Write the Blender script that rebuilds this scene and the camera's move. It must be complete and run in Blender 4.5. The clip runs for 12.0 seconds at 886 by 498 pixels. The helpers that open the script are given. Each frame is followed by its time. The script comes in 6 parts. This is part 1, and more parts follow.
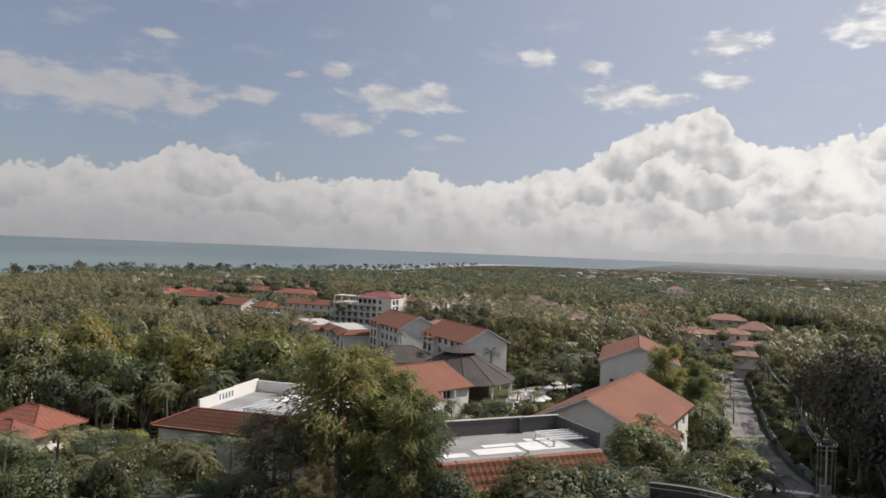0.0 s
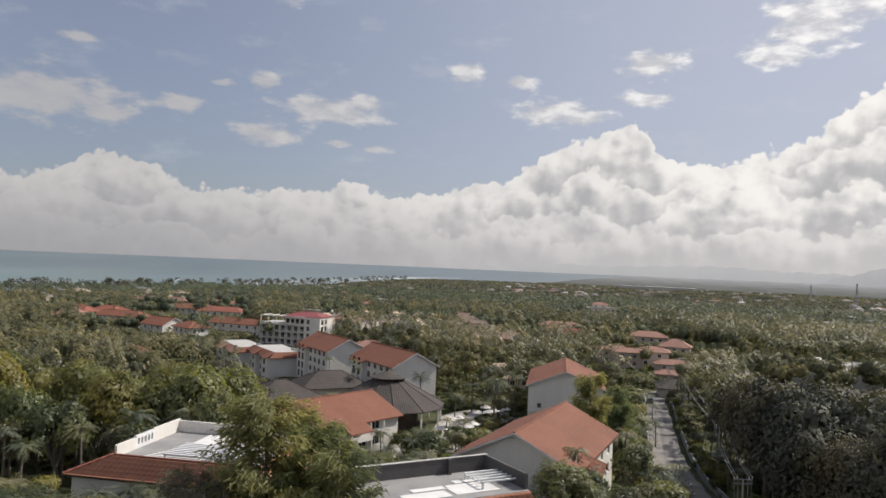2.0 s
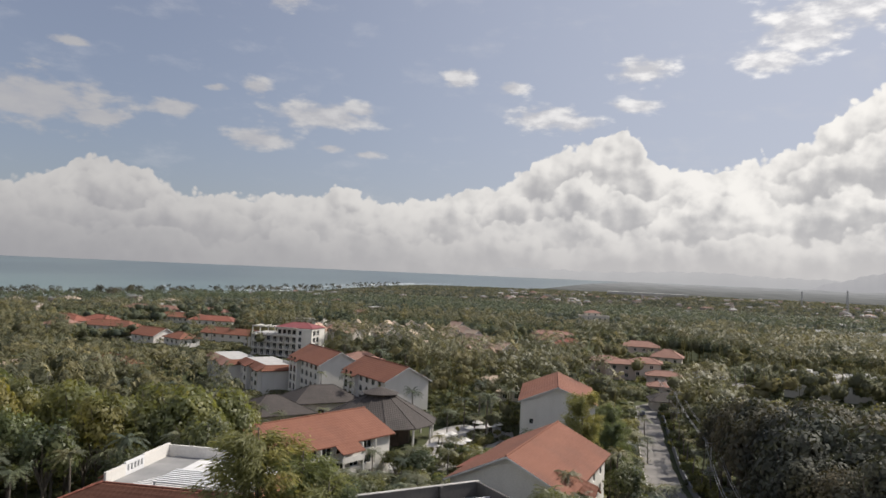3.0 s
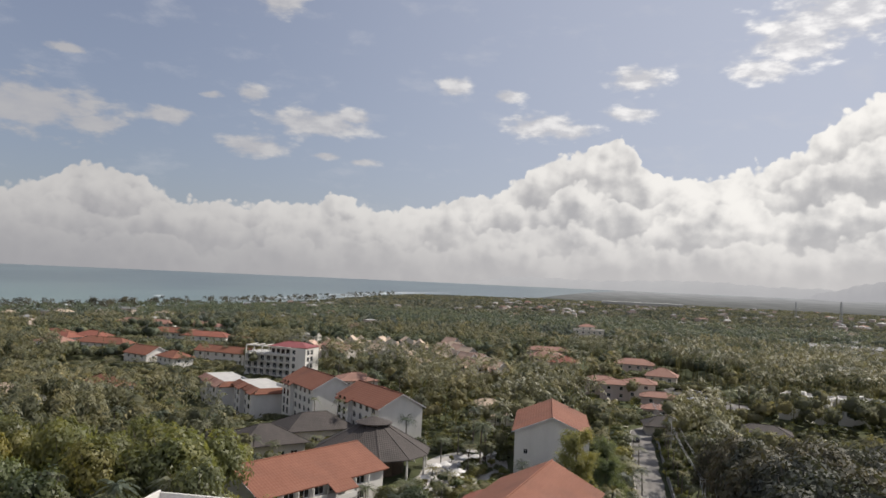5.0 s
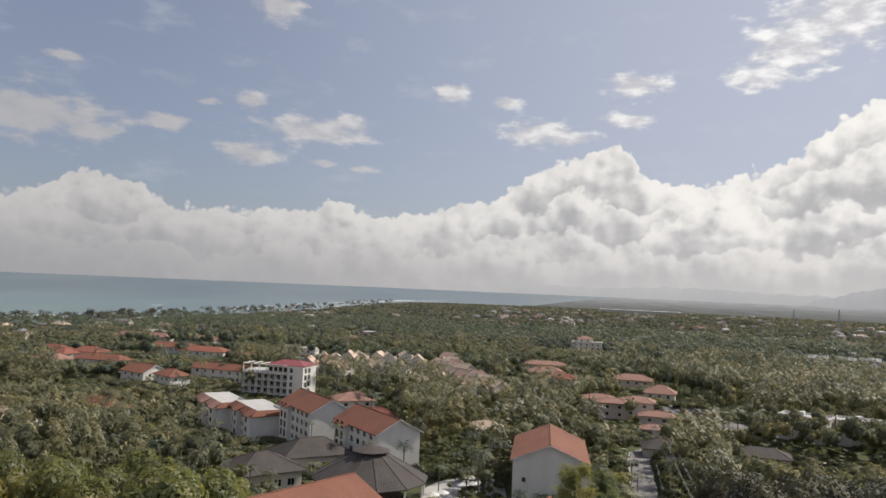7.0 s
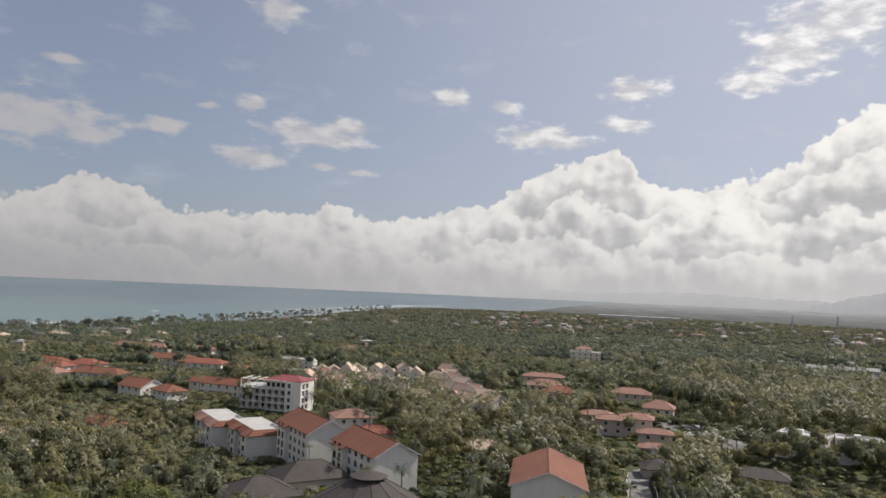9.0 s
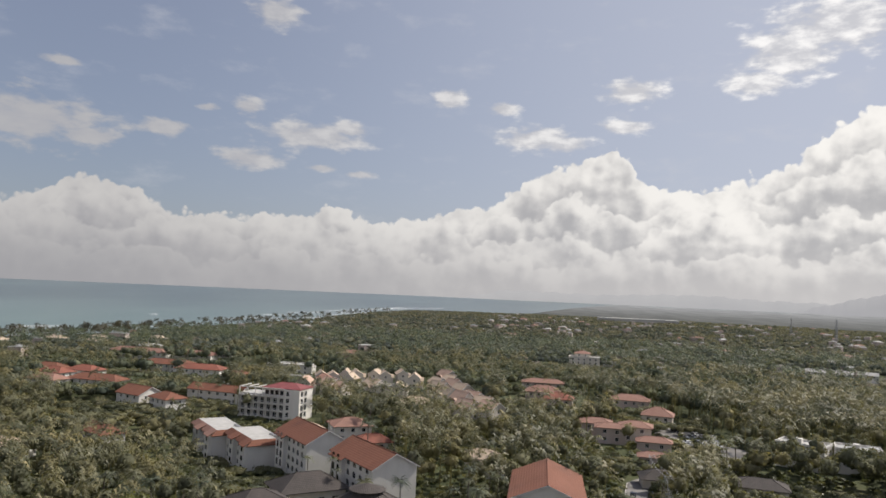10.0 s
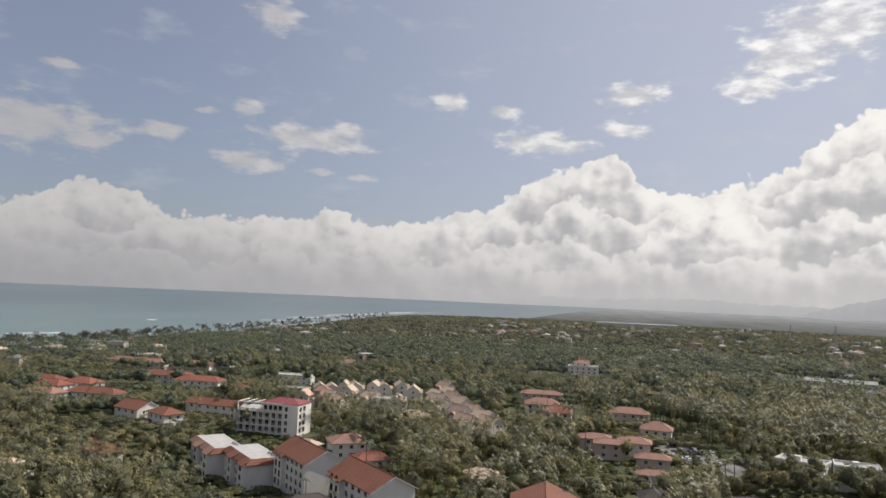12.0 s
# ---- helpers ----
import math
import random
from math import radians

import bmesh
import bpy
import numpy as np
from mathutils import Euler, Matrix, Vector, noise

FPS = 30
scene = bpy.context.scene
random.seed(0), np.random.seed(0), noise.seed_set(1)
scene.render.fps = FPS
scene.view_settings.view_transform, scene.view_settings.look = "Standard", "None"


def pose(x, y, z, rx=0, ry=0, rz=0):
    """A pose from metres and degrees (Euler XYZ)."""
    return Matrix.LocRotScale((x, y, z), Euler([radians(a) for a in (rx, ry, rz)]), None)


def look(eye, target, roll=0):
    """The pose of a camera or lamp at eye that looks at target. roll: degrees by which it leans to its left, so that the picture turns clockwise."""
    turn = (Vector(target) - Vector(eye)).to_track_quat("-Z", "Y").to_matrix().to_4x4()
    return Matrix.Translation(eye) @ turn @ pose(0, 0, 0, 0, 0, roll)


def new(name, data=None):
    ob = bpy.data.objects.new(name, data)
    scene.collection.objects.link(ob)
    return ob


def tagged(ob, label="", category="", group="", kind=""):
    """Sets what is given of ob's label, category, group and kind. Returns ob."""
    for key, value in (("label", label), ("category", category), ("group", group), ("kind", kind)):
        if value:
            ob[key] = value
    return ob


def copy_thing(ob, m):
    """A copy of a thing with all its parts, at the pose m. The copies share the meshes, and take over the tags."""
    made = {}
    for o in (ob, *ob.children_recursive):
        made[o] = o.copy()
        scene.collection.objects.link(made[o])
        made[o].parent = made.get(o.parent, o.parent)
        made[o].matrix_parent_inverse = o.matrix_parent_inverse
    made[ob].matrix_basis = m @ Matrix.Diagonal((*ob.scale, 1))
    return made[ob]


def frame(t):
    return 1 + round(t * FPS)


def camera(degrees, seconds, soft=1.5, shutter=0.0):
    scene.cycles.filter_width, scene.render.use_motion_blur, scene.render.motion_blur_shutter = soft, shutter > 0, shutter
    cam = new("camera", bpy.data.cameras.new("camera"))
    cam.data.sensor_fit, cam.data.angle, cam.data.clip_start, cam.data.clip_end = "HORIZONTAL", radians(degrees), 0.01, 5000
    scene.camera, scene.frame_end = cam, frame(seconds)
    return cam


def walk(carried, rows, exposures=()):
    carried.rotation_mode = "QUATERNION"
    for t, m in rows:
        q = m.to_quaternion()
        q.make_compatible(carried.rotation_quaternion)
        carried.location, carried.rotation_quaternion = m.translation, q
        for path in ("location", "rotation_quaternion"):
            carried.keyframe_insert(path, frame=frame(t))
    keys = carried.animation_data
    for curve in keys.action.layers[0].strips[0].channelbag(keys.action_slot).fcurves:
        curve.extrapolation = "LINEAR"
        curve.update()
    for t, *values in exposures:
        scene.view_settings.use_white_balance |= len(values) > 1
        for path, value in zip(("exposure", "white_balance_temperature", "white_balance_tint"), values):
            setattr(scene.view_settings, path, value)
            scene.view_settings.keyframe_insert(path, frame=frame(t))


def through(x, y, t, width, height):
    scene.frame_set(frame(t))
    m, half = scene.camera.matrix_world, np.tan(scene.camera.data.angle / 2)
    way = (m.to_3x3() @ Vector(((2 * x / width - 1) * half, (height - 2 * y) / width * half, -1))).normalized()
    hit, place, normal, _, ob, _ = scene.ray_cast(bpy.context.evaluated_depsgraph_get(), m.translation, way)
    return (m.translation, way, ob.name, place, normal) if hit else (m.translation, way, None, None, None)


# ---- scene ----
cam = camera(62.17, 12.0, soft=1.6)


def fly(x, y, z, yaw, pitch, lean):
    """Pose from place, turn to the left, tilt up and lean, in metres and degrees."""
    return Matrix.Translation((x, y, z)) @ pose(0, 0, 0, 0, 0, yaw) @ pose(0, 0, 0, 90 + pitch) @ pose(0, 0, 0, 0, 0, lean)


# seconds, x, y, z, yaw, pitch, lean: a drone that climbs straight up
FLIGHT = [
    (0, 0.02, -0.04, 30.00, 6.700, 0.194, 2.261),
    (0.5, -0.04, -0.01, 30.29, 3.803, 0.562, 2.281),
    (1, -0.08, 0.01, 30.94, 2.472, 0.873, 2.346),
    (1.5, -0.11, 0.03, 32.08, 1.710, 1.121, 2.350),
    (2, -0.13, 0.04, 33.28, 1.266, 1.359, 2.408),
    (2.5, -0.15, 0.06, 34.51, 0.943, 1.590, 2.437),
    (3, -0.15, 0.08, 35.73, 0.710, 1.798, 2.455),
    (5, -0.17, 0.22, 40.92, 0.349, 2.415, 2.543),
    (5.5, -0.18, 0.26, 42.22, 0.321, 2.555, 2.539),
    (6, -0.20, 0.31, 43.45, 0.290, 2.683, 2.507),
    (6.5, -0.21, 0.37, 44.67, 0.269, 2.820, 2.475),
    (7, -0.23, 0.43, 45.96, 0.223, 2.927, 2.449),
    (9, -0.33, 0.61, 51.07, 0.127, 3.234, 2.508),
    (9.5, -0.36, 0.63, 52.39, 0.089, 3.306, 2.499),
    (10, -0.38, 0.64, 53.70, 0.055, 3.369, 2.513),
    (10.5, -0.40, 0.62, 55.10, 0.019, 3.409, 2.500),
    (11, -0.41, 0.57, 56.46, 0.014, 3.475, 2.495),
    (11.5, -0.41, 0.48, 57.76, 0.015, 3.538, 2.508),
    (12, -0.40, 0.36, 59.00, -0.000, 3.613, 2.497),
]
walk(cam, [(t, fly(*row)) for t, *row in FLIGHT], exposures=[(0.0, 0.0), (12.0, 0.0)])

# ---- world: clear tropical sky with cumulus, and the sun ----
SUN_AZ, SUN_EL = 66.0, 47.0
world = bpy.data.worlds.new("sky")
scene.world = world
world.use_nodes = True
wt = world.node_tree
wt.nodes.clear()


def wnode(kind, operation=""):
    n = wt.nodes.new(kind)
    if operation:
        n.operation = operation
    return n


def plug(n, i, v):
    if isinstance(v, bpy.types.NodeSocket):
        wt.links.new(v, n.inputs[i])
    else:
        n.inputs[i].default_value = v


def wmath(op, a, b=0.0, c=0.0):
    n = wnode("ShaderNodeMath", operation=op)
    for i, v in enumerate((a, b, c)):
        plug(n, i, v)
    return n.outputs[0]


def wstep(v, lo, hi):
    n = wnode("ShaderNodeMapRange")
    n.interpolation_type = "SMOOTHSTEP"
    for i, s in enumerate((v, lo, hi, 0.0, 1.0)):
        plug(n, i, s)
    return n.outputs[0]


def wmix(f, a, b):
    n = wnode("ShaderNodeMix")
    n.data_type = "RGBA"
    plug(n, 0, f)
    plug(n, 6, a)
    plug(n, 7, b)
    return n.outputs[2]


def wnoise(vec, scale, detail, rough=0.55):
    n = wnode("ShaderNodeTexNoise")
    plug(n, "Vector", vec)
    plug(n, "Scale", scale)
    plug(n, "Detail", detail)
    plug(n, "Roughness", rough)
    return n.outputs[0]


sky = wnode("ShaderNodeTexSky")
sky.sky_type = "NISHITA"
sky.sun_disc = False
sky.sun_elevation = radians(SUN_EL)
sky.sun_rotation = radians(SUN_AZ)
sky.air_density, sky.dust_density, sky.ozone_density = 1.0, 1.6, 1.4
coord = wnode("ShaderNodeTexCoord").outputs["Generated"]
sep = wnode("ShaderNodeSeparateXYZ")
plug(sep, 0, coord)
AZ = wmath("MULTIPLY", wmath("ARCTAN2", sep.outputs[0], sep.outputs[1]), 57.2958)
EL = wmath("MULTIPLY", wmath("ARCSINE", sep.outputs[2]), 57.2958)
comb = wnode("ShaderNodeCombineXYZ")
plug(comb, 0, AZ)
plug(comb, 1, EL)
AE = comb.outputs[0]


def billow(vec, sizes, smoothness, bend, fine):
    """Cauliflower relief of a cumulus, from round cells of several sizes and fine noise."""
    warp = wnode("ShaderNodeVectorMath", operation="MULTIPLY_ADD")
    nz = wnode("ShaderNodeTexNoise")
    plug(nz, "Vector", vec)
    plug(nz, "Scale", 0.5)
    plug(nz, "Detail", 2.0)
    wt.links.new(nz.outputs["Color"], warp.inputs[0])
    plug(warp, 1, (bend, bend, 0.0))
    plug(warp, 2, vec)
    total = None
    for scale, weight in sizes:
        v = wnode("ShaderNodeTexVoronoi")
        v.feature = "SMOOTH_F1"
        plug(v, "Vector", warp.outputs[0])
        plug(v, "Scale", scale)
        plug(v, "Smoothness", smoothness)
        h = wmath("MULTIPLY", wmath("SUBTRACT", 0.7, v.outputs["Distance"]), weight)
        total = h if total is None else wmath("ADD", total, h)
    return wmath("ADD", total, wmath("MULTIPLY", wmath("SUBTRACT", wnoise(vec, 1.3, 6.0), 0.5), fine))


def shifted(vec, dx, dy):
    n = wnode("ShaderNodeVectorMath", operation="ADD")
    plug(n, 0, vec)
    plug(n, 1, (dx, dy, 0.0))
    return n.outputs[0]


edge_relief = billow(AE, ((0.40, 0.42), (0.95, 0.34), (2.1, 0.22)), 0.25, 0.6, 0.22)
BODY = ((0.17, 0.60), (0.42, 0.38), (1.1, 0.13))
relief = billow(AE, BODY, 0.4, 0.8, 0.2)
relief_sunward = billow(shifted(AE, 0.6, 0.5), BODY, 0.4, 0.8, 0.2)

# height of the cloud bank over the horizon, in degrees, by compass direction
BANK = [(-46, 5.4), (-38, 4.9), (-34.6, 5.1), (-31.3, 5.6), (-29.3, 5.5), (-28, 6.5), (-26.7, 7.6), (-24.9, 7.4), (-23, 6.4), (-21, 5.7), (-19.4, 4.8),
        (-13.3, 5.6), (-10.8, 5.5), (-8.7, 6.7), (-7.2, 6.1), (-5.5, 5.1), (-4.2, 5.2), (-2.7, 6.5), (-1.6, 5.5), (2.8, 7.0), (6.6, 9.5), (11.8, 11.4), (13.3, 11.4),
        (14.5, 10.2), (15.6, 8.7), (20, 8.2), (24.8, 10.1), (26, 10.6), (28.1, 12.8), (31.1, 14.0), (40, 15.0), (46, 9.0)]
ramp = wnode("ShaderNodeValToRGB")
ramp.color_ramp.interpolation = "B_SPLINE"
for i, (a, e) in enumerate(BANK):
    p = (a + 46) / 92
    st = ramp.color_ramp.elements[i] if i < 2 else ramp.color_ramp.elements.new(p)
    st.position = p
    st.color = (e / 20, e / 20, e / 20, 1)
plug(ramp, 0, wmath("DIVIDE", wmath("ADD", AZ, 46.0), 92.0))
top = wmath("MULTIPLY", ramp.outputs[0], 20.0)
# unseen clouds added behind the camera, across from the sun, higher and front-lit, to brighten walls facing it
across = wstep(wmath("MULTIPLY", wmath("COSINE", wmath("DIVIDE", wmath("SUBTRACT", AZ, SUN_AZ), 57.2958)), -1.0), 0.45, 0.95)
top = wmath("MAXIMUM", top, wmath("MULTIPLY", across, 30.0))
inside = wmath("ADD", wmath("SUBTRACT", top, EL), wmath("MULTIPLY", wmath("SUBTRACT", edge_relief, 0.22), 2.6))
bank = wmath("MULTIPLY", wstep(inside, 0.0, 0.34), wstep(EL, -3.0, -1.0))



def level_only(vec):
    n = wnode("ShaderNodeVectorMath", operation="MULTIPLY")
    plug(n, 0, vec)
    plug(n, 1, (1.0, 0.0, 0.0))
    return n.outputs[0]


# nearer heaps in front of the bank, each with its own lumpy top: mean height, rise towards the sun and sway in degrees
HEAPS = []
for k, (mean, rise, sway) in enumerate(((6.2, 3.2, 3.6), (4.4, 2.4, 3.4), (2.8, 1.4, 2.4))):
    there = shifted(AE, 31.0 * (k + 1), 17.0 * (k + 1))
    lumps = billow(there, ((0.28, 0.50), (0.62, 0.38), (1.5, 0.24)), 0.2, 0.7, 0.24)
    drift = wmath("MULTIPLY", wmath("SUBTRACT", wnoise(level_only(there), 0.14, 2.0), 0.5), sway * 2.2)
    level = wmath("MINIMUM", wmath("ADD", mean, wmath("MULTIPLY", wstep(AZ, 0.0, 30.0), rise)), wmath("SUBTRACT", top, 0.8))
    depth = wmath("ADD", wmath("SUBTRACT", level, EL), wmath("ADD", drift, wmath("MULTIPLY", wmath("SUBTRACT", lumps, 0.22), 3.0)))
    HEAPS.append(depth)

# loose small clouds: direction, height, half width and half height in degrees
PUFFS = [(-30.5, 10.5, 6.4, 1.9), (-26.4, 9.9, 2.8, .7), (-21.4, 11.1, 2.0, .7), (-15.5, 13.2, 1.2, .7), (-15.3, 9.4, 2.7, .9), (-10.3, 11.5, 4.3, 1.2), (-7.8, 12.1, 1.8, .7),
         (-9.8, 9.1, 1.3, .35), (-6.9, 8.8, 1.5, .35), (0, 14.9, 1.4, .9), (4.1, 14.3, 1.4, .6), (6.9, 12.1, 3.2, 1.1), (9.1, 11.7, 2.2, .8), (13.5, 13, 2.3, .6), (14.1, 15.6, 2.6, 1.1),
         (22.9, 15.8, 2.6, 1.0), (25.1, 17.8, 3.8, 2.1), (28.5, 19.3, 5.5, 2.4), (-13.8, 20.2, 2.1, 1.2), (-28.3, 14.7, 1.5, .35), (-18.4, 12.9, .9, .3), (-36, 10.4, 6, 1.7)]
loose = None
for a, e, ra, re in PUFFS:
    n = wnode("ShaderNodeVectorMath", operation="MULTIPLY_ADD")
    plug(n, 0, AE)
    plug(n, 1, (1 / ra, 1 / re, 0.0))
    plug(n, 2, (-a / ra, -e / re, 0.0))
    q = wnode("ShaderNodeVectorMath", operation="LENGTH")
    wt.links.new(n.outputs[0], q.inputs[0])
    v = wmath("SUBTRACT", 1.0, q.outputs["Value"])
    loose = v if loose is None else wmath("MAXIMUM", loose, v)
flat = wnode("ShaderNodeVectorMath", operation="MULTIPLY")
plug(flat, 0, AE)
plug(flat, 1, (0.55, 1.3, 1.0))
wisp = wnoise(flat.outputs[0], 0.8, 6.0, 0.55)
loose = wmath("ADD", loose, wmath("MULTIPLY", wmath("SUBTRACT", wisp, 0.5), 2.4))
loose_mask = wmath("MULTIPLY", wstep(loose, -0.15, 0.6), 0.85)
thin = wmath("MULTIPLY", wstep(wnoise(flat.outputs[0], 0.35, 6.0, 0.6), 0.52, 0.8), 0.30)

# sunlit and shaded sides of the cloud
contrast = wmath("ADD", 1.7, wmath("MULTIPLY", wstep(AZ, -34.0, 20.0), 1.5))
shade = wmath("ADD", 0.5, wmath("MULTIPLY", wmath("SUBTRACT", relief, relief_sunward), contrast))
sunside = wstep(AZ, -32.0, 30.0)
cloud_dark = wmix(across, wmix(sunside, (0.355, 0.35, 0.37, 1), (0.47, 0.465, 0.475, 1)), (0.62, 0.62, 0.63, 1))
cloud_light = wmix(across, wmix(sunside, (0.58, 0.565, 0.555, 1), (0.95, 0.92, 0.88, 1)), (1.05, 1.01, 0.97, 1))


def heap_colour(depth, reach):
    """Bright along the lumpy top, greyer further in, with a little modelling by the sun."""
    glow_top = wmath("SUBTRACT", 1.0, wstep(depth, 0.0, reach))
    lit = wmath("ADD", wmath("MULTIPLY", glow_top, 0.58), wmath("MULTIPLY", shade, 0.54))
    return wmix(wstep(lit, 0.05, 1.0), cloud_dark, cloud_light)


cloud = heap_colour(inside, 3.6)
for depth in HEAPS:
    cloud = wmix(wmath("MULTIPLY", wstep(depth, 0.0, 0.5), 0.85), cloud, heap_colour(depth, 3.2))
low_haze = wmix(across, wmix(sunside, (0.355, 0.35, 0.365, 1), (0.58, 0.56, 0.555, 1)), (0.70, 0.68, 0.66, 1))
cloud = wmix(wmath("MULTIPLY", wmath("SUBTRACT", 1.0, wstep(EL, 0.3, 5.6)), 0.8), cloud, low_haze)
gain = wnode("ShaderNodeVectorMath", operation="SCALE")
wt.links.new(sky.outputs[0], gain.inputs[0])
gain.inputs["Scale"].default_value = 0.1
blue = wmix(0.5, gain.outputs[0], (0.295, 0.305, 0.39, 1))
blue = wmix(wmath("MULTIPLY", wstep(AZ, -30.0, 34.0), 0.66), blue, (0.57, 0.595, 0.69, 1))
col = wmix(thin, blue, (0.62, 0.62, 0.65, 1))
puff_col = wmix(wstep(wisp, 0.4, 0.7), wmix(sunside, (0.44, 0.435, 0.455, 1), (0.62, 0.615, 0.64, 1)), wmix(sunside, (0.48, 0.47, 0.475, 1), (1.08, 1.05, 1.02, 1)))
col = wmix(loose_mask, col, puff_col)
col = wmix(bank, col, cloud)
bg = wnode("ShaderNodeBackground")
plug(bg, "Color", col)
plug(bg, "Strength", 1.0)
wout = wnode("ShaderNodeOutputWorld")
wt.links.new(bg.outputs[0], wout.inputs[0])

sun = new("sun", bpy.data.lights.new("sun", "SUN"))
sun.data.energy = 5.0
sun.data.angle = radians(0.6)
sun.data.color = (1.0, 0.93, 0.84)
sa, se = radians(SUN_AZ), radians(SUN_EL)
sun.matrix_world = look((1000 * math.sin(sa) * math.cos(se), 1000 * math.cos(sa) * math.cos(se), 1000 * math.sin(se)), (0, 0, 0))

# ---- materials ----


class Mat:
    """A small helper that builds one node material."""

    def __init__(self, name):
        self.m = bpy.data.materials.new(name)
        self.m.use_nodes = True
        self.t = self.m.node_tree
        self.b = self.t.nodes["Principled BSDF"]

    def node(self, kind):
        return self.t.nodes.new(kind)

    def link(self, a, b):
        self.t.links.new(a, b)

    def noise(self, scale, detail=5.0, where="Object", stretch=None):
        n = self.node("ShaderNodeTexNoise")
        n.inputs["Scale"].default_value, n.inputs["Detail"].default_value = scale, detail
        src = self.node("ShaderNodeNewGeometry").outputs["Position"] if where == "World" else self.node("ShaderNodeTexCoord").outputs["Object"]
        if stretch:
            mp = self.node("ShaderNodeMapping")
            mp.inputs["Scale"].default_value = stretch
            self.link(src, mp.inputs[0])
            src = mp.outputs[0]
        self.link(src, n.inputs["Vector"])
        return n.outputs[0]

    def ramp(self, fac, *stops):
        r = self.node("ShaderNodeValToRGB")
        for i, (p, c) in enumerate(stops):
            e = r.color_ramp.elements[i] if i < 2 else r.color_ramp.elements.new(p)
            e.position, e.color = p, (*c, 1)
        self.link(fac, r.inputs[0])
        return r.outputs[0]

    def mix(self, fac, a, b, mode="MIX"):
        n = self.node("ShaderNodeMix")
        n.data_type, n.blend_type = "RGBA", mode
        for i, v in ((0, fac), (6, a), (7, b)):
            if isinstance(v, bpy.types.NodeSocket):
                self.link(v, n.inputs[i])
            else:
                n.inputs[i].default_value = v if i == 0 else (*v, 1)
        return n.outputs[2]

    def bump(self, height, strength, distance):
        n = self.node("ShaderNodeBump")
        n.inputs["Strength"].default_value, n.inputs["Distance"].default_value = strength, distance
        self.link(height, n.inputs["Height"])
        self.link(n.outputs[0], self.b.inputs["Normal"])

    def done(self, color, rough, spec=0.5, metal=0.0):
        if isinstance(color, bpy.types.NodeSocket):
            self.link(color, self.b.inputs["Base Color"])
        else:
            self.b.inputs["Base Color"].default_value = (*color, 1)
        self.b.inputs["Roughness"].default_value = rough
        self.b.inputs["Specular IOR Level"].default_value = spec
        self.b.inputs["Metallic"].default_value = metal
        return self.m


def plaster(name, a, b):
    m = Mat(name)
    stains = m.noise(0.35, 6, stretch=(1, 1, 0.25))
    c = m.ramp(stains, (0.3, a), (0.75, b))
    c = m.mix(0.25, c, m.ramp(m.noise(4.0, 6), (0.35, [v * 0.75 for v in a]), (0.65, b)))
    m.bump(m.noise(25.0, 4), 0.15, 0.02)
    return m.done(c, 0.85, 0.3)


def tiled(name, a, b, dark, rib=0.33, course=0.36):
    """Clay roof tiles: ribs down the slope and stepped courses."""
    m = Mat(name)
    co = m.node("ShaderNodeTexCoord").outputs["Object"]
    s = m.node("ShaderNodeSeparateXYZ")
    m.link(co, s.inputs[0])

    def saw(sock, size, op):
        d = m.node("ShaderNodeMath")
        d.operation = "DIVIDE"
        m.link(sock, d.inputs[0])
        d.inputs[1].default_value = size
        w = m.node("ShaderNodeMath")
        w.operation = op
        w.inputs[1].default_value = 1.0
        m.link(d.outputs[0], w.inputs[0])
        return w.outputs[0]

    h = m.node("ShaderNodeMath")
    h.operation = "ADD"
    m.link(saw(s.outputs[0], rib, "PINGPONG"), h.inputs[0])
    m.link(saw(s.outputs[1], course, "PINGPONG"), h.inputs[1])
    c = m.ramp(m.noise(0.3, 6, stretch=(1, 0.45, 1)), (0.3, a), (0.7, b))
    c = m.mix(0.5, c, m.ramp(m.noise(2.6, 3), (0.35, a), (0.65, b)))
    moss = m.ramp(m.noise(0.11, 6, where="World"), (0.52, (0, 0, 0)), (0.72, (1, 1, 1)))
    c = m.mix(moss, c, m.mix(0.55, c, dark))
    m.bump(h.outputs[0], 0.7, 0.05)
    return m.done(c, 0.8, 0.3)


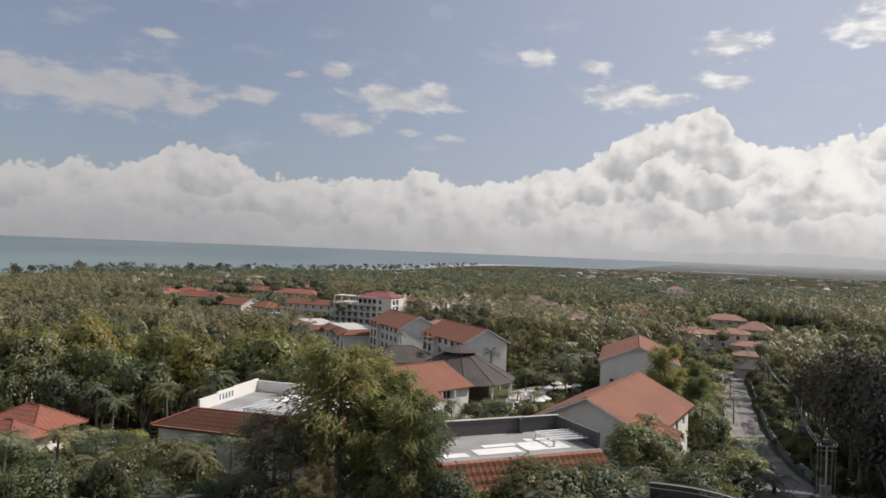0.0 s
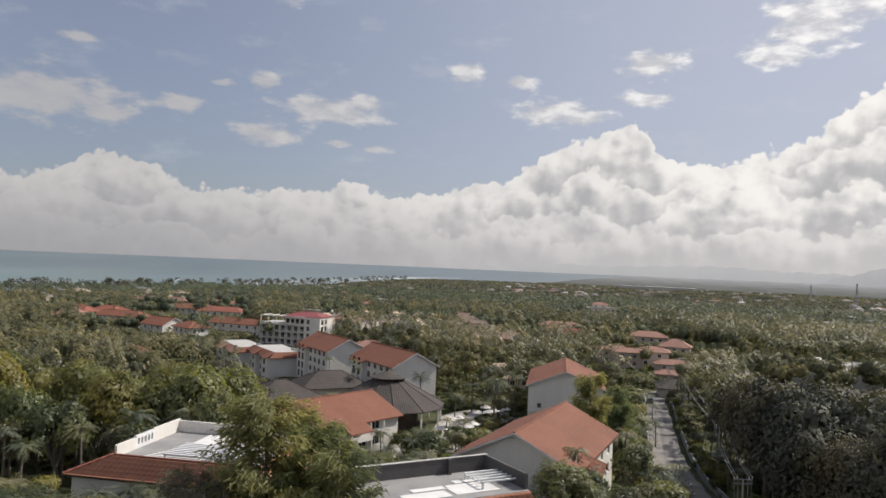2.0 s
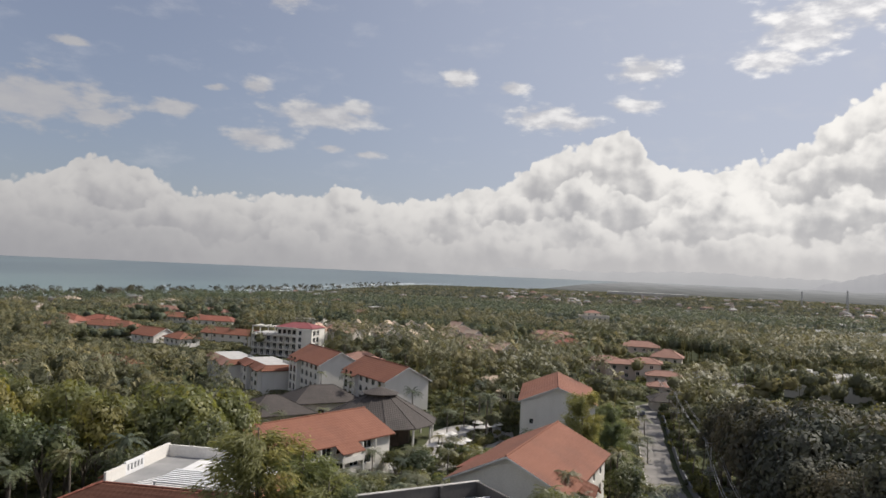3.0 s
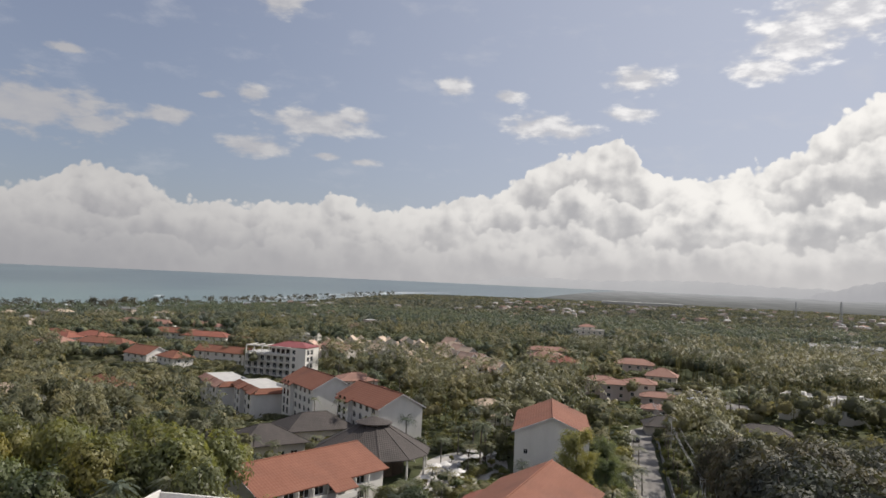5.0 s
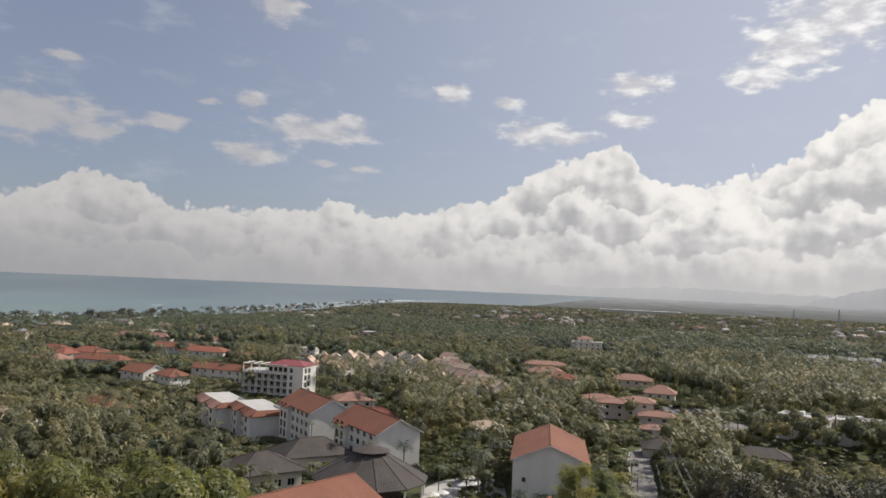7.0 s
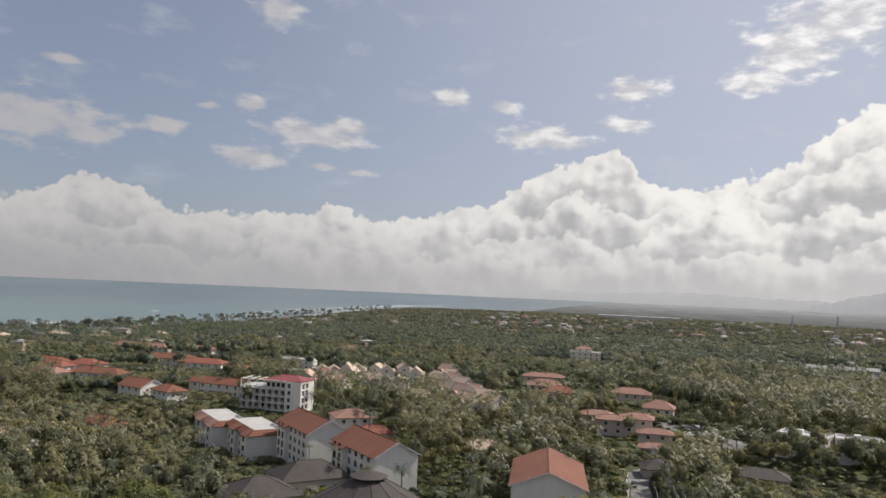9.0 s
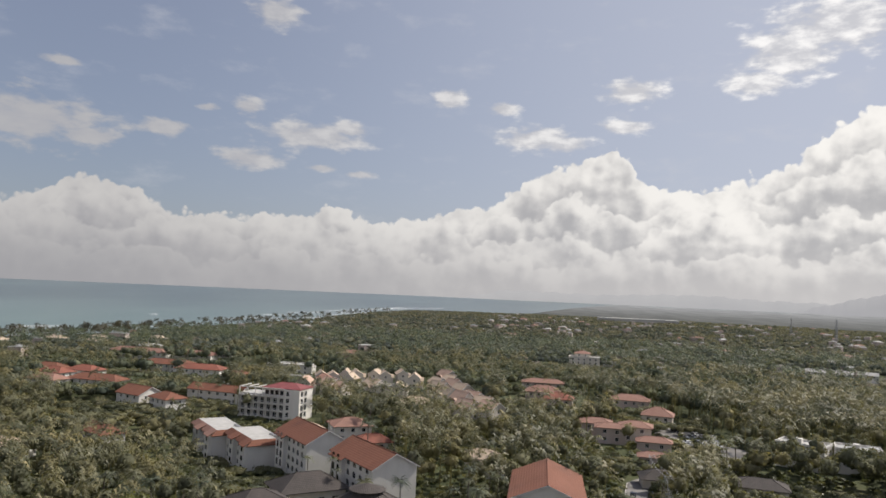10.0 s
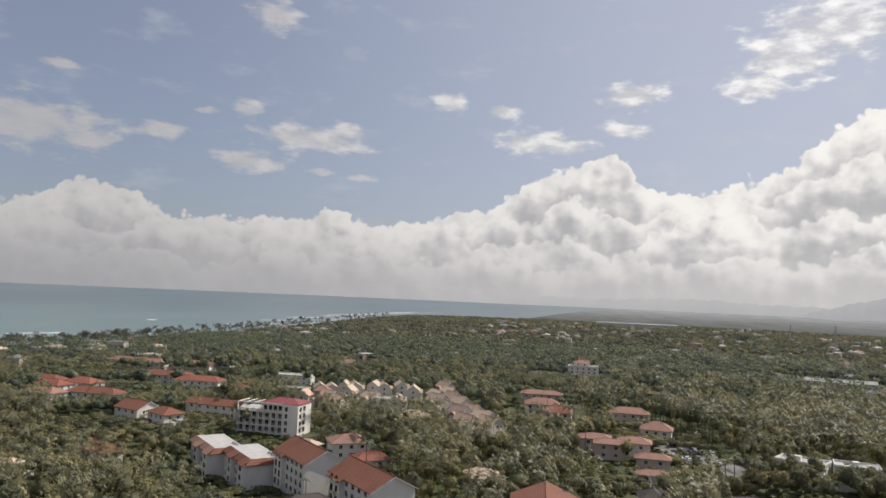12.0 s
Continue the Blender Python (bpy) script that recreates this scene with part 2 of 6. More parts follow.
def foliage(name, dark, mid, light, rough=0.5, spec=0.5, through=0.35, patch=0.09, greying=0.2, cell=0.13):
    m = Mat(name)
    geo = m.node("ShaderNodeNewGeometry")
    # leaves are paled and greyed; far woods get more, as haze put into colour
    greyed = lambda c: tuple(1.16 * ((1 - greying) * v + greying * sum(c) / 3) for v in c)
    dark, mid, light = greyed(dark), greyed(mid), greyed(light)
    leaf = m.ramp(geo.outputs["Random Per Island"], (0.0, dark), (0.55, mid), (1.0, light))
    big = m.noise(patch, 4, where="World")
    c = m.mix(m.ramp(big, (0.35, (0, 0, 0)), (0.66, (1, 1, 1))), m.mix(0.6, leaf, dark), m.mix(0.45, leaf, light))
    obj = m.node("ShaderNodeObjectInfo")
    hue = m.ramp(obj.outputs["Random"], (0.0, (0.80, 0.90, 0.86)), (0.5, (1, 1, 1)), (1.0, (1.18, 1.06, 0.9)))
    c = m.mix(1.0, c, hue, "MULTIPLY")
    # each crown's own tint
    v = m.node("ShaderNodeTexVoronoi")
    v.voronoi_dimensions = "2D"
    v.inputs["Scale"].default_value = cell
    m.link(geo.outputs["Position"], v.inputs["Vector"])
    parts = m.node("ShaderNodeSeparateColor")
    m.link(v.outputs["Color"], parts.inputs[0])
    c = m.mix(1.0, c, m.ramp(parts.outputs[0], (0.0, (0.62, 0.68, 0.72)), (0.5, (0.96, 0.98, 0.96)), (1.0, (1.32, 1.22, 1.0))), "MULTIPLY")
    m.done(c, rough, spec)
    tr = m.node("ShaderNodeBsdfTranslucent")
    warm = m.mix(1.0, c, (1.25, 1.22, 0.72), "MULTIPLY")
    m.link(warm, tr.inputs["Color"])
    mx = m.node("ShaderNodeMixShader")
    mx.inputs[0].default_value = through
    m.link(m.b.outputs[0], mx.inputs[1])
    m.link(tr.outputs[0], mx.inputs[2])
    m.link(mx.outputs[0], m.t.nodes["Material Output"].inputs[0])
    return m.m


def plain(name, a, b, scale, rough, spec=0.4, metal=0.0, bump=0.1):
    m = Mat(name)
    c = m.ramp(m.noise(scale, 6), (0.3, a), (0.7, b))
    if bump:
        m.bump(m.noise(scale * 8, 5), bump, 0.02)
    return m.done(c, rough, spec, metal)


WHITE = plaster("white_plaster", (0.62, 0.595, 0.555), (0.74, 0.715, 0.675))
CREAM = plaster("cream_plaster", (0.60, 0.54, 0.47), (0.70, 0.645, 0.575))
PINKISH = plaster("faded_pink_plaster", (0.46, 0.375, 0.34), (0.55, 0.47, 0.43))
GREYWALL = plaster("grey_plaster", (0.20, 0.20, 0.20), (0.30, 0.30, 0.30))
DARKWALL = plaster("dark_parapet_plaster", (0.075, 0.07, 0.07), (0.12, 0.115, 0.11))
TERRA = tiled("terracotta_tiles", (0.165, 0.066, 0.041), (0.222, 0.096, 0.062), (0.12, 0.058, 0.042))
TERRA_OLD = tiled("weathered_red_tiles", (0.19, 0.066, 0.046), (0.27, 0.105, 0.072), (0.12, 0.06, 0.045))
TERRA_PALE = tiled("sun_bleached_tiles", (0.235, 0.125, 0.095), (0.31, 0.18, 0.14), (0.17, 0.105, 0.085))
TILE_ROSE = tiled("rose_beige_tiles", (0.42, 0.285, 0.215), (0.52, 0.37, 0.29), (0.31, 0.22, 0.18))
TILE_BEIGE = tiled("beige_brown_tiles", (0.43, 0.335, 0.25), (0.54, 0.43, 0.33), (0.32, 0.255, 0.20))
TILE_DARK = tiled("dark_shingles", (0.050, 0.043, 0.040), (0.085, 0.072, 0.066), (0.035, 0.032, 0.03), 0.25, 0.3)
# lighter copy of the terracotta: sunlight on the near roofs put into the colour
TERRA_LIT = tiled("lit_clay_tiles", (0.31, 0.135, 0.082), (0.40, 0.185, 0.118), (0.25, 0.115, 0.075))
ROOFBRIGHT = plain("fresh_white_roof_paint", (0.58, 0.57, 0.56), (0.68, 0.67, 0.66), 0.6, 0.85)
CRIMSON = plain("crimson_metal_roof", (0.20, 0.055, 0.055), (0.26, 0.08, 0.075), 0.5, 0.5)
ROOFGREY = plain("grey_roof_membrane", (0.20, 0.20, 0.20), (0.29, 0.285, 0.28), 0.35, 0.9)
ROOFWHITE = plain("white_roof_paint", (0.36, 0.35, 0.335), (0.46, 0.45, 0.43), 0.5, 0.9)
CONCRETE = plain("pale_concrete", (0.38, 0.36, 0.34), (0.52, 0.50, 0.47), 0.4, 0.9)
PAVING = plain("pale_paving", (0.33, 0.31, 0.29), (0.45, 0.43, 0.40), 0.25, 0.85)
ASPHALT = plain("worn_road_surface", (0.15, 0.14, 0.13), (0.24, 0.225, 0.21), 0.22, 0.9, bump=0.2)
GLASS = plain("dark_window_glass", (0.012, 0.014, 0.017), (0.022, 0.025, 0.03), 0.3, 0.12, 0.6, bump=0)
FRAMEW = plain("white_frame", (0.62, 0.62, 0.62), (0.72, 0.72, 0.72), 1.0, 0.5)
WOODDARK = plain("dark_timber", (0.055, 0.038, 0.028), (0.09, 0.062, 0.045), 1.5, 0.7)
BARK = plain("grey_brown_bark", (0.10, 0.085, 0.07), (0.19, 0.165, 0.14), 1.2, 0.95, bump=0.5)
STEEL = plain("galvanised_steel", (0.35, 0.35, 0.36), (0.48, 0.48, 0.48), 2.0, 0.45, metal=0.6)
CANVAS = plain("white_canvas", (0.56, 0.54, 0.51), (0.66, 0.64, 0.61), 1.0, 0.9)
CARDARK = plain("dark_car_paint", (0.02, 0.022, 0.025), (0.03, 0.03, 0.035), 1.0, 0.25, 0.6, bump=0)
CARWHITE = plain("white_car_paint", (0.60, 0.60, 0.60), (0.70, 0.70, 0.70), 1.0, 0.25, 0.6, bump=0)
CARSILVER = plain("silver_car_paint", (0.30, 0.31, 0.32), (0.38, 0.38, 0.39), 1.0, 0.3, 0.6, 0.4, bump=0)
RUBBER = plain("black_rubber", (0.018, 0.018, 0.018), (0.03, 0.03, 0.03), 3.0, 0.85)
SIGNDARK = plain("dark_sign_board", (0.028, 0.024, 0.023), (0.045, 0.04, 0.038), 0.8, 0.6)
SIGNPALE = plain("pale_sign_letters", (0.42, 0.40, 0.36), (0.52, 0.50, 0.46), 2.0, 0.6)

LEAF_GREEN = foliage("green_leaves", (0.060, 0.070, 0.032), (0.108, 0.124, 0.054), (0.178, 0.188, 0.086), through=0.45)
LEAF_BRIGHT = foliage("yellow_green_leaves", (0.095, 0.104, 0.034), (0.165, 0.174, 0.052), (0.225, 0.226, 0.078), through=0.48)
LEAF_DARK = foliage("dark_glossy_leaves", (0.040, 0.041, 0.032), (0.064, 0.064, 0.048), (0.110, 0.108, 0.086), rough=0.62, spec=0.25, through=0.24)
LEAF_FINE = foliage("feathery_grey_green_needles", (0.115, 0.132, 0.064), (0.178, 0.200, 0.096), (0.240, 0.260, 0.130), rough=0.6, spec=0.3, through=0.5)
LEAF_BROWN = foliage("grey_brown_twigs_and_leaves", (0.095, 0.086, 0.064), (0.150, 0.136, 0.100), (0.225, 0.200, 0.150), rough=0.7, spec=0.2, through=0.45)
LEAF_PALM = foliage("palm_leaflets", (0.068, 0.080, 0.044), (0.130, 0.144, 0.078), (0.225, 0.228, 0.140), rough=0.5, spec=0.4, through=0.35, greying=0.3)
# haze over the far woods is put into these two leaf colours
LEAF_HAZED = foliage("hazed_mixed_leaves", (0.095, 0.110, 0.070), (0.130, 0.148, 0.090), (0.172, 0.186, 0.114), rough=0.75, spec=0.15, patch=0.03, through=0.32, greying=0.36)
LEAF_FAR_HAZED = foliage("hazed_distant_leaves", (0.118, 0.130, 0.108), (0.145, 0.156, 0.130), (0.178, 0.188, 0.158), rough=0.8, spec=0.1, patch=0.012, through=0.36, greying=0.5, cell=0.05)
GRASS = foliage("grass", (0.07, 0.085, 0.026), (0.115, 0.13, 0.042), (0.17, 0.18, 0.07))


def make_ground():
    m = Mat("soil_and_undergrowth")
    c = m.ramp(m.noise(0.05, 8, where="World"), (0.3, (0.045, 0.055, 0.025)), (0.55, (0.07, 0.078, 0.036)), (0.8, (0.12, 0.108, 0.068)))
    m.bump(m.noise(0.6, 8, where="World"), 0.8, 0.4)
    return m.done(c, 0.95, 0.2)


def make_sea():
    m = Mat("sea_water")
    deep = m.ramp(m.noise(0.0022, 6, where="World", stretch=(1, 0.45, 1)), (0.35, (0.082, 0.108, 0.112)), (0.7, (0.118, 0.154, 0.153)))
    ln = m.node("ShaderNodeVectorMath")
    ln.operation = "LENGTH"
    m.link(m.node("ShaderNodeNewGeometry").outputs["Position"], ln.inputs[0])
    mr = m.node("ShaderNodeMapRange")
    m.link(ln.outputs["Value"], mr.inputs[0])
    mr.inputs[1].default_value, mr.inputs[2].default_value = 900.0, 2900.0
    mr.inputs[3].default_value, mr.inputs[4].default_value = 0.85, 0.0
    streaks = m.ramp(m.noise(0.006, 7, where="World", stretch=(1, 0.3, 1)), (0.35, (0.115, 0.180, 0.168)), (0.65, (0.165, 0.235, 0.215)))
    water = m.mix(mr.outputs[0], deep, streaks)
    m.bump(m.noise(0.06, 8, where="World", stretch=(1, 2.2, 1)), 0.45, 1.6)
    return m.done(water, 0.32, 0.5)


SOIL, SEA = make_ground(), make_sea()
FOAM = plain("sea_foam", (0.70, 0.72, 0.73), (0.82, 0.83, 0.83), 0.05, 0.9)


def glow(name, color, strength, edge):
    """Far hills as a plain backdrop: the haze over them is put into their glow."""
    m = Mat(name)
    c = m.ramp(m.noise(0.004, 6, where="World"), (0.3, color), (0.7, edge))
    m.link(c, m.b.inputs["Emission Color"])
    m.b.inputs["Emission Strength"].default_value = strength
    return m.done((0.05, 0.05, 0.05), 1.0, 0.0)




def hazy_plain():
    """Far land, a plain backdrop: wooded dark blotches, pale fields and roofs; haze is put into its glow, paler with
    distance.
    """
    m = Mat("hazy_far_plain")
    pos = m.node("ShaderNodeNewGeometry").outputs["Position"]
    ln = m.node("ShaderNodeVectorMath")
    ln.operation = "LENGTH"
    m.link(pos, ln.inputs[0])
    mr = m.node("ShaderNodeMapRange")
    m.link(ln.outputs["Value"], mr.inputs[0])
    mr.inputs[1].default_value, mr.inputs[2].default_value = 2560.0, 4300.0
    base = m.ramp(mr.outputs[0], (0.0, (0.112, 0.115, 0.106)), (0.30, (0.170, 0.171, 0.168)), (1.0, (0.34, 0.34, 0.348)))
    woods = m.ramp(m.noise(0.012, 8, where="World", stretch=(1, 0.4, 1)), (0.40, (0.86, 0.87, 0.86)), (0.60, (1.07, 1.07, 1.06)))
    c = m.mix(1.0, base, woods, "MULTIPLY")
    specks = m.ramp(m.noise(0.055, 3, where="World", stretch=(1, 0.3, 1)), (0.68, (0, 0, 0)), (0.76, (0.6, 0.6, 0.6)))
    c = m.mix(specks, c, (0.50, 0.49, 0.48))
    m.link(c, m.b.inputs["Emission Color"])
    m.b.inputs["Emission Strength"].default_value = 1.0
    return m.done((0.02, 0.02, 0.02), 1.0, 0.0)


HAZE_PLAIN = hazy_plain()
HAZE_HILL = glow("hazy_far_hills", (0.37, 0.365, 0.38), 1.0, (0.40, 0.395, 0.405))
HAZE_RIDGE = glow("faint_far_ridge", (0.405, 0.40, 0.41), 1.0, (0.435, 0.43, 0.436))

# ---- geometry helpers ----


def part(name, bm, material, parent=None, label=""):
    me = bpy.data.meshes.new(name)
    bm.to_mesh(me)
    bm.free()
    me.materials.append(material)
    ob = new(name, me)
    ob.parent = parent
    return tagged(ob, label)


def root(name, x, y, z, turn, label, category, group=""):
    ob = new(name)
    ob.empty_display_size = 0.5
    ob.matrix_basis = pose(x, y, z, 0, 0, turn)
    return tagged(ob, label, category, group)


def box(bm, x0, y0, z0, x1, y1, z1):
    v = [bm.verts.new(p) for p in ((x0, y0, z0), (x1, y0, z0), (x1, y1, z0), (x0, y1, z0), (x0, y0, z1), (x1, y0, z1), (x1, y1, z1), (x0, y1, z1))]
    for f in ((3, 2, 1, 0), (4, 5, 6, 7), (0, 1, 5, 4), (1, 2, 6, 5), (2, 3, 7, 6), (3, 0, 4, 7)):
        bm.faces.new([v[i] for i in f])


def prism(bm, ring, thick):
    """A slab: the ring of points, and the same ring lower by thick."""
    up = [bm.verts.new(p) for p in ring]
    lo = [bm.verts.new((p[0], p[1], p[2] - thick)) for p in ring]
    bm.faces.new(up)
    bm.faces.new(lo[::-1])
    n = len(ring)
    for i in range(n):
        j = (i + 1) % n
        bm.faces.new((up[j], up[i], lo[i], lo[j]))


def tube(bm, a, b, r0, r1, sides=6):
    a, b = Vector(a), Vector(b)
    d = (b - a).normalized()
    s = d.orthogonal().normalized()
    t = d.cross(s)
    rings = []
    for c, r in ((a, r0), (b, r1)):
        rings.append([bm.verts.new(c + r * (math.cos(k * 2 * math.pi / sides) * s + math.sin(k * 2 * math.pi / sides) * t)) for k in range(sides)])
    for k in range(sides):
        j = (k + 1) % sides
        bm.faces.new((rings[0][k], rings[0][j], rings[1][j], rings[1][k]))
    bm.faces.new(rings[1])
    bm.faces.new(rings[0][::-1])


def mesh_from(name, verts, faces, material, corners, normals=None):
    """A mesh from arrays of places and of faces that all have the same number of corners; normals round off leafy crowns."""
    me = bpy.data.meshes.new(name)
    me.vertices.add(len(verts))
    me.vertices.foreach_set("co", np.ascontiguousarray(verts, np.float32).ravel())
    me.loops.add(faces.size)
    me.loops.foreach_set("vertex_index", np.ascontiguousarray(faces, np.int32).ravel())
    me.polygons.add(len(faces))
    me.polygons.foreach_set("loop_start", np.arange(0, faces.size, corners, dtype=np.int32))
    me.update(calc_edges=True)
    me.materials.append(material)
    if normals is not None:
        me.normals_split_custom_set_from_vertices(np.ascontiguousarray(normals, np.float32).tolist())
    return me


# ---- terrain ----


def smooth(v, a, b):
    t = np.clip((np.asarray(v, float) - a) / (b - a), 0, 1)
    return t * t * (3 - 2 * t)


# distance of the shore from the hotel's hill, by compass direction
SHORE = [(-180, 650), (-60, 600), (-40, 640), (-34.5, 700), (-33.5, 900), (-31, 900), (-25, 985), (-16, 1290), (-10, 1640), (-6, 2120), (-2, 2620), (2, 2740), (6, 2820), (9, 9000), (180, 9000)]
SEA_Z = -20.0


def shore(az):
    return np.interp(az, [a for a, _ in SHORE], [d for _, d in SHORE])


def land_z(x, y):
    """Height of the ground: a hill under the hotel, a plain that falls to the shore."""
    x, y = np.asarray(x, float), np.asarray(y, float)
    r = np.hypot(x, y)
    az = np.degrees(np.arctan2(x, y))
    z = 5.0 - 10.8 * smooth(y, 45, 165) - 3.5 * smooth(r, 350, 600) - 4.0 * smooth(r, 600, 1000) - 5.4 * smooth(r, 850, 1500)
    z = z + 0.5 * np.sin(x * 0.031 + 1.3) * np.cos(y * 0.027) * smooth(r, 60, 200)
    z = z - 4.0 * np.exp(-((x + 86) ** 2 + (y - 268) ** 2) / 44.0**2)
    gap = shore(az) - r
    return np.where(gap < 140, SEA_Z - 3 + (z - SEA_Z + 3) * smooth(gap, -25, 140), z)


def sea_z(r):
    """The far sea lies a little high, so that its edge stands where the true horizon does."""
    return SEA_Z + 43.0 * smooth(r, 2300, 4950)


def polar_sheet(name, radii, n_az, height, material):
    a = np.linspace(-np.pi, np.pi, n_az, endpoint=False)
    R, A = np.meshgrid(radii, a, indexing="ij")
    X, Y = R * np.sin(A), R * np.cos(A)
    verts = np.stack([X, Y, height(X, Y)], -1).reshape(-1, 3)
    i, j = np.meshgrid(np.arange(len(radii) - 1), np.arange(n_az), indexing="ij")
    k = (j + 1) % n_az
    faces = np.stack([i * n_az + j, i * n_az + k, (i + 1) * n_az + k, (i + 1) * n_az + j], -1).reshape(-1, 4)[:, ::-1]
    return new(name, mesh_from(name, verts, faces, material, 4))


rings = np.concatenate([np.linspace(0.02, 300, 61), np.linspace(310, 1500, 90), np.geomspace(1530, 4880, 50)])
ground = polar_sheet("ground", rings, 200, land_z, SOIL)
tagged(ground, "dark soil and undergrowth on gently falling land", "ground", kind="structure")
sea_rings = np.concatenate([np.linspace(560, 1500, 40), np.geomspace(1540, 4900, 60)])
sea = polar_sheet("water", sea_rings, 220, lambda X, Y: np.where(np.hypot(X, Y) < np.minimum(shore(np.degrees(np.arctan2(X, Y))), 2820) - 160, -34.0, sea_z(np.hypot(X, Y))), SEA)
tagged(sea, "blue-green tropical sea under a hazy sky", "sea", kind="structure")


def gz(x, y):
    return float(land_z(x, y))


def at(d, az):
    return d * math.sin(radians(az)), d * math.cos(radians(az))


# lines of surf on the reef and the beach, as thin uneven ribbons of foam
def surf(az0, az1, d0, d1, width, seed):
    rg = np.random.default_rng(seed)
    n = 26
    t = np.linspace(0, 1, n)
    az = np.radians(az0 + (az1 - az0) * t)
    d = d0 + (d1 - d0) * t + np.cumsum(rg.normal(0, 1.6, n))
    w = width * (0.25 + rg.random(n)) * np.sin(np.pi * (0.04 + 0.92 * t))
    rows = []
    for k in (-0.5, 0.0, 0.5):
        r = d + k * w
        rows.append(np.stack([r * np.sin(az), r * np.cos(az), sea_z(r) + (0.9 if k == 0 else 0.25)], -1))
    verts = np.concatenate(rows)
    i = np.arange(n - 1)
    faces = np.concatenate([np.stack([b + i, b + i + 1, b + n + i + 1, b + n + i], -1) for b in (0, n)])
    ob = new("breaking_wave", mesh_from("breaking_wave", verts, faces, FOAM, 4))
    tagged(ob, "white line of surf breaking on the shallow reef", "wave", "breaking waves", kind="stuff")


for k, row in enumerate([(-9.0, -5.2, 2310, 2680, 34), (-11.8, -9.2, 2080, 2150, 26), (-6.2, -3.2, 2500, 2880, 36), (-9.2, -7.2, 1980, 2040, 18), (-16.4, -15.2, 1580, 1600, 16), (-15.1, -12.4, 1670, 1660, 20),
                         (-21.6, -20.9, 1690, 1700, 18), (-22.8, -21.3, 1180, 1240, 17), (-24.6, -22.6, 1060, 1085, 10), (-3.4, 0.2, 2860, 3000, 14), (-13.6, -11.4, 1860, 1880, 14), (-10.6, -8.0, 1760, 1840, 20),
                         (-37.6, -35.4, 905, 930, 12), (-30.4, -27.0, 1180, 1210, 9), (-8.0, -5.6, 2160, 2300, 22), (-5.0, -2.2, 2700, 2860, 18)]):
    surf(*row, 40 + k)

# headland and sand spit with low white houses beyond the lagoon
bm = bmesh.new()
for a0, a1, d0, d1, h in ((-37.6, -33.0, 842, 866, 2.6), (-36.2, -32.4, 850, 905, 4.2)):
    ring = []
    for t in np.linspace(0, 1, 14):
        ring.append((*at(d0, a0 + (a1 - a0) * t), SEA_Z + h * math.sin(0.3 + 2.6 * t)))
    for t in np.linspace(1, 0, 14):
        ring.append((*at(d1 + 6 * math.sin(9 * t), a0 + (a1 - a0) * t), SEA_Z + h * math.sin(0.3 + 2.6 * t)))
    prism(bm, ring, 6.0)
spit = part("headland", bm, SOIL)
tagged(spit, "low rocky headland beyond the lagoon", "headland", kind="structure")

# far hills and a faint ridge behind the plain, lost in haze


def hills(name, d, profile, material, label):
    az = np.linspace(profile[0][0], profile[-1][0], 160)
    el = np.interp(az, [p[0] for p in profile], [p[1] for p in profile])
    el = el + 0.05 * np.sin(az * 3.1) * (el > -0.3) + 0.035 * np.sin(az * 8.7 + 1)
    top = d * np.tan(np.radians(el)) + 59
    rows = []
    for back, lift in ((0, 0.0), (60, 0.55), (120, 1.0), (240, 0.6)):
        r = d + back
        z = -25 + (top + 25) * lift
        rows.append(np.stack([r * np.sin(np.radians(az)), r * np.cos(np.radians(az)), z], -1))
    n = len(az)
    i = np.arange(n - 1)
    faces = np.concatenate([np.stack([b * n + i, b * n + i + 1, (b + 1) * n + i + 1, (b + 1) * n + i], -1) for b in range(3)])
    ob = new(name, mesh_from(name, np.concatenate(rows), faces, material, 4))
    tagged(ob, label, "hill", kind="structure")


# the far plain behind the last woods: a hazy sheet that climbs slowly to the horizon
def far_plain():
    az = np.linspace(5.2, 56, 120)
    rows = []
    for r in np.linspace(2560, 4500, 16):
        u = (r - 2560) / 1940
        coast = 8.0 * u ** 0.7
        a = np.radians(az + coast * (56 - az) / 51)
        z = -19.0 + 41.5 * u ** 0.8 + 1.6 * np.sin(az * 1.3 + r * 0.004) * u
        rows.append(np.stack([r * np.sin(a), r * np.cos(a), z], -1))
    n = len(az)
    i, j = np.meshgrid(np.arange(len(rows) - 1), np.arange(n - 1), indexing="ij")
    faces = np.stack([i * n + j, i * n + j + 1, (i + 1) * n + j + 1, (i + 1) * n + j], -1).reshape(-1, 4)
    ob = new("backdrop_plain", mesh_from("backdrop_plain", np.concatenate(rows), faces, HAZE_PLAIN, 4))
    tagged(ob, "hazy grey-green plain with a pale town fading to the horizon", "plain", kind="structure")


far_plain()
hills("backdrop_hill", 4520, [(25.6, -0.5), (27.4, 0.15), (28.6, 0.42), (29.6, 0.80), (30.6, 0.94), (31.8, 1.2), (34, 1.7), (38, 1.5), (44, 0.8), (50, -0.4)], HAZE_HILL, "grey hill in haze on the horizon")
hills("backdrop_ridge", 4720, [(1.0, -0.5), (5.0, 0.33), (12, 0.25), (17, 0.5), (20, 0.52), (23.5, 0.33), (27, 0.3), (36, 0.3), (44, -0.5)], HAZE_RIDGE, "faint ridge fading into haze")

# ---- buildings ----


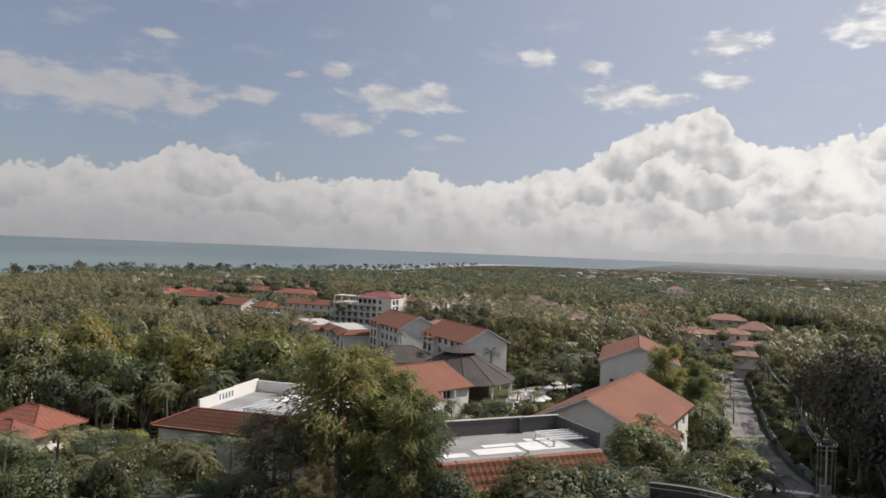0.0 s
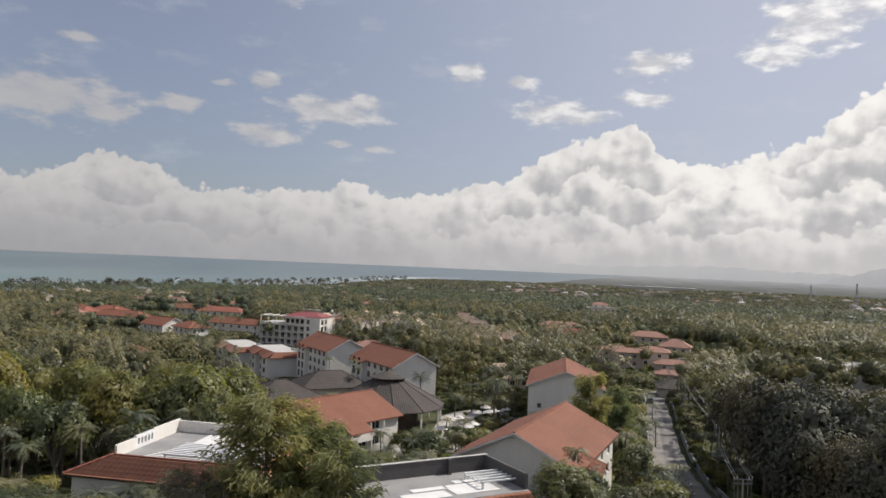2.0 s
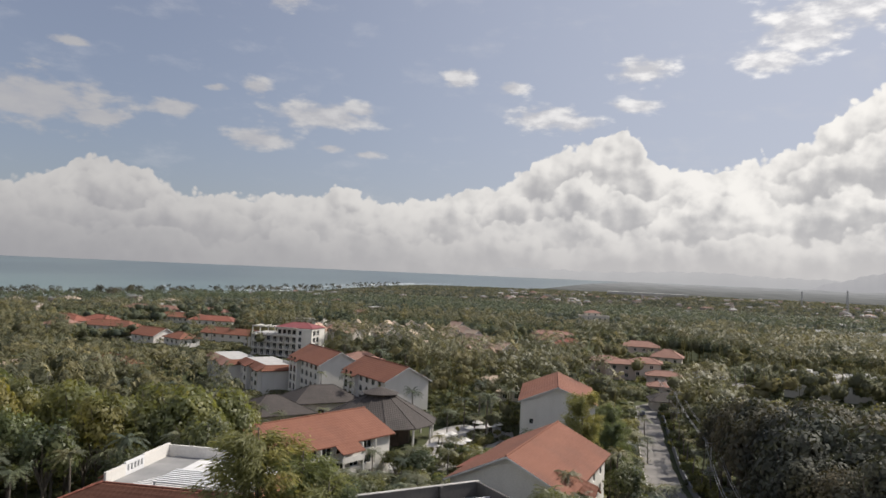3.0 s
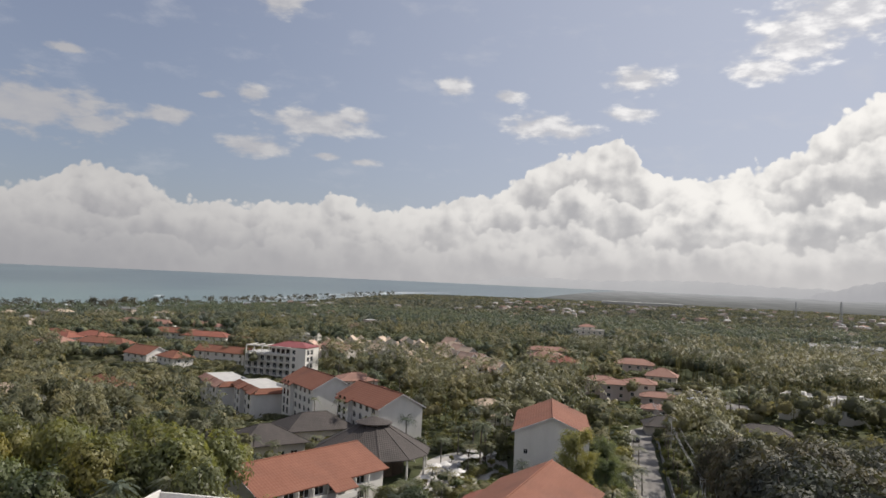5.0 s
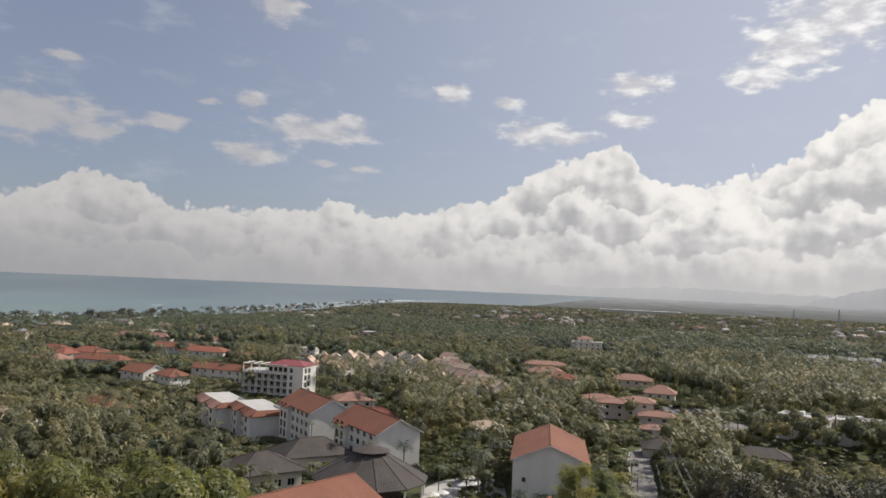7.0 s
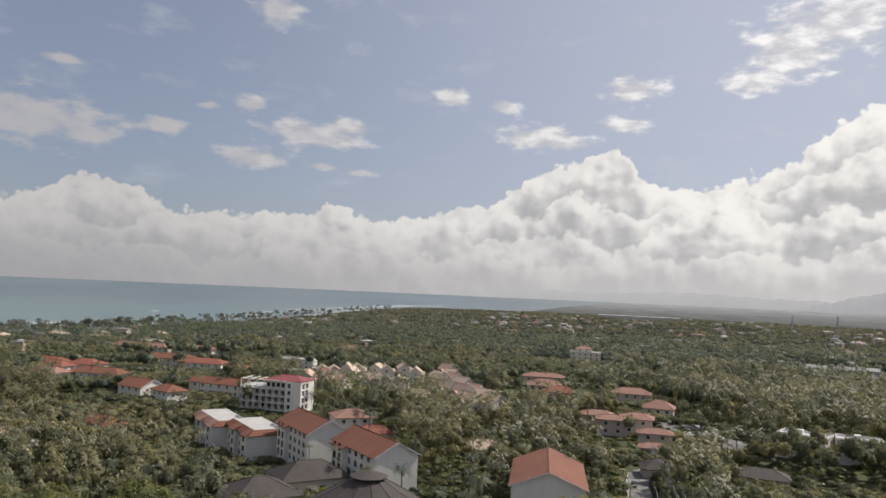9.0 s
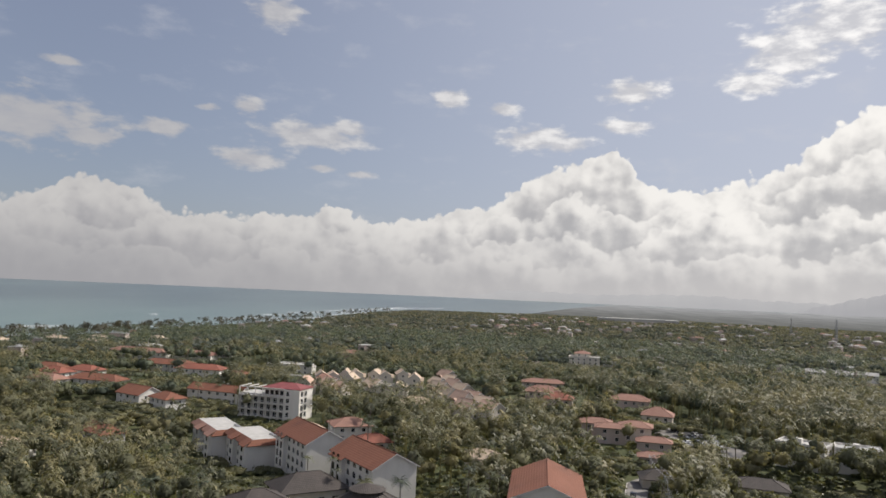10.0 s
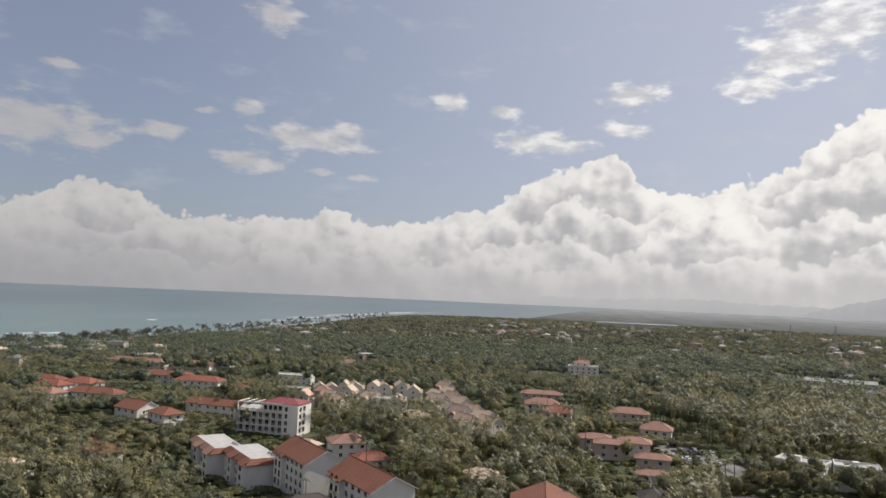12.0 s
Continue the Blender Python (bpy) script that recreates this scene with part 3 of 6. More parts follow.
def wall(length, height, thick, openings, gable=0.0, base=0.0):
    """A wall along x from 0 to length, its outer face at y = 0, with real openings (x, z, width, height, arched)."""
    bm = bmesh.new()
    xs = sorted({0.0, length, *[o[0] for o in openings], *[o[0] + o[2] for o in openings]})
    for a, b in zip(xs, xs[1:]):
        if b - a < 0.01:
            continue
        z = -base
        for o in sorted((o for o in openings if o[0] < b - 0.005 and o[0] + o[2] > a + 0.005), key=lambda o: o[1]):
            if o[1] > z + 0.01:
                box(bm, a, 0, z, b, thick, o[1])
            z = o[1] + o[3]
        if height > z + 0.01:
            box(bm, a, 0, z, b, thick, height)
    for x, z, w, h, arched in openings:
        if arched:
            for s, e in ((x, x + w / 2), (x + w, x + w / 2)):
                pts = [(s, z + h)]
                for k in range(5):
                    g = k / 4 * math.pi / 2
                    pts.append((s + (e - s) * (1 - math.cos(g)), z + h - w / 2 + w / 2 * math.sin(g)))
                f = [bm.verts.new((p[0], 0.0, p[1])) for p in pts]
                g_ = [bm.verts.new((p[0], thick, p[1])) for p in pts]
                bm.faces.new(f)
                bm.faces.new(g_[::-1])
                for k in range(1, len(pts) - 1):
                    bm.faces.new((f[k], f[k + 1], g_[k + 1], g_[k]))
    if gable:
        ring = [(0, 0, height), (length, 0, height), (length / 2, 0, height + gable)]
        f = [bm.verts.new(p) for p in ring]
        g_ = [bm.verts.new((p[0], thick, p[2])) for p in ring]
        bm.faces.new(f)
        bm.faces.new(g_[::-1])
        for k in range(3):
            j = (k + 1) % 3
            bm.faces.new((f[j], f[k], g_[k], g_[j]))
    bmesh.ops.recalc_face_normals(bm, faces=bm.faces)
    return bm


def window_mesh(cache={}):
    """Frame and pane of a one-metre window, shared by all."""
    if not cache:
        bm = bmesh.new()
        for a in ((0, 0, 0, 0.07, 0.06, 1), (0.93, 0, 0, 1, 0.06, 1), (0.07, 0, 0, 0.93, 0.06, 0.05), (0.07, 0, 0.95, 0.93, 0.06, 1), (0.475, 0.01, 0.05, 0.525, 0.05, 0.95)):
            box(bm, *a)
        fr = bpy.data.meshes.new("window_frame")
        bm.to_mesh(fr)
        bm.free()
        fr.materials.append(FRAMEW)
        bm = bmesh.new()
        box(bm, 0.04, 0.025, 0.03, 0.96, 0.035, 0.97)
        pn = bpy.data.meshes.new("pane")
        bm.to_mesh(pn)
        bm.free()
        pn.materials.append(GLASS)
        cache["f"], cache["p"] = fr, pn
    return cache["f"], cache["p"]


def add_window(parent, o, thick, place):
    fr, pn = window_mesh()
    w = new("window", fr)
    w.parent = parent
    w.matrix_basis = place @ pose(o[0], thick * 0.6, o[1]) @ Matrix.Diagonal((o[2], 1, o[3], 1))
    p = new("pane", pn)
    p.parent = w


def grid(length, floors, storey, n, w, h, sill=0.9, margin=1.0, arched=False, z0=0.0):
    step = (length - 2 * margin) / n
    return [(margin + step * (i + 0.5) - w / 2, z0 + f * storey + sill, w, h, arched) for f in range(floors) for i in range(n)]


def four_walls(base, L, W, H, mat, openings, gables=(), depth=4.0, thick=0.25):
    """Walls round a plan L by W. openings: lists for front (y = 0), right, back and left. Gable rises by side."""
    sides = (("front", pose(0, 0, 0), L), ("right", pose(L, 0, 0, 0, 0, 90), W), ("back", pose(L, W, 0, 0, 0, 180), L), ("left", pose(0, W, 0, 0, 0, 270), W))
    for n, (side, place, length) in enumerate(sides):
        op = openings.get(side, [])
        inset = 0.0 if n % 2 == 0 else thick + 0.003
        op = [(o[0] - inset, *o[1:]) for o in op]
        ob = part("wall", wall(length - 2 * inset, H, thick, op, dict(gables).get(side, 0.0), depth), mat, base)
        place = place @ pose(inset, 0, 0)
        ob.matrix_basis = place
        for o in op:
            add_window(base, o, thick, place)


def gable_roof(base, L, W, H, rise, over, mat, along="x", thick=0.22, ridge_mat=None):
    """Two tiled slopes with the ridge along x (or y), and a ridge cap."""
    for side in (0, 1):
        bm = bmesh.new()
        if along == "x":
            k = rise / (W / 2)
            y0, z0 = (-over, H - over * k) if side == 0 else (W + over, H - over * k)
            ring = [(-over, y0, z0), (L + over, y0, z0), (L + over, W / 2, H + rise), (-over, W / 2, H + rise)]
        else:
            k = rise / (L / 2)
            x0, z0 = (-over, H - over * k) if side == 0 else (L + over, H - over * k)
            ring = [(x0, -over, z0), (L / 2, -over, H + rise), (L / 2, W + over, H + rise), (x0, W + over, z0)]
        ring = [(p[0], p[1], p[2] + thick) for p in ring]
        prism(bm, ring, thick)
        bmesh.ops.recalc_face_normals(bm, faces=bm.faces)
        part("roof", bm, mat, base)
    bm = bmesh.new()
    if along == "x":
        tube(bm, (-over - 0.02, W / 2, H + rise + thick), (L + over + 0.02, W / 2, H + rise + thick), 0.16, 0.16, 8)
    else:
        tube(bm, (L / 2, -over - 0.02, H + rise + thick), (L / 2, W + over + 0.02, H + rise + thick), 0.16, 0.16, 8)
    part("ridge_cap", bm, ridge_mat or mat, base)
    # pale fascia boards along the rakes
    for e in (0, 1):
        bm = bmesh.new()
        for side in (0, 1):
            if along == "x":
                x = -over - 0.05 if e == 0 else L + over
                k = rise / (W / 2)
                y0 = -over if side == 0 else W + over
                prism(bm, [(x, y0, H - over * k + thick * 0.8), (x + 0.05, y0, H - over * k + thick * 0.8), (x + 0.05, W / 2, H + rise + thick * 0.8), (x, W / 2, H + rise + thick * 0.8)], 0.26)
            else:
                y = -over - 0.05 if e == 0 else W + over
                k = rise / (L / 2)
                x0 = -over if side == 0 else L + over
                prism(bm, [(x0, y, H - over * k + thick * 0.8), (x0, y + 0.05, H - over * k + thick * 0.8), (L / 2, y + 0.05, H + rise + thick * 0.8), (L / 2, y, H + rise + thick * 0.8)], 0.26)
        bmesh.ops.recalc_face_normals(bm, faces=bm.faces)
        part("fascia", bm, FRAMEW, base)


def hip_roof(base, L, W, H, rise, over, mat, x0=0.0, y0=0.0, thick=0.2):
    a, b, c, d = (x0 - over, y0 - over), (x0 + L + over, y0 - over), (x0 + L + over, y0 + W + over), (x0 - over, y0 + W + over)
    if L >= W:
        m = (W / 2 + over) * 0.95
        r0, r1 = (x0 - over + m, y0 + W / 2), (x0 + L + over - m, y0 + W / 2)
    else:
        m = (L / 2 + over) * 0.95
        r0, r1 = (x0 + L / 2, y0 - over + m), (x0 + L / 2, y0 + W + over - m)
    lo, hi = H, H + rise
    P = lambda p, z: (p[0], p[1], z)
    if L >= W:
        faces = [[P(a, lo), P(b, lo), P(r1, hi), P(r0, hi)], [P(b, lo), P(c, lo), P(r1, hi)], [P(c, lo), P(d, lo), P(r0, hi), P(r1, hi)], [P(d, lo), P(a, lo), P(r0, hi)]]
    else:
        faces = [[P(a, lo), P(b, lo), P(r0, hi)], [P(b, lo), P(c, lo), P(r1, hi), P(r0, hi)], [P(c, lo), P(d, lo), P(r1, hi)], [P(d, lo), P(a, lo), P(r0, hi), P(r1, hi)]]
    for ring in faces:
        bm = bmesh.new()
        prism(bm, [(p[0], p[1], p[2] + thick) for p in ring], thick)
        bmesh.ops.recalc_face_normals(bm, faces=bm.faces)
        part("roof", bm, mat, base)
    bm = bmesh.new()
    for p, q in ((a, r0), (b, r1 if L >= W else r0), (c, r1), (d, r0 if L >= W else r1)):
        tube(bm, P(p, lo + thick), P(q, hi + thick), 0.12, 0.12, 6)
    tube(bm, P(r0, hi + thick), P(r1, hi + thick), 0.13, 0.13, 6)
    part("ridge_cap", bm, mat, base)


def tile_slab(name, base, p00, p10, p11, p01, mat, rib=0.36, course=0.42):
    """A slope of round clay tiles, modelled rib by rib and course by course; p00 to p10 is the eave."""
    p00, p10, p11, p01 = (np.array(p, float) for p in (p00, p10, p11, p01))
    nr = max(2, int(np.linalg.norm(p10 - p00) / rib))
    nc = max(2, int(np.linalg.norm(p01 - p00) / course))
    nrm = np.cross(p10 - p00, p01 - p00)
    nrm /= np.linalg.norm(nrm)
    u = np.linspace(0, 1, nr * 4 + 1)
    bulge = 0.035 * np.abs(np.sin(np.arange(nr * 4 + 1) * math.pi / 4))
    v, step = [], []
    for c in range(nc):
        v += [c / nc, (c + 1) / nc]
        step += [0.05, 0.0]
    V, U = np.meshgrid(np.array(v), u, indexing="ij")
    pts = (p00 * (1 - U[..., None]) + p10 * U[..., None]) * (1 - V[..., None]) + (p01 * (1 - U[..., None]) + p11 * U[..., None]) * V[..., None]
    pts = pts + nrm * (0.06 + bulge[None, :, None] + np.array(step)[:, None, None])
    n = len(u)
    i, j = np.meshgrid(np.arange(len(v) - 1), np.arange(n - 1), indexing="ij")
    faces = np.stack([i * n + j, i * n + j + 1, (i + 1) * n + j + 1, (i + 1) * n + j], -1).reshape(-1, 4)
    ob = new(name, mesh_from(name, pts.reshape(-1, 3), faces, mat, 4))
    ob.parent = base
    bm = bmesh.new()
    prism(bm, [tuple(p) for p in (p00, p10, p11, p01)], 0.16)
    bmesh.ops.recalc_face_normals(bm, faces=bm.faces)
    part("roof_deck", bm, WOODDARK, base)


KEEP_OUT = []   # plan rectangles that no tree may stand in: x, y, turn, length, width, margin


def keep_out(x, y, turn, L, W, margin=1.5):
    KEEP_OUT.append((x, y, radians(turn), L, W, margin))


def wing(x, y, z, turn, L, W, H, rise, label, openings, mat=WHITE, roof=TERRA, along="x", over=0.7, gables=True, name="hotel_wing", category="building", group="", depth=5.0):
    """A plastered building with a gabled tile roof."""
    base = root(name, x, y, z, turn, label, category, group)
    g = {}
    if gables:
        g = {"left": rise, "right": rise} if along == "x" else {"front": rise, "back": rise}
    four_walls(base, L, W, H, mat, openings, g, depth)
    gable_roof(base, L, W, H, rise, over, roof, along)
    keep_out(x, y, turn, L, W)
    return base

# near left: plastered building with a tiled skirt roof round a white roof terrace
NX, NY, NT = -43.2, 83.6, -8.2
base = root("terrace_building", NX, NY, 1.4, NT, "white plastered building with terracotta skirt roof round a white terrace", "building")
four_walls(base, 24.0, 17.5, 6.5, WHITE, {"front": [(8, 1.2, 1.2, 1.3, False), (13, 1.2, 1.2, 1.3, False)], "left": grid(17.5, 2, 3.0, 4, 1.2, 1.3)}, depth=5)
tile_slab("roof", base, (-0.7, -0.7, 6.5), (24.7, -0.7, 6.5), (21.0, 2.9, 8.1), (3.2, 2.9, 8.1), TERRA_LIT)
tile_slab("roof", base, (-0.7, 18.2, 6.5), (-0.7, -0.7, 6.5), (3.2, 2.9, 8.1), (3.2, 14.6, 8.1), TERRA_LIT)
tile_slab("roof", base, (24.7, -0.7, 6.5), (24.7, 18.2, 6.5), (21.0, 14.6, 8.1), (21.0, 2.9, 8.1), TERRA_LIT)
bm = bmesh.new()
tube(bm, (-0.7, -0.7, 6.65), (3.2, 2.9, 8.3), 0.17, 0.17, 8)
tube(bm, (3.2, 2.9, 8.25), (21, 2.9, 8.25), 0.14, 0.14, 8)
part("ridge_cap", bm, TERRA_OLD, base)
bm = bmesh.new()
box(bm, 3.2, 2.9, 7.4, 21.0, 17.4, 7.9)
part("terrace_floor", bm, ROOFGREY, base)
bm = bmesh.new()
box(bm, 8.4, 8.6, 7.904, 20.4, 16.6, 7.95)
part("painted_floor", bm, ROOFBRIGHT, base)
for k in range(9):
    bm = bmesh.new()
    box(bm, 6.0 + 0.25 * k, 3.4 + 0.62 * k, 7.904, 12.5 + 0.9 * k, 3.72 + 0.62 * k, 8.02)
    part("roof_batten", bm, ROOFBRIGHT, base)
for y0, y1, h in ((3.0, 7.0, 9.3), (11.0, 17.4, 9.6)):
    bm = bmesh.new()
    box(bm, 3.2, y0, 7.9, 3.5, y1, h)
    part("parapet", bm, WHITE, base)
bm = bmesh.new()
box(bm, 3.2, 7.0, 7.9, 3.5, 11.0, 8.35)
box(bm, 3.2, 7.0, 9.15, 3.5, 11.0, 9.5)
for k in range(6):
    box(bm, 3.2, 7.0 + k * 0.74, 8.35, 3.5, 7.3 + k * 0.74, 9.15)
part("balustrade", bm, FRAMEW, base)
bm = bmesh.new()
box(bm, 3.5, 17.1, 7.9, 21, 17.4, 9.4)
part("parapet", bm, WHITE, base)
for k in range(8):
    bm = bmesh.new()
    box(bm, 9.2 + 0.0, 3.2 + k * 0.75, 8.6, 15.5, 3.5 + k * 0.75, 8.78)
    part("pergola_beam", bm, FRAMEW, base)
for x in (9.3, 15.2):
    for y in (3.3, 8.4):
        bm = bmesh.new()
        box(bm, x, y, 7.9, x + 0.22, y + 0.22, 8.6)
        part("pergola_post", bm, FRAMEW, base)
bm = bmesh.new()
prism(bm, [(-0.5, 7.6, 7.2), (3.1, 7.2, 8.9), (3.1, 11.5, 8.9), (-0.5, 11.5, 7.2)], 0.2)
bmesh.ops.recalc_face_normals(bm, faces=bm.faces)
part("dormer_roof", bm, TERRA_OLD, base)
keep_out(NX, NY, NT, 24, 17.5)

# near middle: flat-roofed building with a high parapet and tiles along its front
PX, PY, PT = -7.6, 70.6, 30.0
base = root("flat_roofed_building", PX, PY, 1.8, PT, "flat-roofed building with grey roof, dark parapet and red tiled front edge", "building")
four_walls(base, 18.6, 9.0, 5.2, WHITE, {"front": [(3, 1.0, 1.4, 1.4, False), (8, 1.0, 1.4, 1.4, False)], "left": [(3, 1.0, 1.2, 1.2, False)]}, depth=5)
bm = bmesh.new()
box(bm, 0, 0, 7.4, 18.6, 9.0, 7.8)
part("roof_slab", bm, ROOFGREY, base)
bm = bmesh.new()
box(bm, 0, 0, 5.2, 18.6, 9.0, 7.4)
part("upper_wall", bm, WHITE, base)
for a in ((0, 8.7, 18.6, 9.02, 9.5), (18.3, 0.4, 18.62, 8.7, 9.5)):
    bm = bmesh.new()
    box(bm, a[0], a[1], 7.8, a[2], a[3], a[4])
    part("parapet", bm, DARKWALL, base)
bm = bmesh.new()
box(bm, -0.06, 8.64, 9.5, 18.68, 9.08, 9.58)
part("coping", bm, CONCRETE, base)
bm = bmesh.new()
box(bm, 13.2, 8.2, 7.8, 13.6, 8.7, 9.5)
part("pier", bm, DARKWALL, base)
for k, (x0, y0, x1, y1) in enumerate([(0.8, 1.0, 3.6, 2.4), (4.6, 1.2, 9.8, 3.2), (6.4, 3.6, 10.6, 4.6), (10.4, 1.4, 15.8, 4.6), (12.2, 4.9, 17.0, 5.9)]):
    bm = bmesh.new()
    box(bm, x0, y0, 7.804, x1, y1, 7.86)
    part("white_roof_patch", bm, ROOFBRIGHT, base)
for k in range(5):
    bm = bmesh.new()
    box(bm, 13.8, 2.0 + k * 0.9, 8.5, 18.2, 2.2 + k * 0.9, 8.66)
    part("pergola_beam", bm, FRAMEW, base)
bm = bmesh.new()
box(bm, 13.8, 1.9, 7.8, 14.0, 2.1, 8.5)
box(bm, 13.8, 5.6, 7.8, 14.0, 5.8, 8.5)
box(bm, 13.8, 1.9, 8.38, 14.0, 5.8, 8.5)
part("pergola_post", bm, FRAMEW, base)
tile_slab("roof", base, (-0.6, -2.6, 5.5), (18.9, -2.6, 5.5), (18.6, 0.0, 7.7), (0.0, 0.0, 7.7), TERRA_LIT, 0.3, 0.34)
tile_slab("roof", base, (-1.8, 9.2, 6.0), (-1.8, -1.0, 6.0), (0.0, 0.0, 7.7), (0.0, 9.0, 7.7), TERRA_OLD, 0.3, 0.34)
keep_out(PX, PY, PT, 18.6, 9.0, 3.0)

# three-storey hotel wing with open balconies
DT = 51.7
ops = [(1.5 + i * 3.5, f * 2.9 + 0.9, 2.5, 1.7, False) for f in range(3) for i in range(7)]
base = wing(-29.6, 124.4, -5.5, DT, 30.0, 16.4, 8.8, 3.5, "three-storey white hotel wing with orange tile roof and balconies", {"front": ops, "right": []}, over=0.8)
for f in range(3):
    bm = bmesh.new()
    box(bm, 0.4, -0.95, f * 2.9 - 0.1, 25.2, -0.003, f * 2.9 + 0.08)
    part("balcony_slab", bm, WHITE, base)
    bm = bmesh.new()
    box(bm, 0.4, -0.95, f * 2.9 + 0.08, 25.2, -0.83, f * 2.9 + 0.95)
    part("balcony_parapet", bm, WHITE, base)
for i in range(8):
    bm = bmesh.new()
    box(bm, 0.5 + i * 3.5, -0.95, -4, 0.75 + i * 3.5, -0.7, 8.3)
    part("column", bm, WHITE, base)
bm = bmesh.new()
prism(bm, [(14.5, -3.0, 7.45), (20.3, -3.0, 7.45), (20.3, -0.6, 8.75), (14.5, -0.6, 8.75)], 0.2)
bmesh.ops.recalc_face_normals(bm, faces=bm.faces)
part("porch_roof", bm, TERRA, base)
for x in (14.8, 19.8):
    bm = bmesh.new()
    box(bm, x, -2.9, -4, x + 0.25, -2.65, 7.3)
    part("column", bm, WHITE, base)
bm = bmesh.new()
box(bm, 14.6, -2.9, 5.7, 20.2, -0.96, 5.9)
box(bm, 14.6, -2.9, 5.9, 20.2, -2.78, 6.7)
part("porch_balcony", bm, WHITE, base)

# gabled wing beside the road
base = wing(1.0, 106.1, -3.0, -22.7, 16.8, 27.0, 9.6, 4.0, "white gabled hotel building with large orange tile roof", {"right": grid(27, 3, 3.0, 5, 1.6, 1.6), "left": grid(27, 3, 3.0, 5, 1.4, 1.5)}, along="y", over=0.8)
bm = bmesh.new()
prism(bm, [(-7.5, 20.5, 5.2), (-0.8, 20.5, 7.6), (-0.8, 30.5, 7.6), (-7.5, 30.5, 5.2)], 0.22)
bmesh.ops.recalc_face_normals(bm, faces=bm.faces)
part("annex_roof", bm, TERRA_OLD, base)
bm = bmesh.new()
box(bm, -7.0, 21, -4, -0.01, 30, 5.0)
part("annex_wall", bm, WHITE, base)
bm = bmesh.new()
prism(bm, [(16.2, 5.4, 9.2), (19.6, 5.4, 7.9), (19.6, 7.6, 9.3), (16.2, 7.6, 10.4)], 0.2)
prism(bm, [(16.2, 9.8, 9.2), (19.6, 9.8, 7.9), (19.6, 7.6, 9.3), (16.2, 7.6, 10.4)], 0.2)
bmesh.ops.recalc_face_normals(bm, faces=bm.faces)
part("porch_roof", bm, TERRA, base)
bm = bmesh.new()
box(bm, 16.803, 6.0, -4, 19.2, 9.2, 7.8)
part("stair_tower", bm, WHITE, base)

# gabled house behind it
wing(17.9, 178.2, -6.2, -7.9, 17.6, 28.0, 11.9, 3.6, "tall white gabled building with weathered orange tile roof", {"left": grid(28, 3, 3.4, 5, 1.4, 1.5), "front": [(2.2, 6.5, 1.0, 1.2, False)]}, along="y")

# two four-storey apartment blocks with arched loggias
arches = lambda L: [(1.4 + i * (L - 2.8) / 6 + 0.8, f * 2.9 + 0.7, 2.1, 1.9, True) for f in range(4) for i in range(6)]
for x, y, L in ((-31.3, 225.3, 26.8), (-53.8, 252.8, 25.6)):
    base = wing(x, y, -6.5, -57.5, L, 13.8, 11.5, 3.6, "white four-storey apartment block with arched loggias and orange roof", {"front": arches(L), "right": []}, name="apartment_block", group="apartment blocks")
    bm = bmesh.new()
    box(bm, L * 0.08, -1.3, -5, L * 0.36, -0.003, 10.9)
    ob = part("stair_bay", bm, WHITE, base)
    for f in range(4):
        for i in range(2):
            fr, pn = window_mesh()
            w = new("window", pn)
            w.parent = base
            w.matrix_basis = pose(L * 0.08 + 1.0 + i * 3.2, -1.34, f * 2.9 + 0.9) @ Matrix.Diagonal((1.7, 1, 1.7, 1))
            bm = bmesh.new()
            g = [(L * 0.08 + 1.85 + i * 3.2 + 0.85 * math.cos(a), -1.32, f * 2.9 + 2.55 + 0.6 * math.sin(a)) for a in np.linspace(0, math.pi, 9)]
            vs = [bm.verts.new(p) for p in g]
            bm.faces.new(vs)
            bmesh.ops.recalc_face_normals(bm, faces=bm.faces)
            e = bmesh.ops.extrude_face_region(bm, geom=bm.faces[:])
            bmesh.ops.translate(bm, verts=[v for v in e["geom"] if isinstance(v, bmesh.types.BMVert)], vec=(0, 0.012, 0))
            part("arched_light", bm, GLASS, base)
    bm = bmesh.new()
    k = 3.6 / 6.9
    prism(bm, [(L * 0.05, -2.0, 11.5 - 2.0 * k + 0.24), (L * 0.39, -2.0, 11.5 - 2.0 * k + 0.24), (L * 0.39, 1.0, 11.5 + 1.0 * k + 0.24), (L * 0.05, 1.0, 11.5 + 1.0 * k + 0.24)], 0.2)
    bmesh.ops.recalc_face_normals(bm, faces=bm.faces)
    part("bay_roof", bm, TERRA, base)

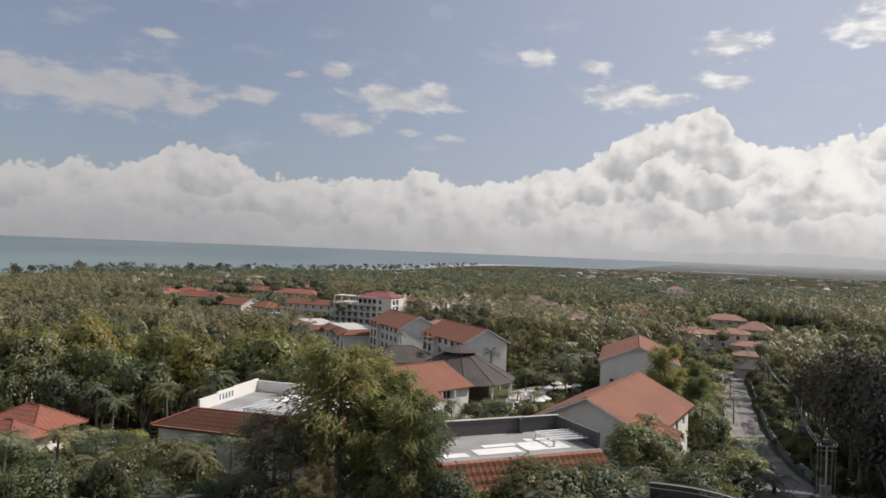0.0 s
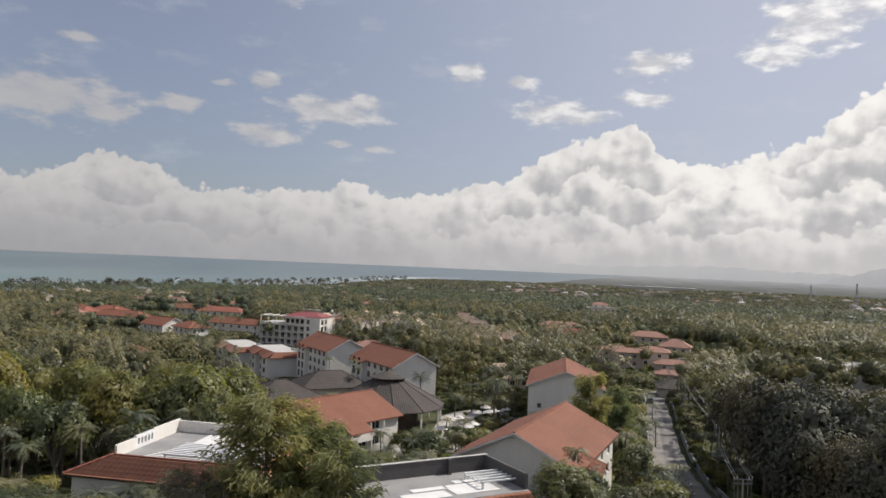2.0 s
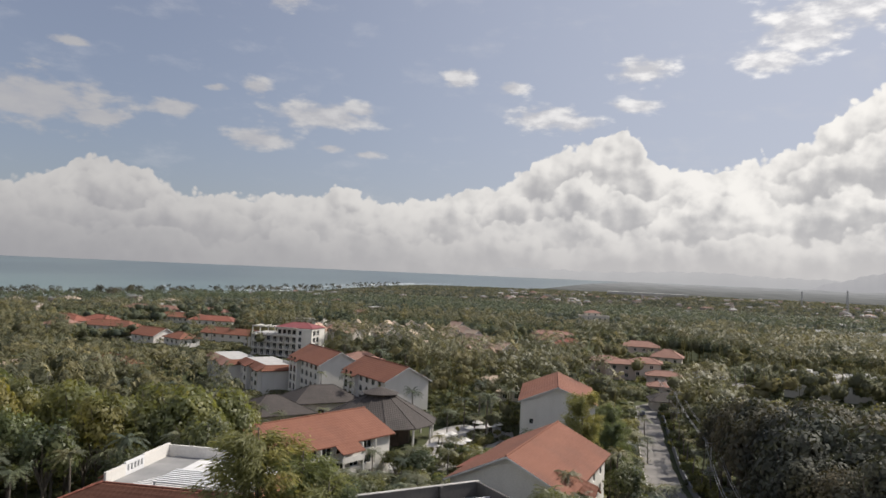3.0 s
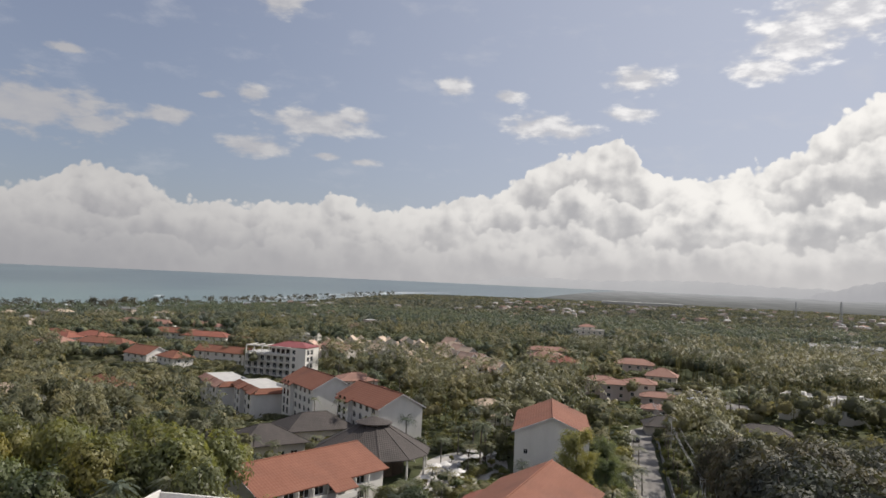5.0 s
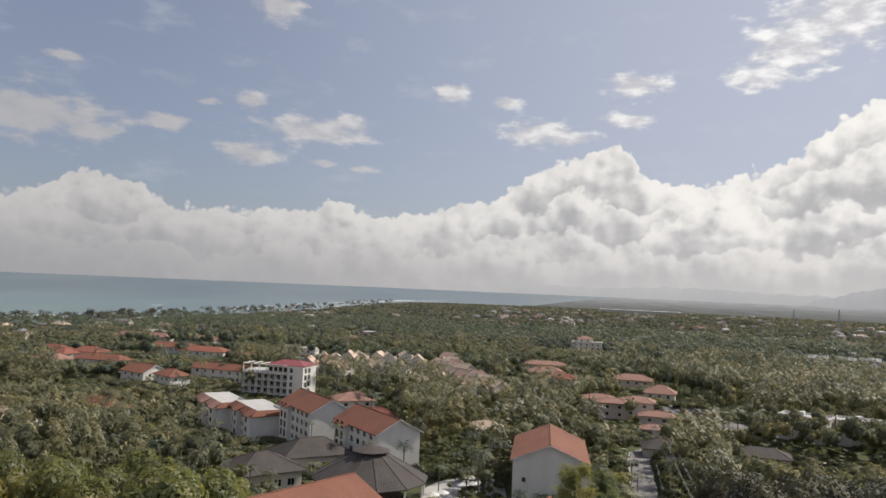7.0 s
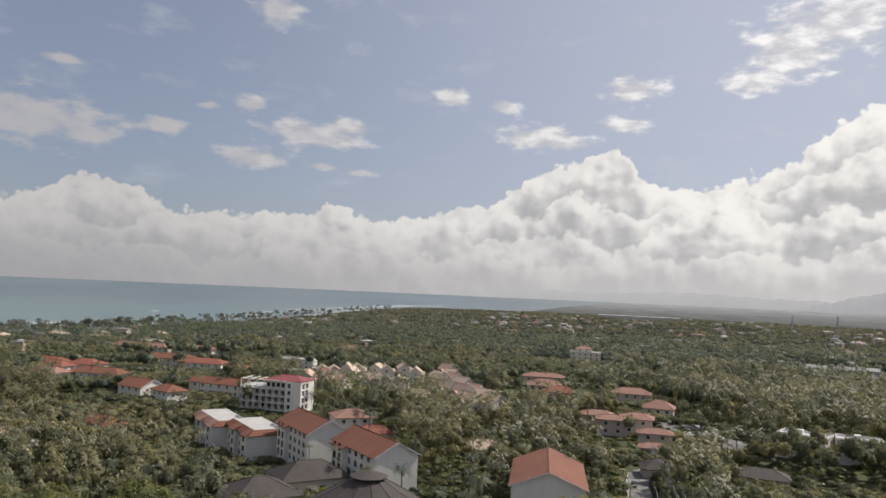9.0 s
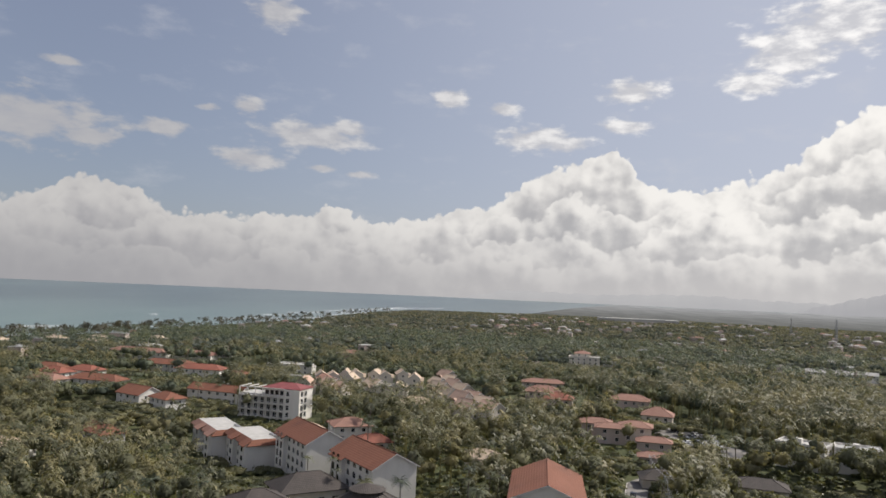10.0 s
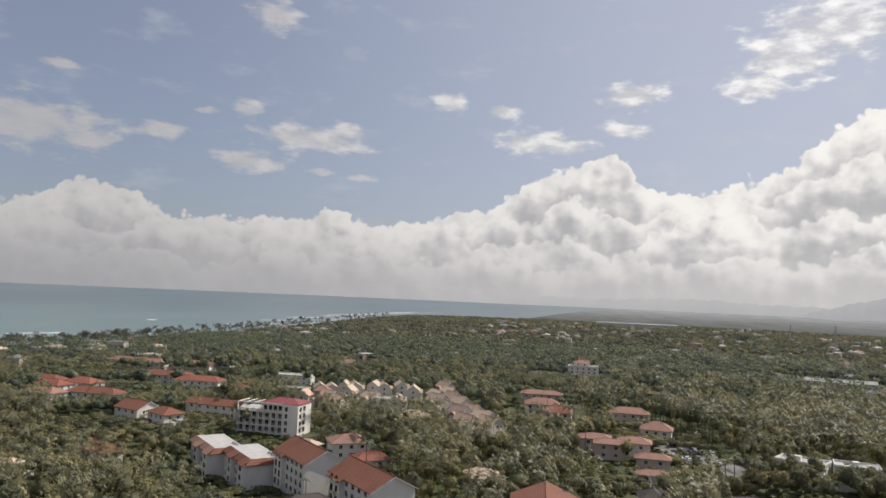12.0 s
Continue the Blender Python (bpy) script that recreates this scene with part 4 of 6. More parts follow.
# two three-storey blocks with flat white roofs and tiled skirts
for x, y, z, L in ((-76.2, 270.6, -9.2, 25.4), (-95.0, 291.0, -10.2, 27.4)):
    base = root("skirt_roofed_block", x, y, z, -57.5, "white three-storey block with flat roof and tiled skirt", "building", "skirt-roofed blocks")
    W, H = 12.5, 9.2
    four_walls(base, L, W, H, WHITE, {"front": [(1.2 + i * (L - 2.4) / 6 + 0.8, f * 2.95 + 0.8, 1.9, 1.8, True) for f in range(3) for i in range(6)], "right": []})
    for s0, s1, out in ((0.0, 0.3, 0.9), (0.3, 0.52, 2.1), (0.52, 0.8, 0.9), (0.8, 1.0, 2.1)):
        bm = bmesh.new()
        prism(bm, [(L * s0 - (0.8 if s0 == 0 else 0), -out, H - 0.25), (L * s1 + (0.8 if s1 == 1 else 0), -out, H - 0.25), (L * s1 - (0.8 if s1 == 1 else 0), 1.7, H + 1.5), (L * s0 + (0.8 if s0 == 0 else 0), 1.7, H + 1.5)], 0.2)
        bmesh.ops.recalc_face_normals(bm, faces=bm.faces)
        part("skirt_roof", bm, TERRA_PALE if x < -90 else TERRA, base)
        if out > 1:
            bm = bmesh.new()
            box(bm, L * s0 + 0.3, -1.4, -4, L * s1 - 0.3, -0.003, H - 0.5)
            part("bay", bm, WHITE, base)
            for f in range(3):
                fr, pn = window_mesh()
                w = new("window", pn)
                w.parent = base
                w.matrix_basis = pose(L * (s0 + s1) / 2 - 1.0, -1.44, f * 2.95 + 0.8) @ Matrix.Diagonal((2.0, 1, 1.7, 1))
    bm = bmesh.new()
    prism(bm, [(L + 0.8, -0.9, H - 0.25), (L + 0.8, W + 0.8, H - 0.25), (L - 0.8, W - 0.9, H + 1.5), (L - 0.8, 1.7, H + 1.5)], 0.2)
    bmesh.ops.recalc_face_normals(bm, faces=bm.faces)
    part("skirt_roof", bm, TERRA, base)
    bm = bmesh.new()
    box(bm, 0.6, 1.6, H + 0.2, L - 0.7, W - 0.3, H + 1.35)
    part("flat_roof", bm, ROOFWHITE, base)
    for k in range(3):
        bm = bmesh.new()
        box(bm, L - 8 + k * 2.2, W - 2.6, H + 1.35, L - 6.9 + k * 2.2, W - 1.6, H + 2.1)
        part("roof_tank", bm, STEEL, base)
    keep_out(x, y, -57.5, L, W)

# five-storey white building with balconies and a crimson roof
TX, TY, TT = -89.3, 336.0, -15.0
base = root("balcony_tower", TX, TY, -8.0, TT, "five-storey white building with long balconies and crimson roof", "building")
S = 3.05
four_walls(base, 22.2, 12.5, 4 * S, WHITE, {"front": [], "left": grid(12.5, 4, S, 3, 1.6, 1.6)})
# dark glass doors on the closed wall stand in for shade in the balcony recesses
for f in range(4):
    for i in range(7):
        bm = bmesh.new()
        box(bm, i * 3.17 + 0.75, -0.05, f * S + 0.02, i * 3.17 + 2.55, -0.006, f * S + 2.3)
        door = part("glass_door", bm, GLASS, base)
        bm = bmesh.new()
        box(bm, i * 3.17 + 1.6, -0.09, f * S + 0.02, i * 3.17 + 1.7, -0.052, f * S + 2.3)
        part("door_frame", bm, FRAMEW, door)
for f in range(1, 5):
    for i in range(7):
        bm = bmesh.new()
        prism(bm, [(i * 3.17, -0.003, f * S), (i * 3.17, -1.3, f * S), (i * 3.17 + 0.9, -2.0, f * S), (i * 3.17 + 2.27, -2.0, f * S), (i * 3.17 + 3.17, -1.3, f * S), (i * 3.17 + 3.17, -0.003, f * S)][::-1], 0.25)
        bmesh.ops.recalc_face_normals(bm, faces=bm.faces)
        part("balcony_slab", bm, WHITE, base)
    for i in range(7):
        bm = bmesh.new()
        for p, q in (((i * 3.17, -1.3), (i * 3.17 + 0.9, -2.0)), ((i * 3.17 + 0.9, -2.0), (i * 3.17 + 2.27, -2.0)), ((i * 3.17 + 2.27, -2.0), (i * 3.17 + 3.17, -1.3))):
            tube(bm, (*p, f * S + 1.0), (*q, f * S + 1.0), 0.05, 0.05, 5)
            tube(bm, (*p, f * S + 0.5), (*q, f * S + 0.5), 0.04, 0.04, 5)
            tube(bm, (*p, f * S), (*p, f * S + 1.0), 0.05, 0.05, 5)
        part("railing", bm, FRAMEW, base)
        bm = bmesh.new()
        box(bm, i * 3.17 + 0.9, -1.98, f * S, i * 3.17 + 2.27, -1.88, f * S + 0.42)
        part("upstand", bm, WHITE, base)
for i in range(8):
    bm = bmesh.new()
    box(bm, i * 3.17 - 0.14, -1.35, -4, i * 3.17 + 0.14, -0.003, 4 * S)
    part("partition", bm, WHITE, base)
# tower part
sub = part("tower_body", wall(7.5, 5 * S + 0.4, 0.3, [(1.0, f * S + 0.6, 1.5, 2.1, False) for f in range(5)], 0, 4), WHITE, base)
sub.matrix_basis = pose(22.2, -1.2, 0)
for k, (place, length, op) in enumerate(((pose(29.7, -0.9, 0, 0, 0, 90), 13.4, [(1.2, f * S + 0.4, 2.6, 2.3, False) for f in range(5)] + [(4.8, f * S + 0.4, 2.6, 2.3, False) for f in range(5)]), (pose(29.7, 12.5, 0, 0, 0, 180), 7.5, []), (pose(22.2, 12.5, 0, 0, 0, 270), 13.4, []))):
    sub = part("tower_body", wall(length, 5 * S + 0.4, 0.3, op, 0, 4), WHITE, base)
    sub.matrix_basis = place
    for o in op:
        add_window(base, o, 0.3, place)
for f in range(5):
    add_window(base, (1.0, f * S + 0.6, 1.5, 2.1), 0.3, pose(22.2, -1.2, 0))
hip_roof(base, 18.2, 12.6, 5 * S + 0.5, 2.0, 0.4, CRIMSON, 11.4, -0.4)
bm = bmesh.new()
box(bm, 11.6, 0.8, 4 * S, 22.19, 11.4, 5 * S + 0.45)
part("penthouse_wall", bm, WHITE, base)
for i in range(4):
    fr, pn = window_mesh()
    w = new("window", pn)
    w.parent = base
    w.matrix_basis = pose(12.0 + i * 2.4, 0.76, 4 * S + 0.4) @ Matrix.Diagonal((1.8, 1, 2.2, 1))
bm = bmesh.new()
for x in (0.1, 4.0, 8.0, 11.5):
    box(bm, x, -1.3, 4 * S, x + 0.3, -1.0, 5 * S + 0.3)
    box(bm, x, -1.3, 5 * S + 0.3, x + 0.3, 9, 5 * S + 0.65)
box(bm, 0.1, -1.35, 5 * S + 0.3, 22.1, -0.95, 5 * S + 0.7)
part("roof_frame", bm, WHITE, base)
bm = bmesh.new()
box(bm, 0.1, 0.4, 4 * S, 11.5, 12.0, 4 * S + 0.5)
part("roof_terrace", bm, ROOFWHITE, base)
keep_out(TX, TY, TT, 29.7, 13)

# big dark-shingled pavilion with many sides, and the dark roofs beside it


def pavilion(x, y, z, r, eave, top, lantern, n, label):
    base = root("pavilion", x, y, z, 12, label, "pavilion")
    rim = r * 0.24
    for k in range(n):
        a, b = 2 * math.pi * k / n, 2 * math.pi * (k + 1) / n
        bm = bmesh.new()
        prism(bm, [(r * math.cos(a), r * math.sin(a), eave), (r * math.cos(b), r * math.sin(b), eave), (rim * math.cos(b), rim * math.sin(b), top), (rim * math.cos(a), rim * math.sin(a), top)], 0.2)
        bmesh.ops.recalc_face_normals(bm, faces=bm.faces)
        part("roof", bm, TILE_DARK, base)
        bm = bmesh.new()
        prism(bm, [(rim * 1.35 * math.cos(a), rim * 1.35 * math.sin(a), top + 0.5), (rim * 1.35 * math.cos(b), rim * 1.35 * math.sin(b), top + 0.5), (0.02 * math.cos(b), 0.02 * math.sin(b), top + lantern), (0.02 * math.cos(a), 0.02 * math.sin(a), top + lantern)], 0.12)
        bmesh.ops.recalc_face_normals(bm, faces=bm.faces)
        part("lantern_roof", bm, TILE_DARK, base)
        bm = bmesh.new()
        tube(bm, ((r - 0.9) * math.cos(a), (r - 0.9) * math.sin(a), -3), ((r - 0.9) * math.cos(a), (r - 0.9) * math.sin(a), eave + 0.1), 0.28, 0.24, 8)
        part("column", bm, WHITE, base)
        bm = bmesh.new()
        tube(bm, (r * math.cos(a), r * math.sin(a), eave + 0.03), (rim * math.cos(a), rim * math.sin(a), top + 0.03), 0.1, 0.1, 5)
        part("hip_cap", bm, TILE_DARK, base)
    bm = bmesh.new()
    bmesh.ops.create_cone(bm, cap_ends=True, segments=n, radius1=rim * 1.0, radius2=rim * 1.0, depth=1.0)
    bmesh.ops.translate(bm, verts=bm.verts, vec=(0, 0, top))
    part("lantern", bm, WOODDARK, base)
    bm = bmesh.new()
    bmesh.ops.create_cone(bm, cap_ends=True, segments=n, radius1=r * 0.55, radius2=r * 0.55, depth=7.0)
    bmesh.ops.translate(bm, verts=bm.verts, vec=(0, 0, 0.4))
    part("bar_core", bm, WOODDARK, base)
    return base


pavilion(-16.2, 181.0, -5.8, 14.2, 5.2, 11.0, 1.9, 12, "large many-sided pavilion with dark shingle roof and white columns")
keep_out(-30, 167, 0, 28, 28, 0.5)
for x, y, L, W, t in ((-47, 178, 16, 14, 35), (-40, 198, 18, 12, 30)):
    base = root("dark_roofed_hall", x, y, -5.8, t, "low hall with dark shingle hip roof", "building", "dark-roofed halls")
    four_walls(base, L, W, 4.4, CREAM, {"front": grid(L, 1, 3, 4, 2.0, 1.8), "right": grid(W, 1, 3, 3, 1.6, 1.6)})
    hip_roof(base, L, W, 4.4, 3.8, 1.2, TILE_DARK)
    keep_out(x, y, t, L, W)

# paved pool terrace
bm = bmesh.new()
ring = [(-11, 150.5), (-4, 149), (2, 158), (9, 168), (17, 180), (18, 198), (8, 204), (0, 196), (-3, 190), (-4.5, 176), (-8, 166), (-12, 158)]
prism(bm, [(p[0], p[1], -5.3) for p in ring][::-1], 1.2)
bmesh.ops.recalc_face_normals(bm, faces=bm.faces)
terrace = part("pavement", bm, PAVING)
tagged(terrace, "pale paved pool terrace between the hotel wings", "terrace", kind="structure")
KEEP_OUT.append((-11, 150, radians(62), 48, 19, -1.5))
KEEP_OUT.append((-12, 157, radians(62), 40, 8, 0))


def umbrella_mesh():
    base = root("parasol", 0, 0, 0, 0, "white canvas parasol on a pole beside the pool", "parasol", "parasols on the pool terrace")
    bm = bmesh.new()
    n = 8
    for k in range(n):
        a, b = 2 * math.pi * k / n, 2 * math.pi * (k + 1) / n
        prism(bm, [(1.6 * math.cos(a), 1.6 * math.sin(a), 2.2), (1.6 * math.cos(b), 1.6 * math.sin(b), 2.2), (0, 0, 2.9)], 0.04)
    part("canopy", bm, CANVAS, base)
    bm = bmesh.new()
    tube(bm, (0, 0, 0), (0, 0, 2.85), 0.04, 0.04, 6)
    part("pole", bm, WOODDARK, base)
    return base


def lounger_mesh():
    base = root("sun_lounger", 0, 0, 0, 0, "white sun lounger on the paved terrace", "lounger", "loungers on the pool terrace")
    bm = bmesh.new()
    prism(bm, [(0, 0, 0.42), (1.4, 0, 0.42), (1.4, 0.7, 0.42), (0, 0.7, 0.42)], 0.12)
    part("mattress", bm, CANVAS, base)
    bm = bmesh.new()
    prism(bm, [(1.4, 0, 0.42), (2.0, 0, 0.8), (2.0, 0.7, 0.8), (1.4, 0.7, 0.42)], 0.1)
    part("backrest", bm, CANVAS, base)
    for x in (0.1, 1.8):
        bm = bmesh.new()
        box(bm, x, 0.02, 0, x + 0.06, 0.68, 0.3)
        part("leg", bm, FRAMEW, base)
    return base


first = umbrella_mesh()
lfirst = lounger_mesh()
spots = [(6.3, 186), (9.2, 187.5), (-0.7, 176.5), (1.6, 178.5), (3.5, 169.5), (11.5, 190), (4.8, 172.5), (13.4, 192.2), (-2.5, 166), (8.5, 193.5)]
rg = random.Random(5)
for k, (x, y) in enumerate(spots):
    m = pose(x, y, -5.3, 0, 0, 30 * k)
    if k == 0:
        first.matrix_basis = m
    else:
        copy_thing(first, m)
    for s in (-1.1, 1.1):
        ml = pose(x + s, y - 1.2 + rg.random() * 0.5, -5.3, 0, 0, 60 + rg.random() * 30)
        if k == 0 and s < 0:
            lfirst.matrix_basis = ml
        else:
            copy_thing(lfirst, ml)

# ---- houses over the plain ----


def house(x, y, turn, L, W, floors, rise, label, wallm=WHITE, roofm=TERRA, kind="hip", name="house", group="houses in the trees", windows=True, lift=0.0, sink=0.0):
    z = gz(x, y) + lift
    base = root(name, x, y, z, turn, label, "house", group)
    H = floors * 3.0
    op = {}
    if windows:
        op = {"front": grid(L, floors, 3.0, max(2, int(L / 4.5)), 1.5, 1.5), "left": grid(W, floors, 3.0, max(1, int(W / 4.5)), 1.3, 1.4), "right": grid(W, floors, 3.0, max(1, int(W / 4.5)), 1.3, 1.4)}
    four_walls(base, L, W, H, wallm, op, {} if kind != "gable" else {"left": rise, "right": rise}, 3.0)
    if kind == "hip":
        hip_roof(base, L, W, H, rise, 0.8, roofm)
    elif kind == "gable":
        gable_roof(base, L, W, H, rise, 0.6, roofm)
    else:
        bm = bmesh.new()
        box(bm, -0.15, -0.15, H, L + 0.15, W + 0.15, H + 0.35)
        part("roof_slab", bm, roofm, base)
        bm = bmesh.new()
        for a in ((-0.15, -0.15, L + 0.15, 0.1), (-0.15, W - 0.1, L + 0.15, W + 0.15), (-0.15, 0.1, 0.1, W - 0.1), (L - 0.1, 0.1, L + 0.15, W - 0.1)):
            box(bm, a[0], a[1], H + 0.35, a[2], a[3], H + 1.1)
        part("parapet", bm, wallm, base)
    keep_out(x, y, turn, L, W)
    return base


# small red roofs close by on the left
house(-70.5, 89.5, -15, 9, 7, 1, 2.4, "small house with weathered red hip roof among palms", roofm=TERRA_OLD, group="small red-roofed houses")
house(-67.5, 84.0, -15, 6, 5, 1, 2.0, "small house with weathered red hip roof among palms", roofm=TERRA_OLD, group="small red-roofed houses", lift=-0.8)
house(-115.0, 150.0, -40, 12, 9, 2, 2.6, "white house with faded red tile roof between trees", roofm=TERRA_OLD)
house(-154.0, 244.0, -20, 18, 12, 1, 3.0, "low house with grey thatch-like roof among trees", roofm=TILE_BEIGE)
house(-137.0, 284.0, -40, 20, 9, 1, 2.8, "house with orange tile roof half hidden by trees")
# long wings on the left
house(-153.0, 354.0, -32, 17, 13, 2, 3.2, "white gabled hotel wing with orange roof", kind="gable")
house(-132.0, 341.0, -40, 14, 10, 2, 2.6, "white hotel wing with orange tile roof")
house(-126.0, 374.0, -20, 31, 10, 2, 2.4, "long white wing with pale orange tile roof", kind="gable")
for x, y, t, L, W, c in ((-262, 590, -16, 48, 11, TERRA_PALE), (-202, 502, -14, 36, 13, TERRA), (-168, 472, -8, 30, 13, TERRA_OLD), (-194, 630, -18, 20, 11, TERRA_PALE), (-212, 588, -14, 34, 11, TERRA_PALE), (-222, 442, -20, 19, 12, TERRA_OLD),
                         (-232, 428, -22, 18, 11, TERRA_OLD), (-219, 394, -20, 19, 11, TERRA_PALE), (-200, 400, -14, 30, 11, TERRA), (-130, 446, -24, 15, 12, TERRA), (-115, 424, -24, 12, 10, TERRA_OLD), (-250, 455, -20, 20, 11, TERRA)):
    house(x, y, t, L, W, 2, 2.8, "long low hotel wing with tiled roof among palms", roofm=c, group="hotel wings among palms")
# white flat-roofed building
base = house(-127, 530, -10, 36, 14, 2, 0, "long white modern building with flat roof", roofm=ROOFWHITE, kind="flat")
base = house(-104, 478, -10, 20, 10, 1, 0, "low white annex with flat roof", roofm=ROOFWHITE, kind="flat")
# orange roofs behind the apartment blocks
house(-40, 292, 20, 15, 12, 2, 2.6, "house with orange tile roof behind the apartments", roofm=TERRA_PALE)
house(-29, 276, 20, 13, 9, 1, 2.6, "house with orange tile roof behind the apartments", roofm=TERRA_OLD)
house(-58, 305, -32, 9, 7, 1, 2.2, "small brown-roofed house behind the apartments", roofm=TILE_BEIGE)

# terraced houses with steep beige gables: a back row, a slanting double row and a court
tr = random.Random(17)


def terraced(x, y, turn, L, W, rise, roofm, label="cream terraced house with steep beige tile gable"):
    base = house(x - L / 2, y - W / 2, turn, L, W, 2, rise, label, CREAM, roofm, "gable", "terraced_house", "terraced houses", lift=tr.uniform(0.6, 2.2))
    bm = bmesh.new()
    box(bm, L * 0.28, -1.6, -2.0, L * 0.72, -0.003, 4.4)
    part("porch", bm, CREAM, base)
    bm = bmesh.new()
    for side in (0.2, 0.8):
        prism(bm, [(L * 0.5, -2.1, 6.3), (L * 0.5, 0.9, 6.3), (L * side, 0.9, 4.4), (L * side, -2.1, 4.4)], 0.18)
    bmesh.ops.recalc_face_normals(bm, faces=bm.faces)
    part("porch_roof", bm, roofm, base)
    bm = bmesh.new()
    box(bm, L * 0.7, W * 0.55, 6.4, L * 0.7 + 0.9, W * 0.55 + 0.9, 6 + rise + 0.3)
    part("chimney", bm, CREAM, base)
    return base


for x, y in ((-64, 463), (-56.5, 465), (-49, 462), (-41, 460), (-32.5, 468), (-24.5, 470), (-14, 474), (-6, 456)):
    terraced(x, y, tr.choice((78, 90, 102)), tr.uniform(9, 11), tr.uniform(6.6, 7.6), tr.uniform(2.2, 3.0), TILE_BEIGE)
for x, y in ((4, 486), (-1, 450), (6.5, 462), (-0.5, 421), (8, 436), (5, 402), (12, 412), (11, 376), (17.5, 390), (21.5, 371), (13.5, 357), (23.5, 352)):
    terraced(x, y, -52 + tr.uniform(-8, 8), tr.uniform(9.5, 12), tr.uniform(7, 8.4), tr.uniform(2.6, 3.4), TILE_BEIGE if tr.random() < 0.7 else TILE_ROSE)
for x, y in ((-66, 408), (-60.5, 412), (-54, 408), (-38, 426), (-45, 443), (-14.5, 407)):
    terraced(x, y, tr.choice((-40, 80, 95)), tr.uniform(8, 10), tr.uniform(7, 8), tr.uniform(2.2, 3.0), TILE_ROSE if x < -50 else TILE_BEIGE)
house(-34, 412, 4, 17, 9, 2, 0, "cream house with flat roof in the court", CREAM, ROOFWHITE, "flat")
house(-18, 369, 6, 15, 10, 1, 3.0, "cream house with low beige hip roof in the court", CREAM, TILE_BEIGE, lift=1.0)
house(-74, 446, 0, 9, 8, 2, 2.8, "pinkish villa with tile roof", PINKISH, TERRA_PALE)

# houses on the right, beyond the road
house(62, 322, -12, 13, 9, 2, 1.8, "pinkish villa with faded orange hip roofs", PINKISH, TERRA_PALE)
house(66, 309, -12, 12, 8, 2, 1.6, "pinkish villa with faded orange hip roofs", PINKISH, TERRA_PALE, lift=0.4)
house(76, 311, -16, 13, 10, 2, 2.0, "pale pinkish villa with faded orange hip roof and upper windows", CREAM, TERRA_PALE, lift=0.8)
house(80, 297, -14, 13, 7, 1, 1.8, "low porch building with faded orange roof", PINKISH, TERRA_PALE, lift=0.6)
house(74, 272, -14, 10, 6, 1, 1.6, "low porch building with faded orange roof", PINKISH, TERRA_PALE)
house(98, 357, -20, 14, 12, 1, 3.6, "cream house with pale conical tile roof", CREAM, TERRA_PALE, lift=1.6)
house(94, 404, -16, 20, 11, 2, 2.8, "pinkish house with faded tile roof", PINKISH, TERRA_PALE)
house(54, 478, -8, 26, 10, 2, 2.2, "pinkish house with faded red hip roof", PINKISH, TERRA_PALE)
house(50, 424, -10, 19, 12, 2, 3.2, "pinkish house with faded orange hip roof", PINKISH, TERRA_PALE)
house(56, 394, -12, 15, 11, 2, 3.0, "pinkish house with weathered red hip roof", PINKISH, TERRA_OLD)
house(66, 238, -8, 12, 9, 1, 2.6, "low brown-roofed house at the end of the road", CREAM, TILE_DARK)
house(10, 254, 0, 12, 9, 1, 2.6, "low brown-roofed house among palms", CREAM, TILE_BEIGE)
house(16, 240, 10, 10, 8, 1, 2.6, "low brown-roofed house among palms", CREAM, TILE_BEIGE)
house(94, 236, -20, 16, 10, 1, 2.4, "low house with dark brown roof among trees", CREAM, TILE_DARK)
# two white modern villas
for x, y, t, L in ((128.2, 282.2, -41, 17.0), (146.2, 273.0, -25, 15.0)):
    base = house(x, y, t, L, 11, 2, 0, "white modern villa with flat roof and dark windows", WHITE, ROOFWHITE, "flat", group="white modern villas", lift=2.4)
    bm = bmesh.new()
    box(bm, L * 0.38, 1.0, 6.0, L * 0.52, 3.4, 8.6)
    part("roof_box", bm, WHITE, base)
    bm = bmesh.new()
    for k in range(6):
        box(bm, L * 0.7, 0.6 + k * 0.7, 7.6, L * 0.95, 0.8 + k * 0.7, 7.75)
    part("pergola", bm, FRAMEW, base)
    bm = bmesh.new()
    box(bm, L * 0.55, -2.2, 2.9, L, -0.003, 3.1)
    box(bm, L * 0.55, -2.2, 3.1, L, -2.08, 3.9)
    part("balcony", bm, WHITE, base)
# far buildings
base = house(112, 640, -12, 26, 16, 3, 0, "large white house with terraces on a rise", CREAM, ROOFWHITE, "flat", lift=3)
house(118, 646, -12, 13, 11, 1, 2.2, "upper floor of a large white house", CREAM, TERRA_PALE, "hip", lift=12.2)
house(152, 690, -10, 16, 8, 1, 0, "long low white outbuilding", WHITE, ROOFWHITE, "flat", lift=2)
house(300, 995, -16, 24, 9, 1, 0, "long white shed roof among trees", WHITE, ROOFWHITE, "flat", lift=3, windows=False)
for x, y, t in ((372, 700, -28), (392, 694, -30), (352, 712, -28), (430, 668, -30)):
    house(x, y, t, 17, 10, 1, 2.4, "white farm building with pale metal roof", WHITE, ROOFWHITE, "gable", lift=1.5)
for x, y, t in ((-372, 700, -30), (-352, 742, -30), (-330, 690, -28), (-400, 655, -30), (-300, 760, -26), (-430, 640, -30)):
    house(x, y, t, 18, 10, 2, 2.2, "white beach house among palms", WHITE, TILE_BEIGE, group="beach houses")
